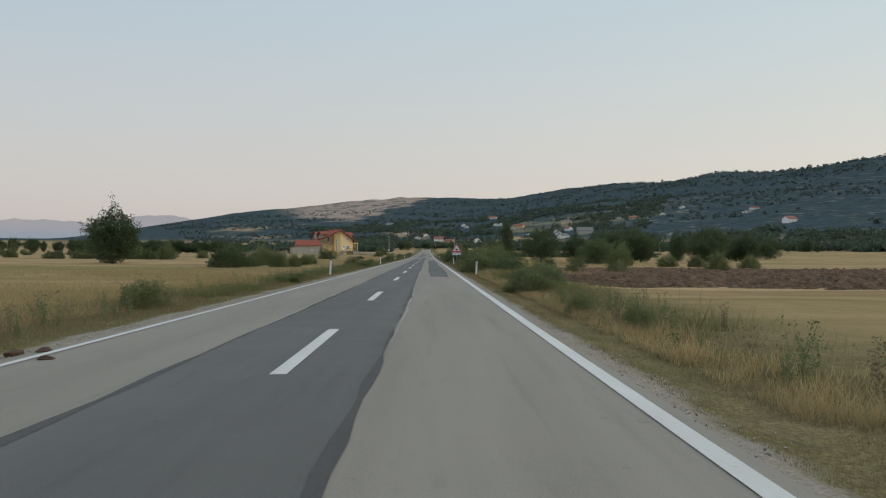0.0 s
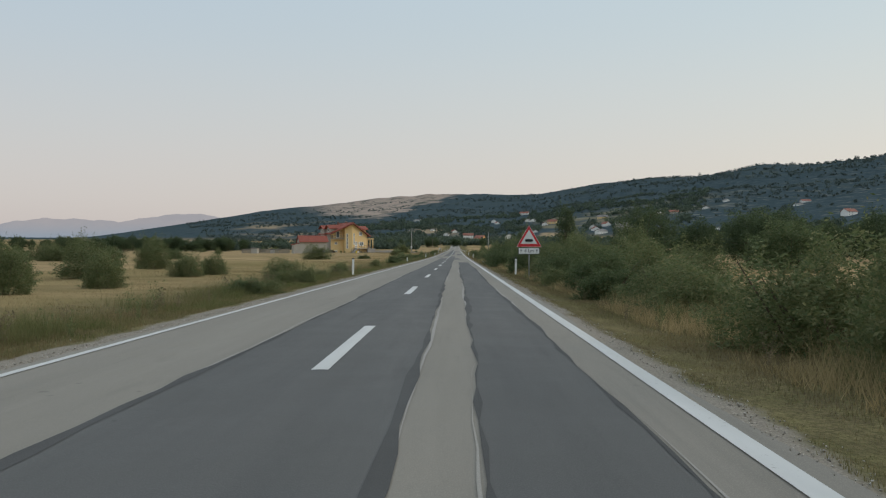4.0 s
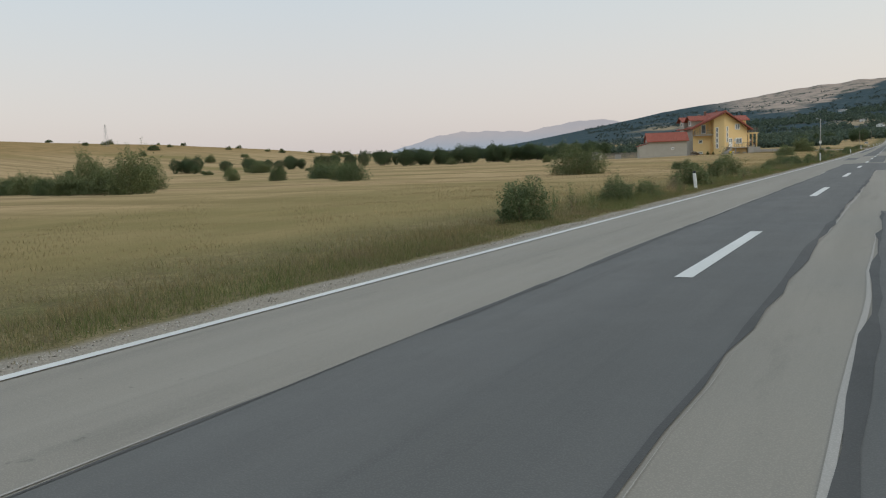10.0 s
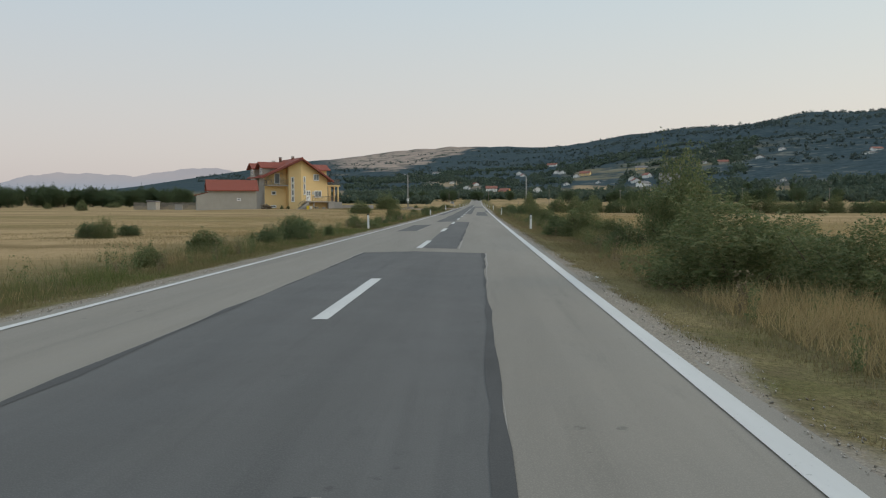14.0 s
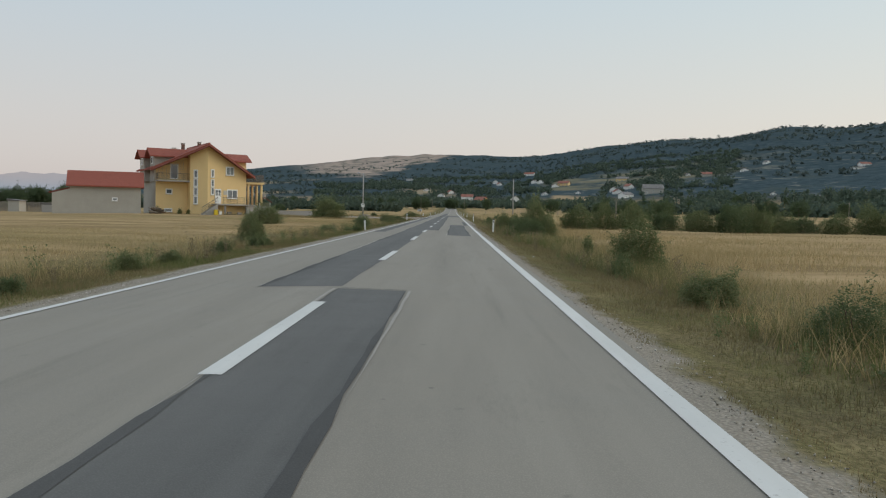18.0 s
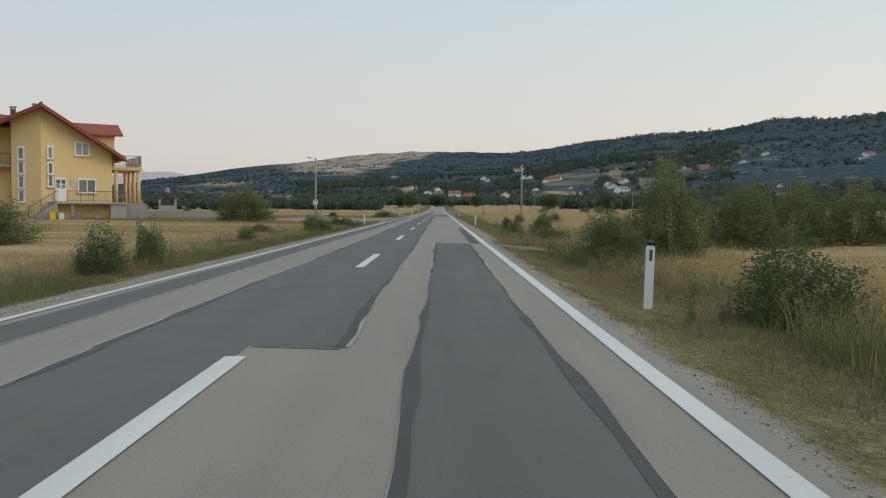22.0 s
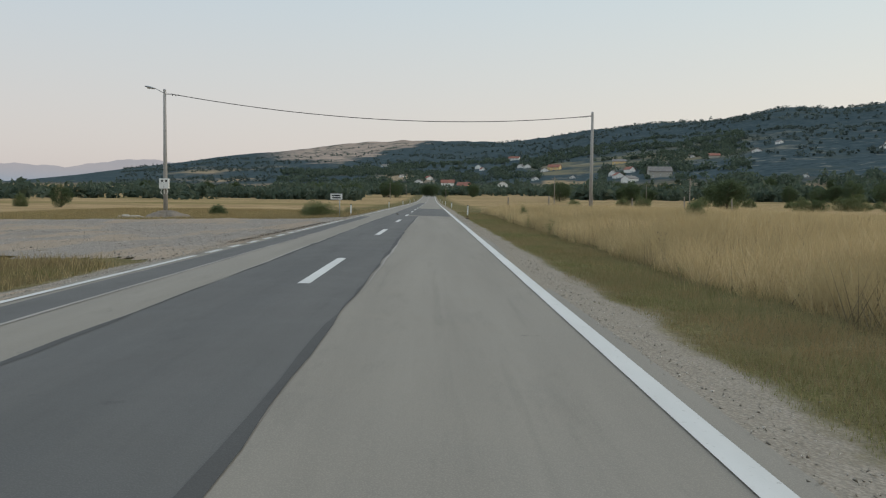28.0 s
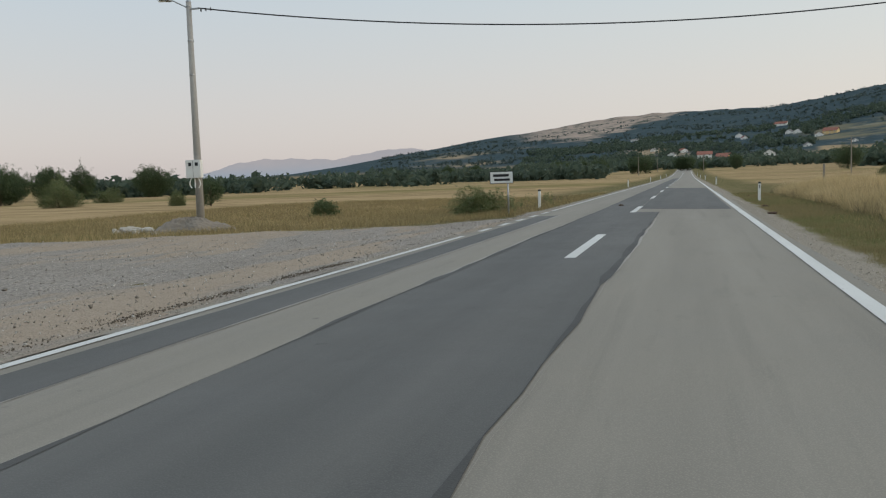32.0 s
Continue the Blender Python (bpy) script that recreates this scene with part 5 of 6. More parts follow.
def utility_pole(x, y, high, lamp, label):
    g = float(land(x, y))
    t = thing("utility_pole", x, y, g, 0, label, "utility pole", "roadside utility poles")
    top = high - g
    part("shaft", rod((0, 0, -0.8), (0, 0, top), 0.17, 0.10, 18), M_CONCRETE, t, smooth=True)
    part("cap", rod((0, 0, top), (0, 0, top + 0.06), 0.11, 0.09, 14), M_ZINC, t)
    s = 1 if lamp else -1
    part("bracket", box(min(0, 0.45 * s), max(0, 0.45 * s), -0.03, 0.03, top - 0.32, top - 0.26), M_ZINC, t)
    for k in range(3):
        part("insulator", rod((s * (0.55 + 0.22 * k), 0, top - 0.42), (s * (0.55 + 0.22 * k), 0, top - 0.30), 0.035, 0.02, 10), M_CABLE, t)
    for zz in (0.7, 0.85, 1.0):
        part("band", rod((0, 0, top * zz - 0.2), (0, 0, top * zz - 0.16), 0.165 - 0.05 * zz, sides=14), M_ZINC, t)
    if lamp:
        arm = part("lamp_arm", rod((0, 0, top - 0.25), (-0.65, -0.25, top + 0.10), 0.025, sides=10), M_ZINC, t)
        head = bmesh.new()
        bmesh.ops.create_uvsphere(head, u_segments=16, v_segments=10, radius=1, matrix=Matrix.Translation((-0.92, -0.35, top + 0.12)) @ Matrix.Rotation(radians(20), 4, "Z") @ Matrix.Rotation(radians(12), 4, "Y") @ Matrix.Diagonal((0.36, 0.13, 0.085, 1)))
        h = part("lamp_head", head, M_ZINC, t, "grey cobra-head street lamp, unlit", True)
        part("lamp_glass", box(-1.12, -0.78, -0.42, -0.28, top + 0.03, top + 0.06, 0.01), M_WHITE, h)
        z = 2.1 + float(climb(y)) - g
        cab = part("meter_box", box(-0.34, 0.34, -0.36, -0.15, z - 0.36, z + 0.36, 0.012), M_WHITE, t, "white plastic meter box")
        part("meter_window", box(-0.20, -0.06, -0.37, -0.36, z + 0.12, z + 0.26, 0.004), M_BLACK, cab)
        part("meter_window", box(0.10, 0.24, -0.37, -0.36, z + 0.12, z + 0.26, 0.004), M_BLACK, cab)
        part("door_seam", box(-0.005, 0.005, -0.363, -0.36, z - 0.34, z + 0.34), M_BLACK, cab)
        for k in range(3):
            bm = bmesh.new()
            pts = [Vector((-0.15 + 0.15 * k + 0.10 * math.sin(u * 3.1) * (k - 1), -0.26, z - 0.36 - 0.5 * u + 0.10 * u * u)) for u in (0, 0.3, 0.6, 0.85, 1.0)]
            for a, b in zip(pts, pts[1:]):
                rod(a, b, 0.022, sides=8, bm=bm)
            part("cable_loop", bm, M_WHITE, cab)
    return t


POLE_A, POLE_B = (-17.3, 263.25), (14.95, 271.9)
TOP_A, TOP_B = 8.75 + float(climb(263.2)), 8.44 + float(climb(271.9))
utility_pole(*POLE_A, TOP_A, True, "concrete utility pole with a street lamp and a white meter box")
utility_pole(*POLE_B, TOP_B, False, "plain grey concrete utility pole in the meadow")
cable = bpy.data.curves.new("overhead_cable", "CURVE")
cable.dimensions, cable.bevel_depth, cable.bevel_resolution = "3D", 0.026, 2
line = cable.splines.new("POLY")
line.points.add(40)
for k, p in enumerate(line.points):
    u = k / 40
    p.co = (POLE_A[0] + 0.4 + (POLE_B[0] - POLE_A[0] - 0.5) * u, POLE_A[1] + (POLE_B[1] - POLE_A[1]) * u, TOP_A - 0.27 + (TOP_B - TOP_A) * u - 1.1 * 4 * u * (1 - u), 1)
cable.materials.append(M_CABLE)
tagged(new("overhead_cable", cable), "black overhead cable sagging across the road", "cable")


def small_pole(x, y, high):
    g = float(land(x, y))
    t = thing("power_pole", x, y, g, 0, "thin wooden power pole far across the fields", "power pole", "far power poles")
    part("shaft", rod((0, 0, -0.5), (0, 0, high), 0.14, 0.09, 10), M_WOOD, t)
    part("crossarm", box(-0.7, 0.7, -0.05, 0.05, high - 0.5, high - 0.4), M_WOOD, t)


for x, y, h in ((34, 420, 7.5), (62, 395, 7), (118, 410, 8), (9, 640, 8), (-18, 590, 8), (70, 640, 8), (160, 420, 8), (-14, 700, 7), (95, 560, 8)):
    small_pole(x, y, h)

# wooden fence posts in the meadow
for k, (x, y) in enumerate(((9.6, 288.0), (13.6, 287.0), (17.9, 286.5), (21.6, 285.0), (26.5, 284.0), (31.0, 283.5))):
    g = float(land(x, y))
    t = thing("fence_post", x, y, g, 0, "weathered grey wooden fence post in tall grass", "fence post", "meadow fence posts")
    part("post", rod((0, 0, -0.3), (0.05 * math.sin(k), 0.03, 1.45 + 0.12 * math.sin(k * 2.0)), 0.075, 0.065, 8), M_WOOD, t)
    part("wire_staple", rod((0, -0.09, 1.1), (0, -0.06, 1.12), 0.008, sides=6), M_ZINC, t)


def rock(x, y, s, seed, flat=0.6, material=None, name="stone", label="pale limestone block lying in the grass", group="loose stones"):
    rnd = random.Random(seed)
    bm = bmesh.new()
    bmesh.ops.create_icosphere(bm, subdivisions=2, radius=1.0)
    k = [rnd.uniform(0, 6) for _ in range(4)]
    for v in bm.verts:
        q = v.co
        q *= 1 + 0.22 * math.sin(q.x * 3 + k[0]) * math.cos(q.y * 2.6 + k[1]) + 0.12 * math.sin(q.z * 5 + k[2])
        v.co = Vector((q.x * s, q.y * s * rnd.uniform(0.68, 0.72), max(q.z, -0.4) * s * flat))
    me = bpy.data.meshes.new(name)
    bm.to_mesh(me)
    bm.free()
    me.materials.append(material or M_STONE)
    ob = new(name, me)
    ob.matrix_basis = pose(x, y, float(land(x, y)) + 0.25 * s * flat, 0, 0, rnd.uniform(0, 360))
    return tagged(ob, label, "stone", group)


for k, (x, y, s) in enumerate(((7.3, 169.5, 0.55), (7.9, 171.0, 0.7), (8.9, 170.3, 0.45), (6.9, 167.8, 0.3), (9.6, 172.5, 0.5), (8.2, 147.5, 0.22), (8.9, 148.4, 0.18))):
    rock(x, y, s, 40 + k, 0.32)
for k in range(12):
    rock(-19.7 + 0.38 * (k % 4) + 0.2 * math.sin(k), 260.9 + 0.4 * (k // 4) + 0.2 * math.cos(k), 0.14 + 0.06 * (k % 3), 60 + k, 0.7, M_BARE, label="pale rubble stone in a heap by the pole")


def earth_mound(x, y, wide, high):
    """A heap of earth with a ragged, lumpy back."""
    n, rings = 40, 14
    rng = np.random.default_rng(17)
    g = float(land(x, y))
    verts, faces = [(0.0, 0.0, high)], []
    for r in range(1, rings + 1):
        for k in range(n):
            a, u = 2 * math.pi * k / n, r / rings
            reach = wide * (1 + 0.22 * math.sin(2 * a + 1) + 0.12 * math.sin(5 * a)) * u
            lump = 1 + 0.28 * math.sin(reach * 4 + 3 * a) * u + rng.uniform(-0.10, 0.10)
            px, py = reach * math.cos(a), 0.7 * reach * math.sin(a)
            verts.append((px, py, high * (1 - u * u) ** 1.2 * lump - 0.05 * u + float(land(x + px, y + py)) - g))
    for k in range(n):
        faces.append((0, 1 + k, 1 + (k + 1) % n))
        for r in range(rings - 1):
            a, b = 1 + r * n + k, 1 + r * n + (k + 1) % n
            faces.append((a, a + n, b + n, b))
    ob = new("earth_mound", mesh_of("earth_mound", verts, faces, M_EARTH))
    ob.matrix_basis = pose(x, y, g)
    tagged(ob, "low lumpy mound of grey earth at the pole's foot", "earth mound")


earth_mound(-16.7, 261.5, 1.55, 0.55)
for k in range(7):
    rock(-17.0 + 0.5 * math.sin(k * 2.2), 261.2 + 0.9 * math.cos(k * 1.3), 0.16, 80 + k, 0.35, M_CONCRETE, "rubble", "grey earth and rubble heaped at the pole's foot", "rubble at the pole")
for k, (x, y, s) in enumerate(((-3.85, -125.6, 0.16), (-3.6, -125.3, 0.12), (-3.15, -126.2, 0.10), (-3.95, -126.0, 0.11), (-0.9, 268.5, 0.14), (4.3, 262.0, 0.18), (4.6, 268.0, 0.15), (4.9, 282, 0.16))):
    rock(x, y, s, 120 + k, 0.4, M_CLOD, "dark_clod", "dark brown clod of dung beside the road", "dark clods")


rock(4.98, 32.05, 0.12, 141, 0.8, M_WHITE, "white_block", "pale broken block lying on the verge", "")
for k, (x, y) in enumerate(((3.98, 58.6), (-5.2, 238.5), (4.5, 118.0))):
    rock(x, y, 0.045, 150 + k, 0.4, M_WHITE, "paper_scrap", "small white scrap of paper on the verge", "scraps on the verge")


def loose_gravel():
    """Small stones along both edges of the asphalt."""
    rng = np.random.default_rng(12)
    n = 60000
    y = rng.uniform(-131, 275, n)
    side = np.where(rng.uniform(size=n) < 0.6, -1, 1)
    x = side * (3.62 + np.abs(rng.normal(0, 1.0, n)) * np.where((side < 0) | (y > 172), 0.50, 0.25))
    s = rng.uniform(0.006, 0.018, n) * np.where(rng.uniform(size=n) < 0.04, 1.4, 1.0)
    z = land(x, y)
    d = rng.normal(size=(n, 4, 3))
    d /= np.linalg.norm(d, axis=2, keepdims=True)
    v = np.stack([x, y, z + s * 0.4], -1)[:, None] + d * s[:, None, None]
    i = np.arange(n)[:, None] * 4
    f = np.concatenate([i + np.array([[0, 1, 2]]), i + np.array([[0, 3, 1]]), i + np.array([[1, 3, 2]]), i + np.array([[2, 3, 0]])])
    s_ = Shade("loose_stones", 0.95)
    s_.base(s_.ramp(s_.island(), (0.0, (0.22, 0.20, 0.165)), (0.7, (0.38, 0.35, 0.30)), (1.0, (0.54, 0.51, 0.46))))
    ob = new("loose_gravel", mesh_of("loose_gravel", v.reshape(-1, 3), f, s_.m))
    tagged(ob, "loose grey gravel along the asphalt edge", "gravel", kind="stuff")


loose_gravel()


def layby_stones():
    """Coarse stones strewn over the lay-by."""
    rng = np.random.default_rng(14)
    n = 30000
    x, y = rng.uniform(-22, -3.7, n), rng.uniform(213, 266, n)
    keep = x > layby_reach(y) + 0.3
    x, y = x[keep], y[keep]
    n = len(x)
    s = rng.uniform(0.010, 0.030, n) * np.where(rng.uniform(size=n) < 0.03, 1.9, 1.0)
    d = rng.normal(size=(n, 4, 3))
    d /= np.linalg.norm(d, axis=2, keepdims=True)
    v = np.stack([x, y, land(x, y) + 0.035 + s * 0.3], -1)[:, None] + d * s[:, None, None]
    i = np.arange(n)[:, None] * 4
    f = np.concatenate([i + np.array([q]) for q in ((0, 1, 2), (0, 3, 1), (1, 3, 2), (2, 3, 0))])
    m = Shade("layby_stones", 0.95)
    m.base(m.ramp(m.island(), (0.0, (0.17, 0.15, 0.125)), (0.6, (0.32, 0.29, 0.25)), (1.0, (0.50, 0.47, 0.42))))
    tagged(new("loose_stones", mesh_of("loose_stones", v.reshape(-1, 3), f, m.m)), "coarse loose stones strewn over the lay-by", "gravel", kind="stuff")


layby_stones()


def edge_soil():
    """Dark loose soil and crumbs along the asphalt at the lay-by."""
    rng = np.random.default_rng(19)
    n = 7000
    y = rng.uniform(228, 247, n)
    x = -3.72 - np.abs(rng.normal(0, 0.50, n)) * (1 - ease(240, 248, y) * 0.6)
    keep = wave(x, y, 1.1, 0.4) + 0.5 * wave(x, y, 0.3, 1.1) > -0.1 + rng.normal(0, 0.2, n)
    x, y = x[keep], y[keep]
    n = len(x)
    s = rng.uniform(0.006, 0.018, n)
    d = rng.normal(size=(n, 4, 3))
    d /= np.linalg.norm(d, axis=2, keepdims=True)
    v = np.stack([x, y, land(x, y) + 0.035 + s * 0.3], -1)[:, None] + d * s[:, None, None]
    i = np.arange(n)[:, None] * 4
    f = np.concatenate([i + np.array([q]) for q in ((0, 1, 2), (0, 3, 1), (1, 3, 2), (2, 3, 0))])
    tagged(new("loose_soil", mesh_of("loose_soil", v.reshape(-1, 3), f, plain_paint("loose_soil", (0.115, 0.092, 0.068), 0.95, wear=0.25))), "dark loose soil along the asphalt at the lay-by", "soil", kind="stuff")


edge_soil()


# ---------------------------------------------------------------- the yellow house
def window(parent, x, y, z, w, h, turn, panes=1, sill=True, name="window", label=""):
    """A window on a wall: x, y, z its lower middle; it faces the local -y turned by turn degrees."""
    e = part(name, box(-w / 2 - 0.09, w / 2 + 0.09, -0.05, 0.06, -0.09, h + 0.09, 0.01), M_FRAME, parent, label)
    e.matrix_basis = pose(x, y, z, 0, 0, turn)
    pw = w / panes
    for k in range(panes):
        part("pane", box(-w / 2 + k * pw + 0.05, -w / 2 + (k + 1) * pw - 0.05, -0.062, -0.051, 0.05, h - 0.05), M_GLASS, e)
    if sill:
        part("sill", box(-w / 2 - 0.14, w / 2 + 0.14, -0.16, 0.02, -0.14, -0.075, 0.008), M_STONE, e)
    return e


def railing(parent, pts, high=0.95, name="railing"):
    """An iron railing along points, with its bars in one mesh a run."""
    bm = bmesh.new()
    for a, b in zip(pts, pts[1:]):
        a, b = Vector(a), Vector(b)
        up = Vector((0, 0, high))
        rod(a + up, b + up, 0.03, sides=6, bm=bm)
        rod(a + up * 0.12, b + up * 0.12, 0.018, sides=6, bm=bm)
        n = max(2, int((b - a).length / 0.14))
        for k in range(n + 1):
            q = a.lerp(b, k / n)
            rod(q + up * (0.0 if k % 8 == 0 else 0.12), q + up, 0.028 if k % 8 == 0 else 0.011, sides=5, bm=bm)
    return part(name, bm, M_RAIL, parent, "dark wrought-iron railing")


def slab(poly, z0, z1, bm=None):
    """A flat polygon in plan, from z0 to z1; z may be a function of x."""
    bm = bm or bmesh.new()
    lo = [bm.verts.new((x, y, z0(x) if callable(z0) else z0)) for x, y in poly]
    hi = [bm.verts.new((x, y, z1(x) if callable(z1) else z1)) for x, y in poly]
    n = len(poly)
    bm.faces.new(lo[::-1]), bm.faces.new(hi)
    for k in range(n):
        bm.faces.new((lo[k], lo[(k + 1) % n], hi[(k + 1) % n], hi[k]))
    bmesh.ops.recalc_face_normals(bm, faces=bm.faces)
    return bm


M_BARGE = plain_paint("dark_red_board", (0.20, 0.065, 0.045), 0.7)
M_BRICK = plain_paint("sooty_brick", (0.17, 0.095, 0.07), 0.9, wear=0.25)
HOUSE = (-35.94, 215.8, 31.5)
GROWN = 1.093


def homestead(t, lift=0.0):
    """Sets a thing of the farmyard down on the ground at the yard's scale."""
    x, y, z = t.matrix_basis.translation
    x, y = 1.8 + GROWN * (x - 1.8), 90.5 + GROWN * (y - 90.5) - 3.8
    turn = t.matrix_basis.to_3x3() * GROWN
    t.matrix_basis = Matrix.Translation((x, y, 0.58 + lift)) @ turn.to_4x4()
    return t


def yellow_house():
    hx, hy, turn = HOUSE
    t = thing("house", hx, hy, 0.575, turn, "large yellow rendered house with red tiled gable roof and terrace", "house")
    t.matrix_basis = t.matrix_basis @ Matrix.Diagonal((GROWN, GROWN, GROWN, 1))
    R0, SL = 9.75, 0.60
    roof = lambda x: R0 - (SL if x > 0 else 0.49) * abs(x)
    right = [(0, 0), (6.0, 1.6), (6.0, 11.0), (0, 11.0)]
    left = [(0, 0), (0, 11.0), (-6.5, 11.0), (-6.5, 2.6), (-2.2, 2.6), (-2.2, 0.95)]
    part("wall", slab(right, -0.6, lambda x: roof(x) - 0.12), M_YELLOW, t, "ochre-yellow rendered walls")
    part("wall", slab(left, -0.6, lambda x: roof(x) - 0.12), M_YELLOW, t, "ochre-yellow rendered walls")
    part("side_wall", box(-6.53, -6.5, 2.6, 10.9, -0.6, 6.2), M_BARE, t, "bare grey side wall")
    part("side_wall", box(6.0, 6.03, 1.7, 10.9, 1.6, 5.0), M_ORANGE, t, "terracotta-coloured side wall")
    rb = slab([(0, -0.9), (7.1, 0.9), (7.1, 11.7), (0, 11.7)], lambda x: roof(x) - 0.02, lambda x: roof(x) + 0.22)
    part("roof", rb, M_TILES, t, "red tiled roof slope")
    rb = slab([(0, -0.9), (0, 11.7), (-7.4, 11.7), (-7.4, 1.3)], lambda x: roof(x) - 0.02, lambda x: roof(x) + 0.22)
    part("roof", rb, M_TILES, t, "red tiled roof slope")
    part("ridge_cap", rod((0, -0.9, R0 + 0.22), (0, 11.7, R0 + 0.22), 0.12, sides=10), M_TILES, t)
    # barge boards under the front edge of the roof
    for sx, ex, ey in ((1, 7.1, 0.9), (-1, -7.4, 1.3)):
        bm = bmesh.new()
        a, b = Vector((0, -0.93, R0 - 0.12)), Vector((ex, ey - 0.03, roof(ex) - 0.12))
        rod(a, b, 0.12, sides=4, bm=bm)
        part("barge_board", bm, M_BARGE, t, "dark red barge board")
    part("gutter", rod((7.12, 0.9, roof(7.1) + 0.02), (7.12, 11.7, roof(7.1) + 0.02), 0.07, sides=10), M_RAIL, t)
    # dormers: gabled boxes standing out of the slopes
    for x0, x1, y0, y1, zr in ((2.6, 6.6, 3.6, 7.4, 8.9), (-6.7, -2.6, 2.6, 5.4, 9.1), (-7.3, -3.2, 6.4, 9.4, 9.0)):
        d = part("dormer", box(min(x0, x1), max(x0, x1), y0, y1, 4.6, zr - 0.95), M_YELLOW if x0 > 0 else M_BARE, t, "rendered dormer")
        ym = (y0 + y1) / 2
        out = x1 + 0.7 if x0 > 0 else x0 - 0.7
        inn = 0.6 if x0 > 0 else -0.6
        for sgn in (-1, 1):
            bm = bmesh.new()
            ye = ym + sgn * ((y1 - y0) / 2 + 0.5)
            q = [Vector((inn, ym, zr)), Vector((out, ym, zr)), Vector((out, ye, zr - 1.15)), Vector((inn, ye, zr - 1.15))]
            vs = [bm.verts.new(v) for v in q] + [bm.verts.new(v + Vector((0, 0, 0.16))) for v in q]
            for f in ((0, 1, 2, 3), (4, 7, 6, 5), (0, 4, 5, 1), (1, 5, 6, 2), (2, 6, 7, 3), (3, 7, 4, 0)):
                bm.faces.new([vs[k] for k in f])
            bmesh.ops.recalc_face_normals(bm, faces=bm.faces)
            part("dormer_roof", bm, M_TILES, d, "red tiled dormer roof")
        gable = bmesh.new()
        fx = x1 if x0 > 0 else x0
        vs = [gable.verts.new(v) for v in ((fx, y0, zr - 0.95), (fx, y1, zr - 0.95), (fx, ym, zr - 0.02))]
        gable.faces.new(vs)
        bmesh.ops.solidify(gable, geom=gable.faces, thickness=0.1)
        part("dormer_gable", gable, M_YELLOW if x0 > 0 else M_BARE, d)
        window(d, fx, ym, zr - 2.0, 0.9, 0.85, 90 if x0 > 0 else -90)
    for x, y, z in ((0.1, 5.2, 10.35), (-1.5, 8.2, 10.3), (-2.6, 9.2, 9.6)):
        c = part("chimney", box(x - 0.22, x + 0.22, y - 0.22, y + 0.22, 7.4, z, 0.01), M_BRICK, t, "dark red brick chimney")
        part("chimney_cap", box(x - 0.28, x + 0.28, y - 0.28, y + 0.28, z + 0.12, z + 0.2, 0.01), M_CONCRETE, c)
        for sx in (-0.17, 0.17):
            part("cap_foot", box(x + sx - 0.05, x + sx + 0.05, y - 0.2, y + 0.2, z, z + 0.12), M_CONCRETE, c)
    # right front plane: turned 15 degrees, from the prow to the corner
    a = math.degrees(math.atan2(1.6, 6.0))
    along = lambda s: (s * math.cos(radians(a)) + 0.02 * math.sin(radians(a)), s * math.sin(radians(a)) - 0.02)
    for s, z, w, h, n in ((3.9, 2.45, 1.5, 1.15, 2), (3.5, 5.75, 1.15, 1.1, 2), (0.75, 5.35, 0.36, 1.0, 1), (0.75, 4.0, 0.36, 0.95, 1), (0.75, 2.9, 0.36, 0.95, 1)):
        x, y = along(s)
        window(t, x, y, z, w, h, a, n, label="white double window" if n > 1 else "narrow white-framed stair window")
    x, y = along(1.6)
    d = part("front_door", box(-0.48, 0.48, -0.06, 0.05, 0.0, 2.08, 0.012), M_FRAME, t, "white panelled front door")
    d.matrix_basis = pose(x, y, 1.62, 0, 0, a)
    for px in (-0.22, 0.22):
        for pz in (1.15, 1.55):
            part("door_pane", box(px - 0.16, px + 0.16, -0.07, -0.058, pz, pz + 0.34), M_GLASS, d)
    part("door_handle", rod((0.36, -0.12, 1.02), (0.36, -0.06, 1.02), 0.02, sides=8), M_RAIL, d)
    x, y = along(2.75)
    m = part("wall_plaque", box(-0.28, 0.28, -0.04, 0.0, 0, 0.62, 0.01), M_STONE, t, "small pale wall plaque")
    m.matrix_basis = pose(x, y, 2.9, 0, 0, a)
    # left front plane: tall stair windows one above another, and the recessed wall with its balcony
    b = -math.degrees(math.atan2(0.95, 2.2))
    for k in range(4):
        window(t, -1.5, 0.648 - 0.025, 1.55 + 1.22 * k, 0.42, 1.0, b, label="narrow white-framed stair window")
    window(t, -4.0, 2.58, 5.05, 0.95, 1.95, 0, 1, False, "balcony_door", "glazed balcony door")
    window(t, -4.7, 2.58, 2.9, 0.75, 0.6, 0, label="small square window")
    window(t, -4.8, 2.58, 0.4, 0.95, 0.35, 0, label="low cellar window")
    part("balcony", box(-6.5, -1.7, 1.15, 2.6, 4.55, 4.75, 0.01), M_CONCRETE, t, "concrete balcony slab")
    railing(t, [(-6.45, 2.55, 4.75), (-6.45, 1.2, 4.75), (-2.2, 1.2, 4.75)])
    # porch deck in front of the door, on a dark void, with stairs
    part("porch_deck", slab([(1.0, -1.3), (7.0, 0.2), (7.0, 1.9), (6.0, 1.6), (0.6, 0.15)], 1.40, 1.58), M_CONCRETE, t, "raised concrete porch deck")
    part("porch_wall", slab([(5.6, 0.0), (7.0, 0.4), (7.0, 0.7), (5.5, 0.3)], -0.5, 1.40), M_CONCRETE, t)
    part("porch_pier", box(2.2, 2.45, -0.7, -0.45, -0.5, 1.40), M_CONCRETE, t)
    railing(t, [(1.9, -1.02, 1.58), (6.95, 0.24, 1.58)])
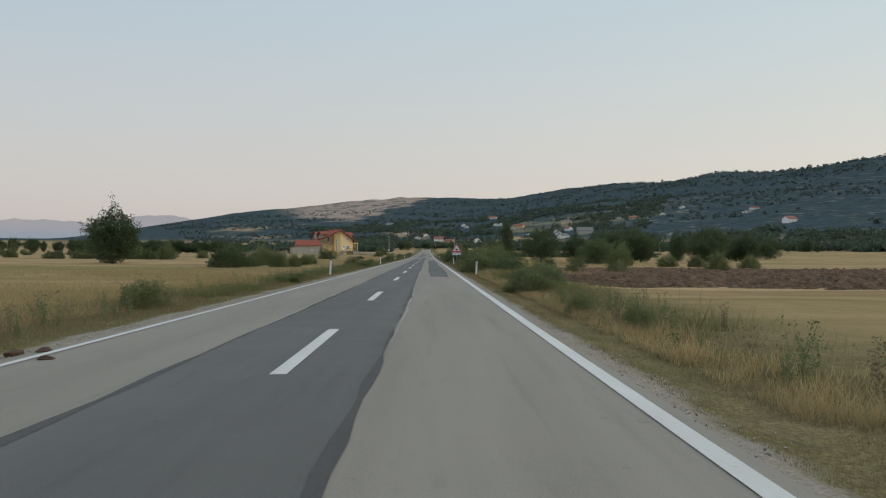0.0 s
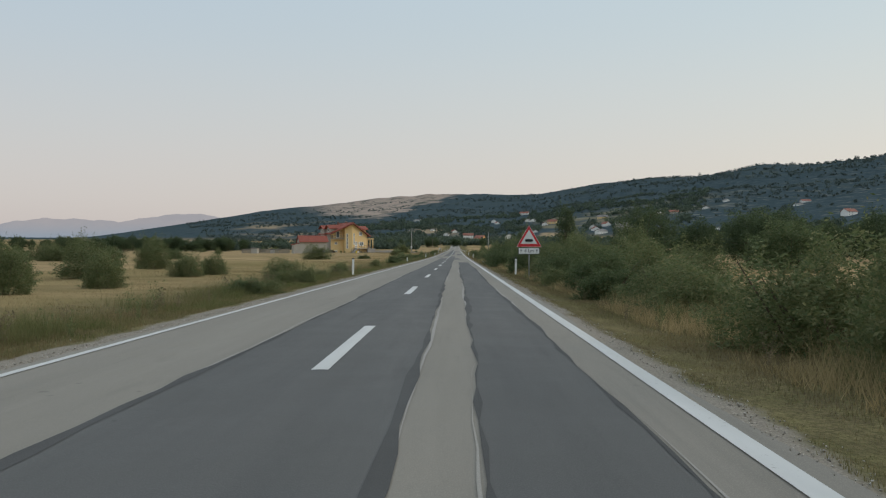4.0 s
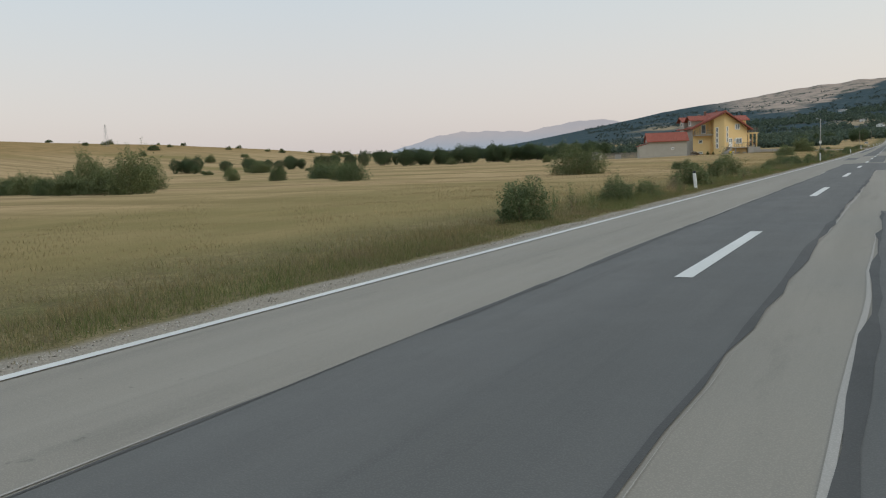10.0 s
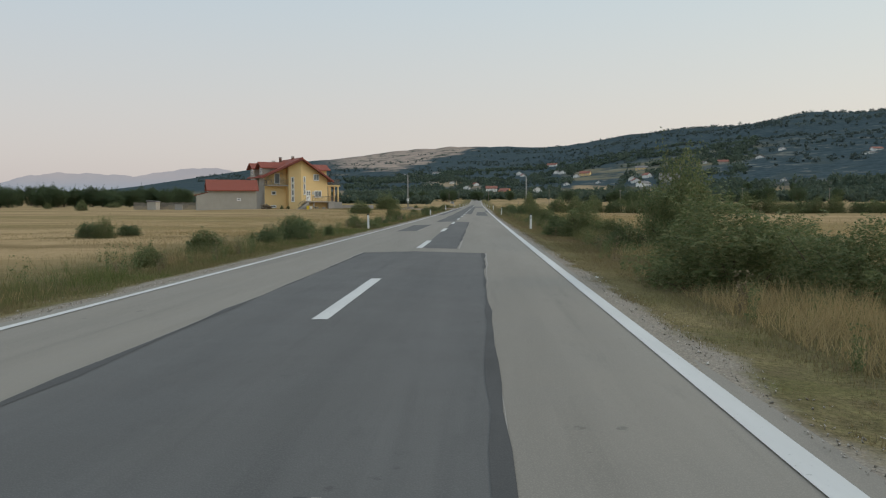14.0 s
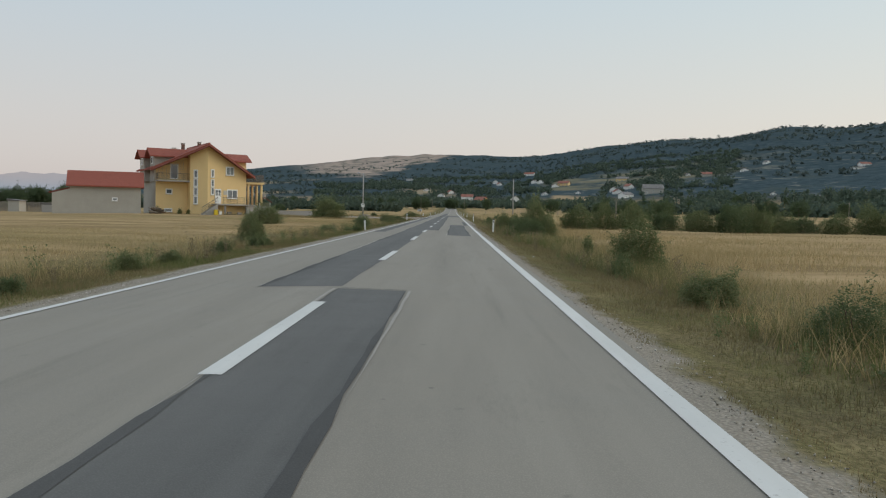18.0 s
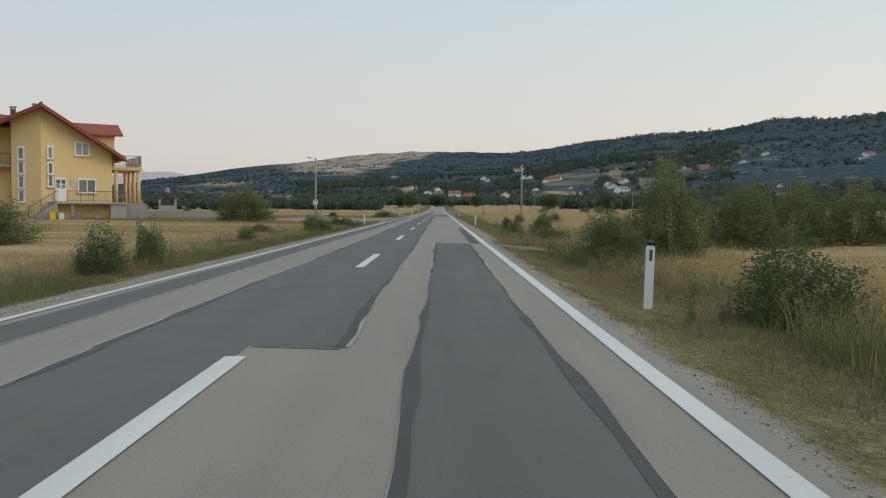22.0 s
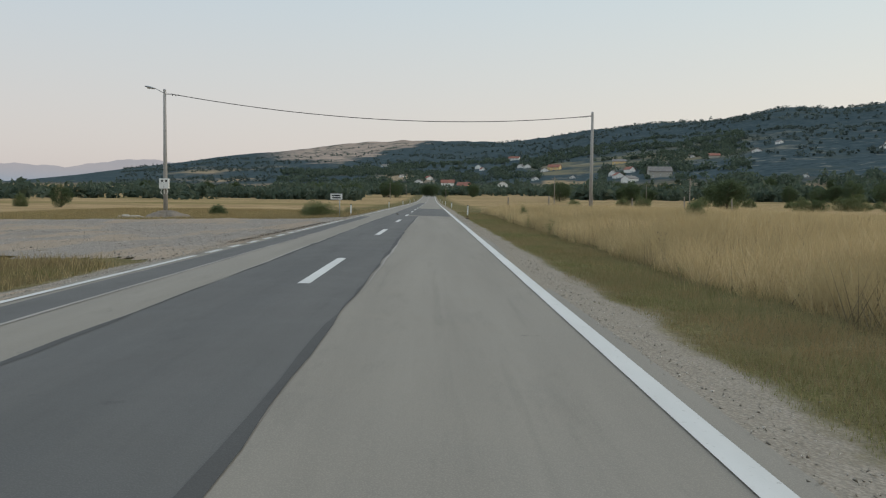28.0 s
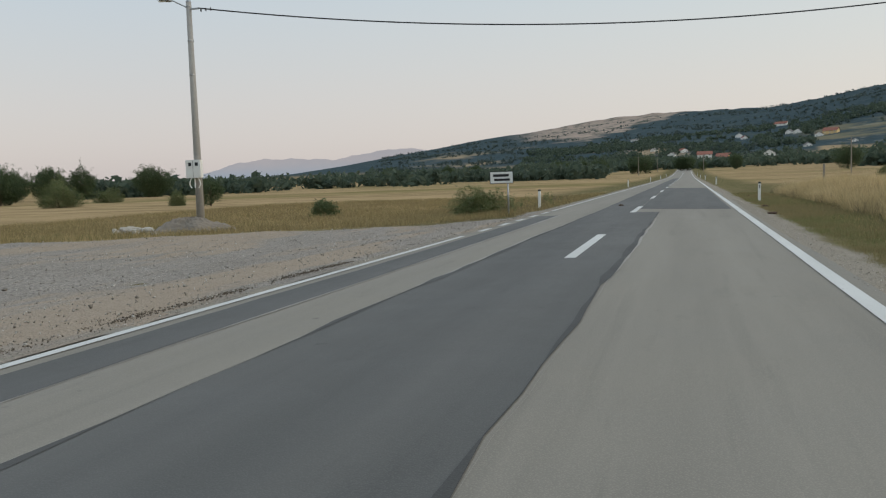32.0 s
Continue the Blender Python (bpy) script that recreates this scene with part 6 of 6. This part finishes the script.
    st = part("stairs", slab([(-1.6, -1.6), (-0.2, -2.5), (-0.1, -2.4), (-1.4, -1.4)], -0.3, -0.05), M_CONCRETE, t, "concrete steps up to the door")
    for k in range(8):
        x0 = -1.3 + 0.29 * k
        part("step", box(x0, x0 + 0.34, -1.75 + 0.05 * k, -0.55 + 0.05 * k, -0.5, 0.05 + 0.20 * k), M_CONCRETE, st)
    railing(t, [(-1.2, -1.75, 0.1), (1.1, -1.35, 1.58)])
    # terrace on columns along the road side
    part("terrace_slab", box(6.05, 8.7, 1.6, 8.6, 4.55, 4.85, 0.02), M_YELLOW, t, "yellow terrace slab")
    part("terrace_base", box(6.05, 9.0, 1.4, 9.0, -0.6, 1.5), M_CONCRETE, t, "grey concrete terrace base")
    for x, y in ((8.4, 2.0), (8.4, 4.2), (8.4, 6.3), (8.4, 8.3), (6.4, 1.9)):
        part("column", rod((x, y, 1.5), (x, y, 4.55), 0.17, sides=16), M_YELLOW, t, "round yellow column", True)
    railing(t, [(6.1, 1.7, 4.85), (8.6, 1.7, 4.85), (8.6, 8.5, 4.85), (6.1, 8.5, 4.85)], 1.05)
    # yard wall running on from the terrace
    part("yard_wall", box(9.0, 9.25, 2.0, 24.0, -0.6, 0.95), M_CONCRETE, t, "low concrete yard wall")
    return t


yellow_house()


def outbuilding():
    t = thing("outbuilding", -48.4, 208.2, 0.70, 22, "long grey rendered outbuilding with a red tiled roof", "outbuilding")
    W, D, H = 4.75, 5.4, 3.75
    part("wall", box(-W, W, 0, D, -0.5, H), M_BARE, t, "unpainted grey rendered wall")
    for sgn in (-1, 1):
        bm = prism([(0, 0)] * 0 or [(-0.55, H - 0.1), (D / 2, H + 2.1), (D / 2, H + 2.3), (-0.55, H + 0.1)], 2 * W + 0.9)
        # the profile runs along y, so it is laid across
        bmesh.ops.transform(bm, matrix=Matrix.Translation((-W - 0.45, 0, 0)) @ Matrix(((0, 1, 0, 0), (1, 0, 0, 0), (0, 0, 1, 0), (0, 0, 0, 1))), verts=bm.verts)
        if sgn < 0:
            bmesh.ops.transform(bm, matrix=Matrix(((1, 0, 0, 0), (0, -1, 0, D), (0, 0, 1, 0), (0, 0, 0, 1))), verts=bm.verts)
        bmesh.ops.recalc_face_normals(bm, faces=bm.faces)
        part("roof", bm, M_TILES, t, "red tiled roof slope")
    for sx in (-W, W):
        gb = prism([(0, H), (D, H), (D / 2, H + 2.1)], 0.2)
        bmesh.ops.transform(gb, matrix=Matrix.Translation((sx - 0.1, 0, 0)) @ Matrix(((0, 1, 0, 0), (1, 0, 0, 0), (0, 0, 1, 0), (0, 0, 0, 1))), verts=gb.verts)
        bmesh.ops.recalc_face_normals(gb, faces=gb.faces)
        part("gable", gb, M_BARE, t)
    window(t, 1.2, -0.01, 1.75, 0.6, 0.35, 0, label="small white-framed window")
    part("lean_to", prism([(-W - 2.3, -0.4), (-W, -0.4), (-W, 3.3), (-W - 2.3, 2.7)], 4.0), M_BARE, t, "lower lean-to at the end")
    part("lean_to_roof", prism([(-W - 2.7, 2.66), (-W, 3.36), (-W, 3.52), (-W - 2.7, 2.82)], 4.4), M_TILES, t)


outbuilding()


def wood_pile():
    """Split logs and boards thrown between the outbuilding and the house."""
    x, y = -42.6, 212.6
    t = thing("wood_pile", x, y, float(land(x, y)), 30, "untidy pile of logs and boards beside the house", "wood pile")
    rnd = random.Random(6)
    for k in range(22):
        a, z = rnd.uniform(-50, 50), 0.12 + 0.11 * (k // 3) + rnd.uniform(0, 0.06)
        c = Vector((rnd.uniform(-0.8, 0.8) * (1 - k / 40), rnd.uniform(-0.4, 0.4), z))
        d = Vector((math.cos(radians(a)), math.sin(radians(a)), rnd.uniform(-0.15, 0.15))) * rnd.uniform(0.5, 0.95)
        part("log", rod(c - d, c + d, rnd.uniform(0.06, 0.11), sides=8), M_BARK if k % 3 else M_WOOD, t)


wood_pile()


def garden_oven():
    x, y = -31.0, 236.0
    t = thing("garden_oven", x, y, float(land(x, y)) + 0.6, 15, "brick garden barbecue house with open front and chimney", "barbecue")
    t.matrix_basis = t.matrix_basis @ Matrix.Diagonal((0.66, 0.66, 0.66, 1))
    homestead(t, 0.75)
    part("base", box(-1.5, 1.5, 0, 1.4, -0.9, 1.2, 0.02), M_BARE, t)
    part("side_wall", box(-1.5, -1.2, 0, 1.4, 1.2, 2.3), M_BARE, t)
    part("side_wall", box(1.2, 1.5, 0, 1.4, 1.2, 2.3), M_BARE, t)
    part("rear_wall", box(-1.2, 1.2, 1.2, 1.4, 1.2, 2.3), M_RAIL, t, "dark rear wall")
    for s in (-1, 1):
        part("roof", prism([(0, 3.5), (s * 1.9, 2.2), (s * 1.9, 2.38), (0, 3.7)], 1.8), M_TILES, t)
    part("chimney", box(-0.35, 0.35, 0.4, 1.0, 3.2, 4.5, 0.02), M_BARE, t)


garden_oven()


def parked_car():
    x, y = -41.5, 252.0
    t = thing("car", x, y, float(land(-27.8, 229.5)) + 0.85, 205, "silver parked hatchback beside the terrace", "car")
    homestead(t, 0.92)
    s = Shade("silver_paint", 0.25, 0.5)
    s.base((0.55, 0.56, 0.58))
    body = prism([(-2.0, 0.28), (2.0, 0.28), (2.05, 0.65), (1.95, 0.85), (1.0, 0.95), (-1.85, 0.95), (-2.05, 0.75)], 1.66)
    bmesh.ops.translate(body, verts=body.verts, vec=(0, -0.83, 0))
    b = part("body", body, s.m, t)
    cab = prism([(-1.8, 0.95), (1.0, 0.95), (0.35, 1.46), (-1.4, 1.48)], 1.44)
    bmesh.ops.translate(cab, verts=cab.verts, vec=(0, -0.72, 0))
    part("cabin", cab, s.m, t)
    for sy in (-0.73, 0.715):
        gl = prism([(-1.55, 1.0), (0.75, 1.0), (0.25, 1.40), (-1.3, 1.42)], 0.015)
        bmesh.ops.translate(gl, verts=gl.verts, vec=(0, sy, 0))
        part("side_glass", gl, M_GLASS, t)
    for wx in (-1.25, 1.25):
        for wy in (-0.74, 0.74):
            w = part("wheel", rod((wx, wy - 0.1, 0.31), (wx, wy + 0.1, 0.31), 0.31, sides=20), M_BLACK, t)
            part("rim", rod((wx, wy - 0.115, 0.31), (wx, wy + 0.115, 0.31), 0.19, sides=14), M_ZINC, w)
    part("headlight", box(1.96, 2.04, -0.75, -0.4, 0.66, 0.8), M_SIGNWHITE, t)
    part("headlight", box(1.96, 2.04, 0.4, 0.75, 0.66, 0.8), M_SIGNWHITE, t)
    x, y = -27.8, 229.5
    yb = thing("yard_slab", x, y, float(land(x, y)), 27, "raised concrete yard beside the house", "yard")
    homestead(t=yb)
    part("paving", box(-5.0, 4.5, -6.5, 32.0, -0.5, 0.84, 0.02), M_CONCRETE, yb)


parked_car()


def yard_clutter():
    """Bins, crates and plants under the porch."""
    hx, hy, turn = HOUSE
    m = pose(hx, hy, 0.57, 0, 0, turn) @ Matrix.Diagonal((GROWN, GROWN, 1, 1))
    for name, x, y, w, h, mat_, lab in (("yellow_bin", 0.6, -2.0, 0.5, 0.75, M_SIGNYEL, "yellow plastic bin under the porch"), ("crate", 2.8, -0.9, 0.6, 0.45, M_WOOD, "wooden crate under the porch"), ("planter", 4.4, -0.5, 0.6, 0.4, M_CONCRETE, "concrete planter under the porch"), ("white_tub", 1.3, -1.7, 0.45, 0.6, M_WHITE, "white plastic tub under the porch")):
        p = m @ Vector((x, y, 0))
        t = thing(name, p.x, p.y, float(land(p.x, p.y)), turn, lab, name.replace("_", " "))
        part("body", box(-w / 2, w / 2, -w / 2, w / 2, -0.05, h, 0.03), mat_, t)
        part("rim", box(-w / 2 - 0.03, w / 2 + 0.03, -w / 2 - 0.03, w / 2 + 0.03, h, h + 0.05, 0.01), mat_, t)
    for x, y, w, h in ((-6.4, 2.0, 0.8, 1.1), (-2.6, 0.3, 0.7, 0.9), (-3.6, 1.0, 0.8, 0.8)):
        p = m @ Vector((x, y, 0))
        shrub_at(p.x, p.y, w, h)


M_SIGNYEL = plain_paint("yellow_plastic", (0.70, 0.52, 0.04), 0.5)
yard_clutter()


def shed(x, y, w, h, mat_, label):
    t = thing("shed", x, y, float(land(x, y)), plant_rnd.uniform(-20, 20), label, "shed")
    homestead(t, -0.05)
    part("wall", box(-w / 2, w / 2, -w / 3, w / 3, -0.3, h), mat_, t)
    part("roof", prism([(-w / 2 - 0.2, h), (w / 2 + 0.2, h), (w / 2 + 0.2, h + 0.15), (-w / 2 - 0.2, h + 0.35)], w * 0.75), M_GREYTILES, t).location = (0, -w * 0.375, 0)


shed(-69, 226, 2.2, 1.6, M_BARE, "small grey shed beside the outbuilding")
shed(-62, 222, 1.5, 1.1, M_CONCRETE, "small grey tank shed beside the outbuilding")
# plank fence behind the outbuilding
fence = thing("plank_fence", -66, 228, float(land(-66, 228)), 4, "grey plank fence behind the outbuilding", "fence")
homestead(fence, -0.05)
plank = box(-0.09, 0.09, -0.015, 0.015, -0.2, 1.5, 0.008)
plank_me = bpy.data.meshes.new("plank")
plank.to_mesh(plank_me)
plank.free()
plank_me.materials.append(M_WOOD)
for k in range(70):
    piece("plank", plank_me, fence, pose(-8 + 0.24 * k, 0, 0.05 * math.sin(k)))

# ---------------------------------------------------------------- village on the slope
HOMES = []


def village_house(x, y, wide, high, turn, wall, roof):
    HOMES.append((x, y))
    wide, high = wide * 0.88, high * 0.9
    z = min(float(land(x + a, y + b)) for a in (-4, 4) for b in (-4, 4))
    kinds = {"ochre": "ochre rendered", "yellow": "yellow rendered", "white": "white rendered", "grey": "grey unrendered"}
    t = thing("village_house", x, y, z, turn, f"{kinds[wall]} village house with a {roof} tiled roof", "house", "village houses")
    mw = {"ochre": M_OCHRE, "yellow": M_YELLOW, "white": M_WHITEWALL, "grey": M_BARE}[wall]
    mr = M_DULLTILES if roof == "red" else M_GREYTILES
    d = max(6.0, min(9.0, wide * 0.8))
    e = high * 0.58
    part("wall", prism([(-wide / 2, -3), (wide / 2, -3), (wide / 2, e), (0, high), (-wide / 2, e)] if wide < 11 else [(-wide / 2, -3), (wide / 2, -3), (wide / 2, e), (-wide / 2, e)], d), mw, t)
    if wide < 11:
        for s in (-1, 1):
            bm = prism([(0, high + 0.02), (s * (wide / 2 + 0.5), e - 0.3), (s * (wide / 2 + 0.5), e - 0.05), (0, high + 0.3)], d + 1.0)
            bmesh.ops.translate(bm, verts=bm.verts, vec=(0, -0.5, 0))
            part("roof", bm, mr, t)
    else:
        for s in (-1, 1):
            bm = bmesh.new()
            y0 = -0.6 if s < 0 else d + 0.6
            q = [Vector((-wide / 2 - 0.5, y0, e - 0.1)), Vector((wide / 2 + 0.5, y0, e - 0.1)), Vector((wide / 2 + 0.5, d / 2, high)), Vector((-wide / 2 - 0.5, d / 2, high))]
            vs = [bm.verts.new(v) for v in q] + [bm.verts.new(v + Vector((0, 0, 0.25))) for v in q]
            for f in ((0, 1, 2, 3), (4, 7, 6, 5), (0, 4, 5, 1), (1, 5, 6, 2), (2, 6, 7, 3), (3, 7, 4, 0)):
                bm.faces.new([vs[k] for k in f])
            bmesh.ops.recalc_face_normals(bm, faces=bm.faces)
            part("roof", bm, mr, t)
        for sx in (-1, 1):
            gb = prism([(0, e), (d, e), (d / 2, high)], 0.25)
            bmesh.ops.transform(gb, matrix=Matrix.Translation((sx * (wide / 2 - 0.13) - 0.12, 0, 0)) @ Matrix(((0, 1, 0, 0), (1, 0, 0, 0), (0, 0, 1, 0), (0, 0, 0, 1))), verts=gb.verts)
            bmesh.ops.recalc_face_normals(gb, faces=gb.faces)
            part("gable", gb, mw, t)
    n = 2 if wide < 9 else 3
    for lv in range(2 if e > 4.4 else 1):
        for k in range(n):
            wx = (k - (n - 1) / 2) * wide / n
            window(t, wx, -0.01, 0.9 + 2.6 * lv, 1.0, 1.1, 0, 1, False)
    part("chimney", box(wide * 0.15, wide * 0.15 + 0.5, d / 2, d / 2 + 0.5, e, high + 0.9), M_BARE, t)


M_OCHRE = plain_paint("orange_render", (0.58, 0.33, 0.14), 0.9, wear=0.06, size=1.2)
village_house(30, 989, 13.3, 8.8, -27, 'ochre', 'red')
village_house(18, 1075, 15.9, 8.5, -1, 'white', 'red')
village_house(71, 1011, 11.4, 8.0, -1, 'white', 'grey')
village_house(155, 1244, 17.6, 9.5, -27, 'yellow', 'red')
village_house(143, 1238, 10.2, 6.5, -14, 'white', 'red')
village_house(136, 1365, 11.4, 7.3, -14, 'white', 'grey')
village_house(127, 1384, 9.9, 7.4, -40, 'white', 'grey')
village_house(137, 1577, 21.0, 8.6, -27, 'white', 'red')
village_house(71, 1449, 10.4, 7.8, -1, 'white', 'grey')
village_house(76, 1404, 7.5, 5.8, 25, 'white', 'red')
village_house(-1, 1220, 9.9, 5.7, 38, 'white', 'red')
village_house(-15, 1154, 9.3, 5.3, -14, 'white', 'grey')
village_house(216, 972, 24.6, 12.0, -1, 'grey', 'grey')
village_house(187, 957, 16.4, 7.1, 38, 'white', 'grey')
village_house(188, 1018, 10.5, 7.0, 12, 'white', 'red')
village_house(188, 1053, 8.5, 7.3, -27, 'white', 'grey')
village_house(213, 1068, 11.2, 7.5, 38, 'white', 'red')
village_house(228, 1197, 18.5, 7.1, -14, 'yellow', 'grey')
village_house(152, 1081, 6.2, 4.4, -1, 'white', 'grey')
village_house(116, 1110, 7.7, 5.1, 12, 'white', 'grey')
village_house(322, 1135, 15.1, 6.9, -14, 'grey', 'red')
village_house(363, 1115, 10.9, 5.5, -14, 'white', 'red')
village_house(313, 1181, 7.2, 4.3, 25, 'white', 'grey')
village_house(-40, 1286, 7.5, 4.5, -40, 'white', 'grey')
village_house(-81, 1605, 13.6, 4.9, -27, 'white', 'grey')
village_house(459, 1017, 14.3, 4.0, 25, 'white', 'grey')
village_house(292, 839, 6.0, 4.0, -27, 'white', 'grey')
village_house(427, 809, 17.1, 8.9, 25, 'white', 'red')
village_house(480, 1049, 13.6, 5.9, -1, 'white', 'red')
village_house(409, 1159, 9.0, 5.4, 25, 'white', 'grey')


def field_tower(x, y, high):
    """A lattice mast on the bare hill."""
    t = thing("lattice_mast", x, y, float(land(x, y)), 0, "distant grey lattice power mast on the bare hill", "power mast", "distant masts")
    for sx, sy in ((-1, -1), (1, -1), (1, 1), (-1, 1)):
        part("leg", rod((sx * 1.6, sy * 1.6, -1), (sx * 0.2, sy * 0.2, high), 0.12, sides=5), M_ZINC, t)
    for k in range(3):
        part("arm", rod((-3 + 0.6 * k, 0, high * (0.7 + 0.12 * k)), (3 - 0.6 * k, 0, high * (0.7 + 0.12 * k)), 0.1, sides=5), M_ZINC, t)


field_tower(-700, 420, 22)
field_tower(-640, 520, 20)

def woods(name, n, pick, size, label, seed, material=None):
    """Far woods and scrub: clumps of leaves, one sheet of stuff."""
    rng = np.random.default_rng(seed)
    cs, rs = [], []
    while len(cs) < n:
        x, y = pick(rng)
        s = size * rng.uniform(0.6, 1.5)
        z = float(land(x, y))
        for k in range(3):
            cs.append((x + rng.normal() * s * 0.5, y + rng.normal() * s * 0.5, z + s * rng.uniform(0.3, 0.9)))
            rs.append(s * rng.uniform(0.45, 0.8))
    v, f = leaf_cloud(rng, cs, rs, 9, size * 0.42)
    ob = new(name, mesh_of(name, v, f, material or M_FAR))
    return tagged(ob, label, "woods", kind="stuff")


def polar(rng, a0, a1, r0, r1):
    a, r = math.radians(rng.uniform(a0, a1)), rng.uniform(r0, r1)
    return r * math.sin(a), 150 + r * math.cos(a)


def thinned(a0, a1, r0, r1, scale, least):
    def pick(rng):
        while True:
            x, y = polar(rng, a0, a1, r0, r1)
            clear = all(abs(x - hx * y / hy) > 9 or y > hy + 5 or y < hy - 150 for hx, hy in HOMES)
            clear = clear and not (0.13 < x / (y - 150) < 0.195 and 960 < y < 1350)
            if -0.2 < x / (y - 150) < 0.0 and y > 2000 and rng.uniform() < 0.75:
                continue
            if clear and float(wave(x, y, scale, 0.7)) > least:
                return x, y
    return pick


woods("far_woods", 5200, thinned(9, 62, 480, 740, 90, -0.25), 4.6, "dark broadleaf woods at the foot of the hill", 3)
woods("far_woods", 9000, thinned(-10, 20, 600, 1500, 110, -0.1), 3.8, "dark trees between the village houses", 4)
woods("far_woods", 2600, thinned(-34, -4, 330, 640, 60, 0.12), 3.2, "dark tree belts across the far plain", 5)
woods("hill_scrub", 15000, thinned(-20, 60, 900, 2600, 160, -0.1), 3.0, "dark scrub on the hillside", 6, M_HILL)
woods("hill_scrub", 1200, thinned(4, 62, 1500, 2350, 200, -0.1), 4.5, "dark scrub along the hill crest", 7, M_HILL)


# the models have lent their meshes to the copies and go
for model in SHRUBS + BIGS + OAKS + POPLARS + [POST_L, POST_R]:
    for ob in (*model.children_recursive, model):
        bpy.data.objects.remove(ob)
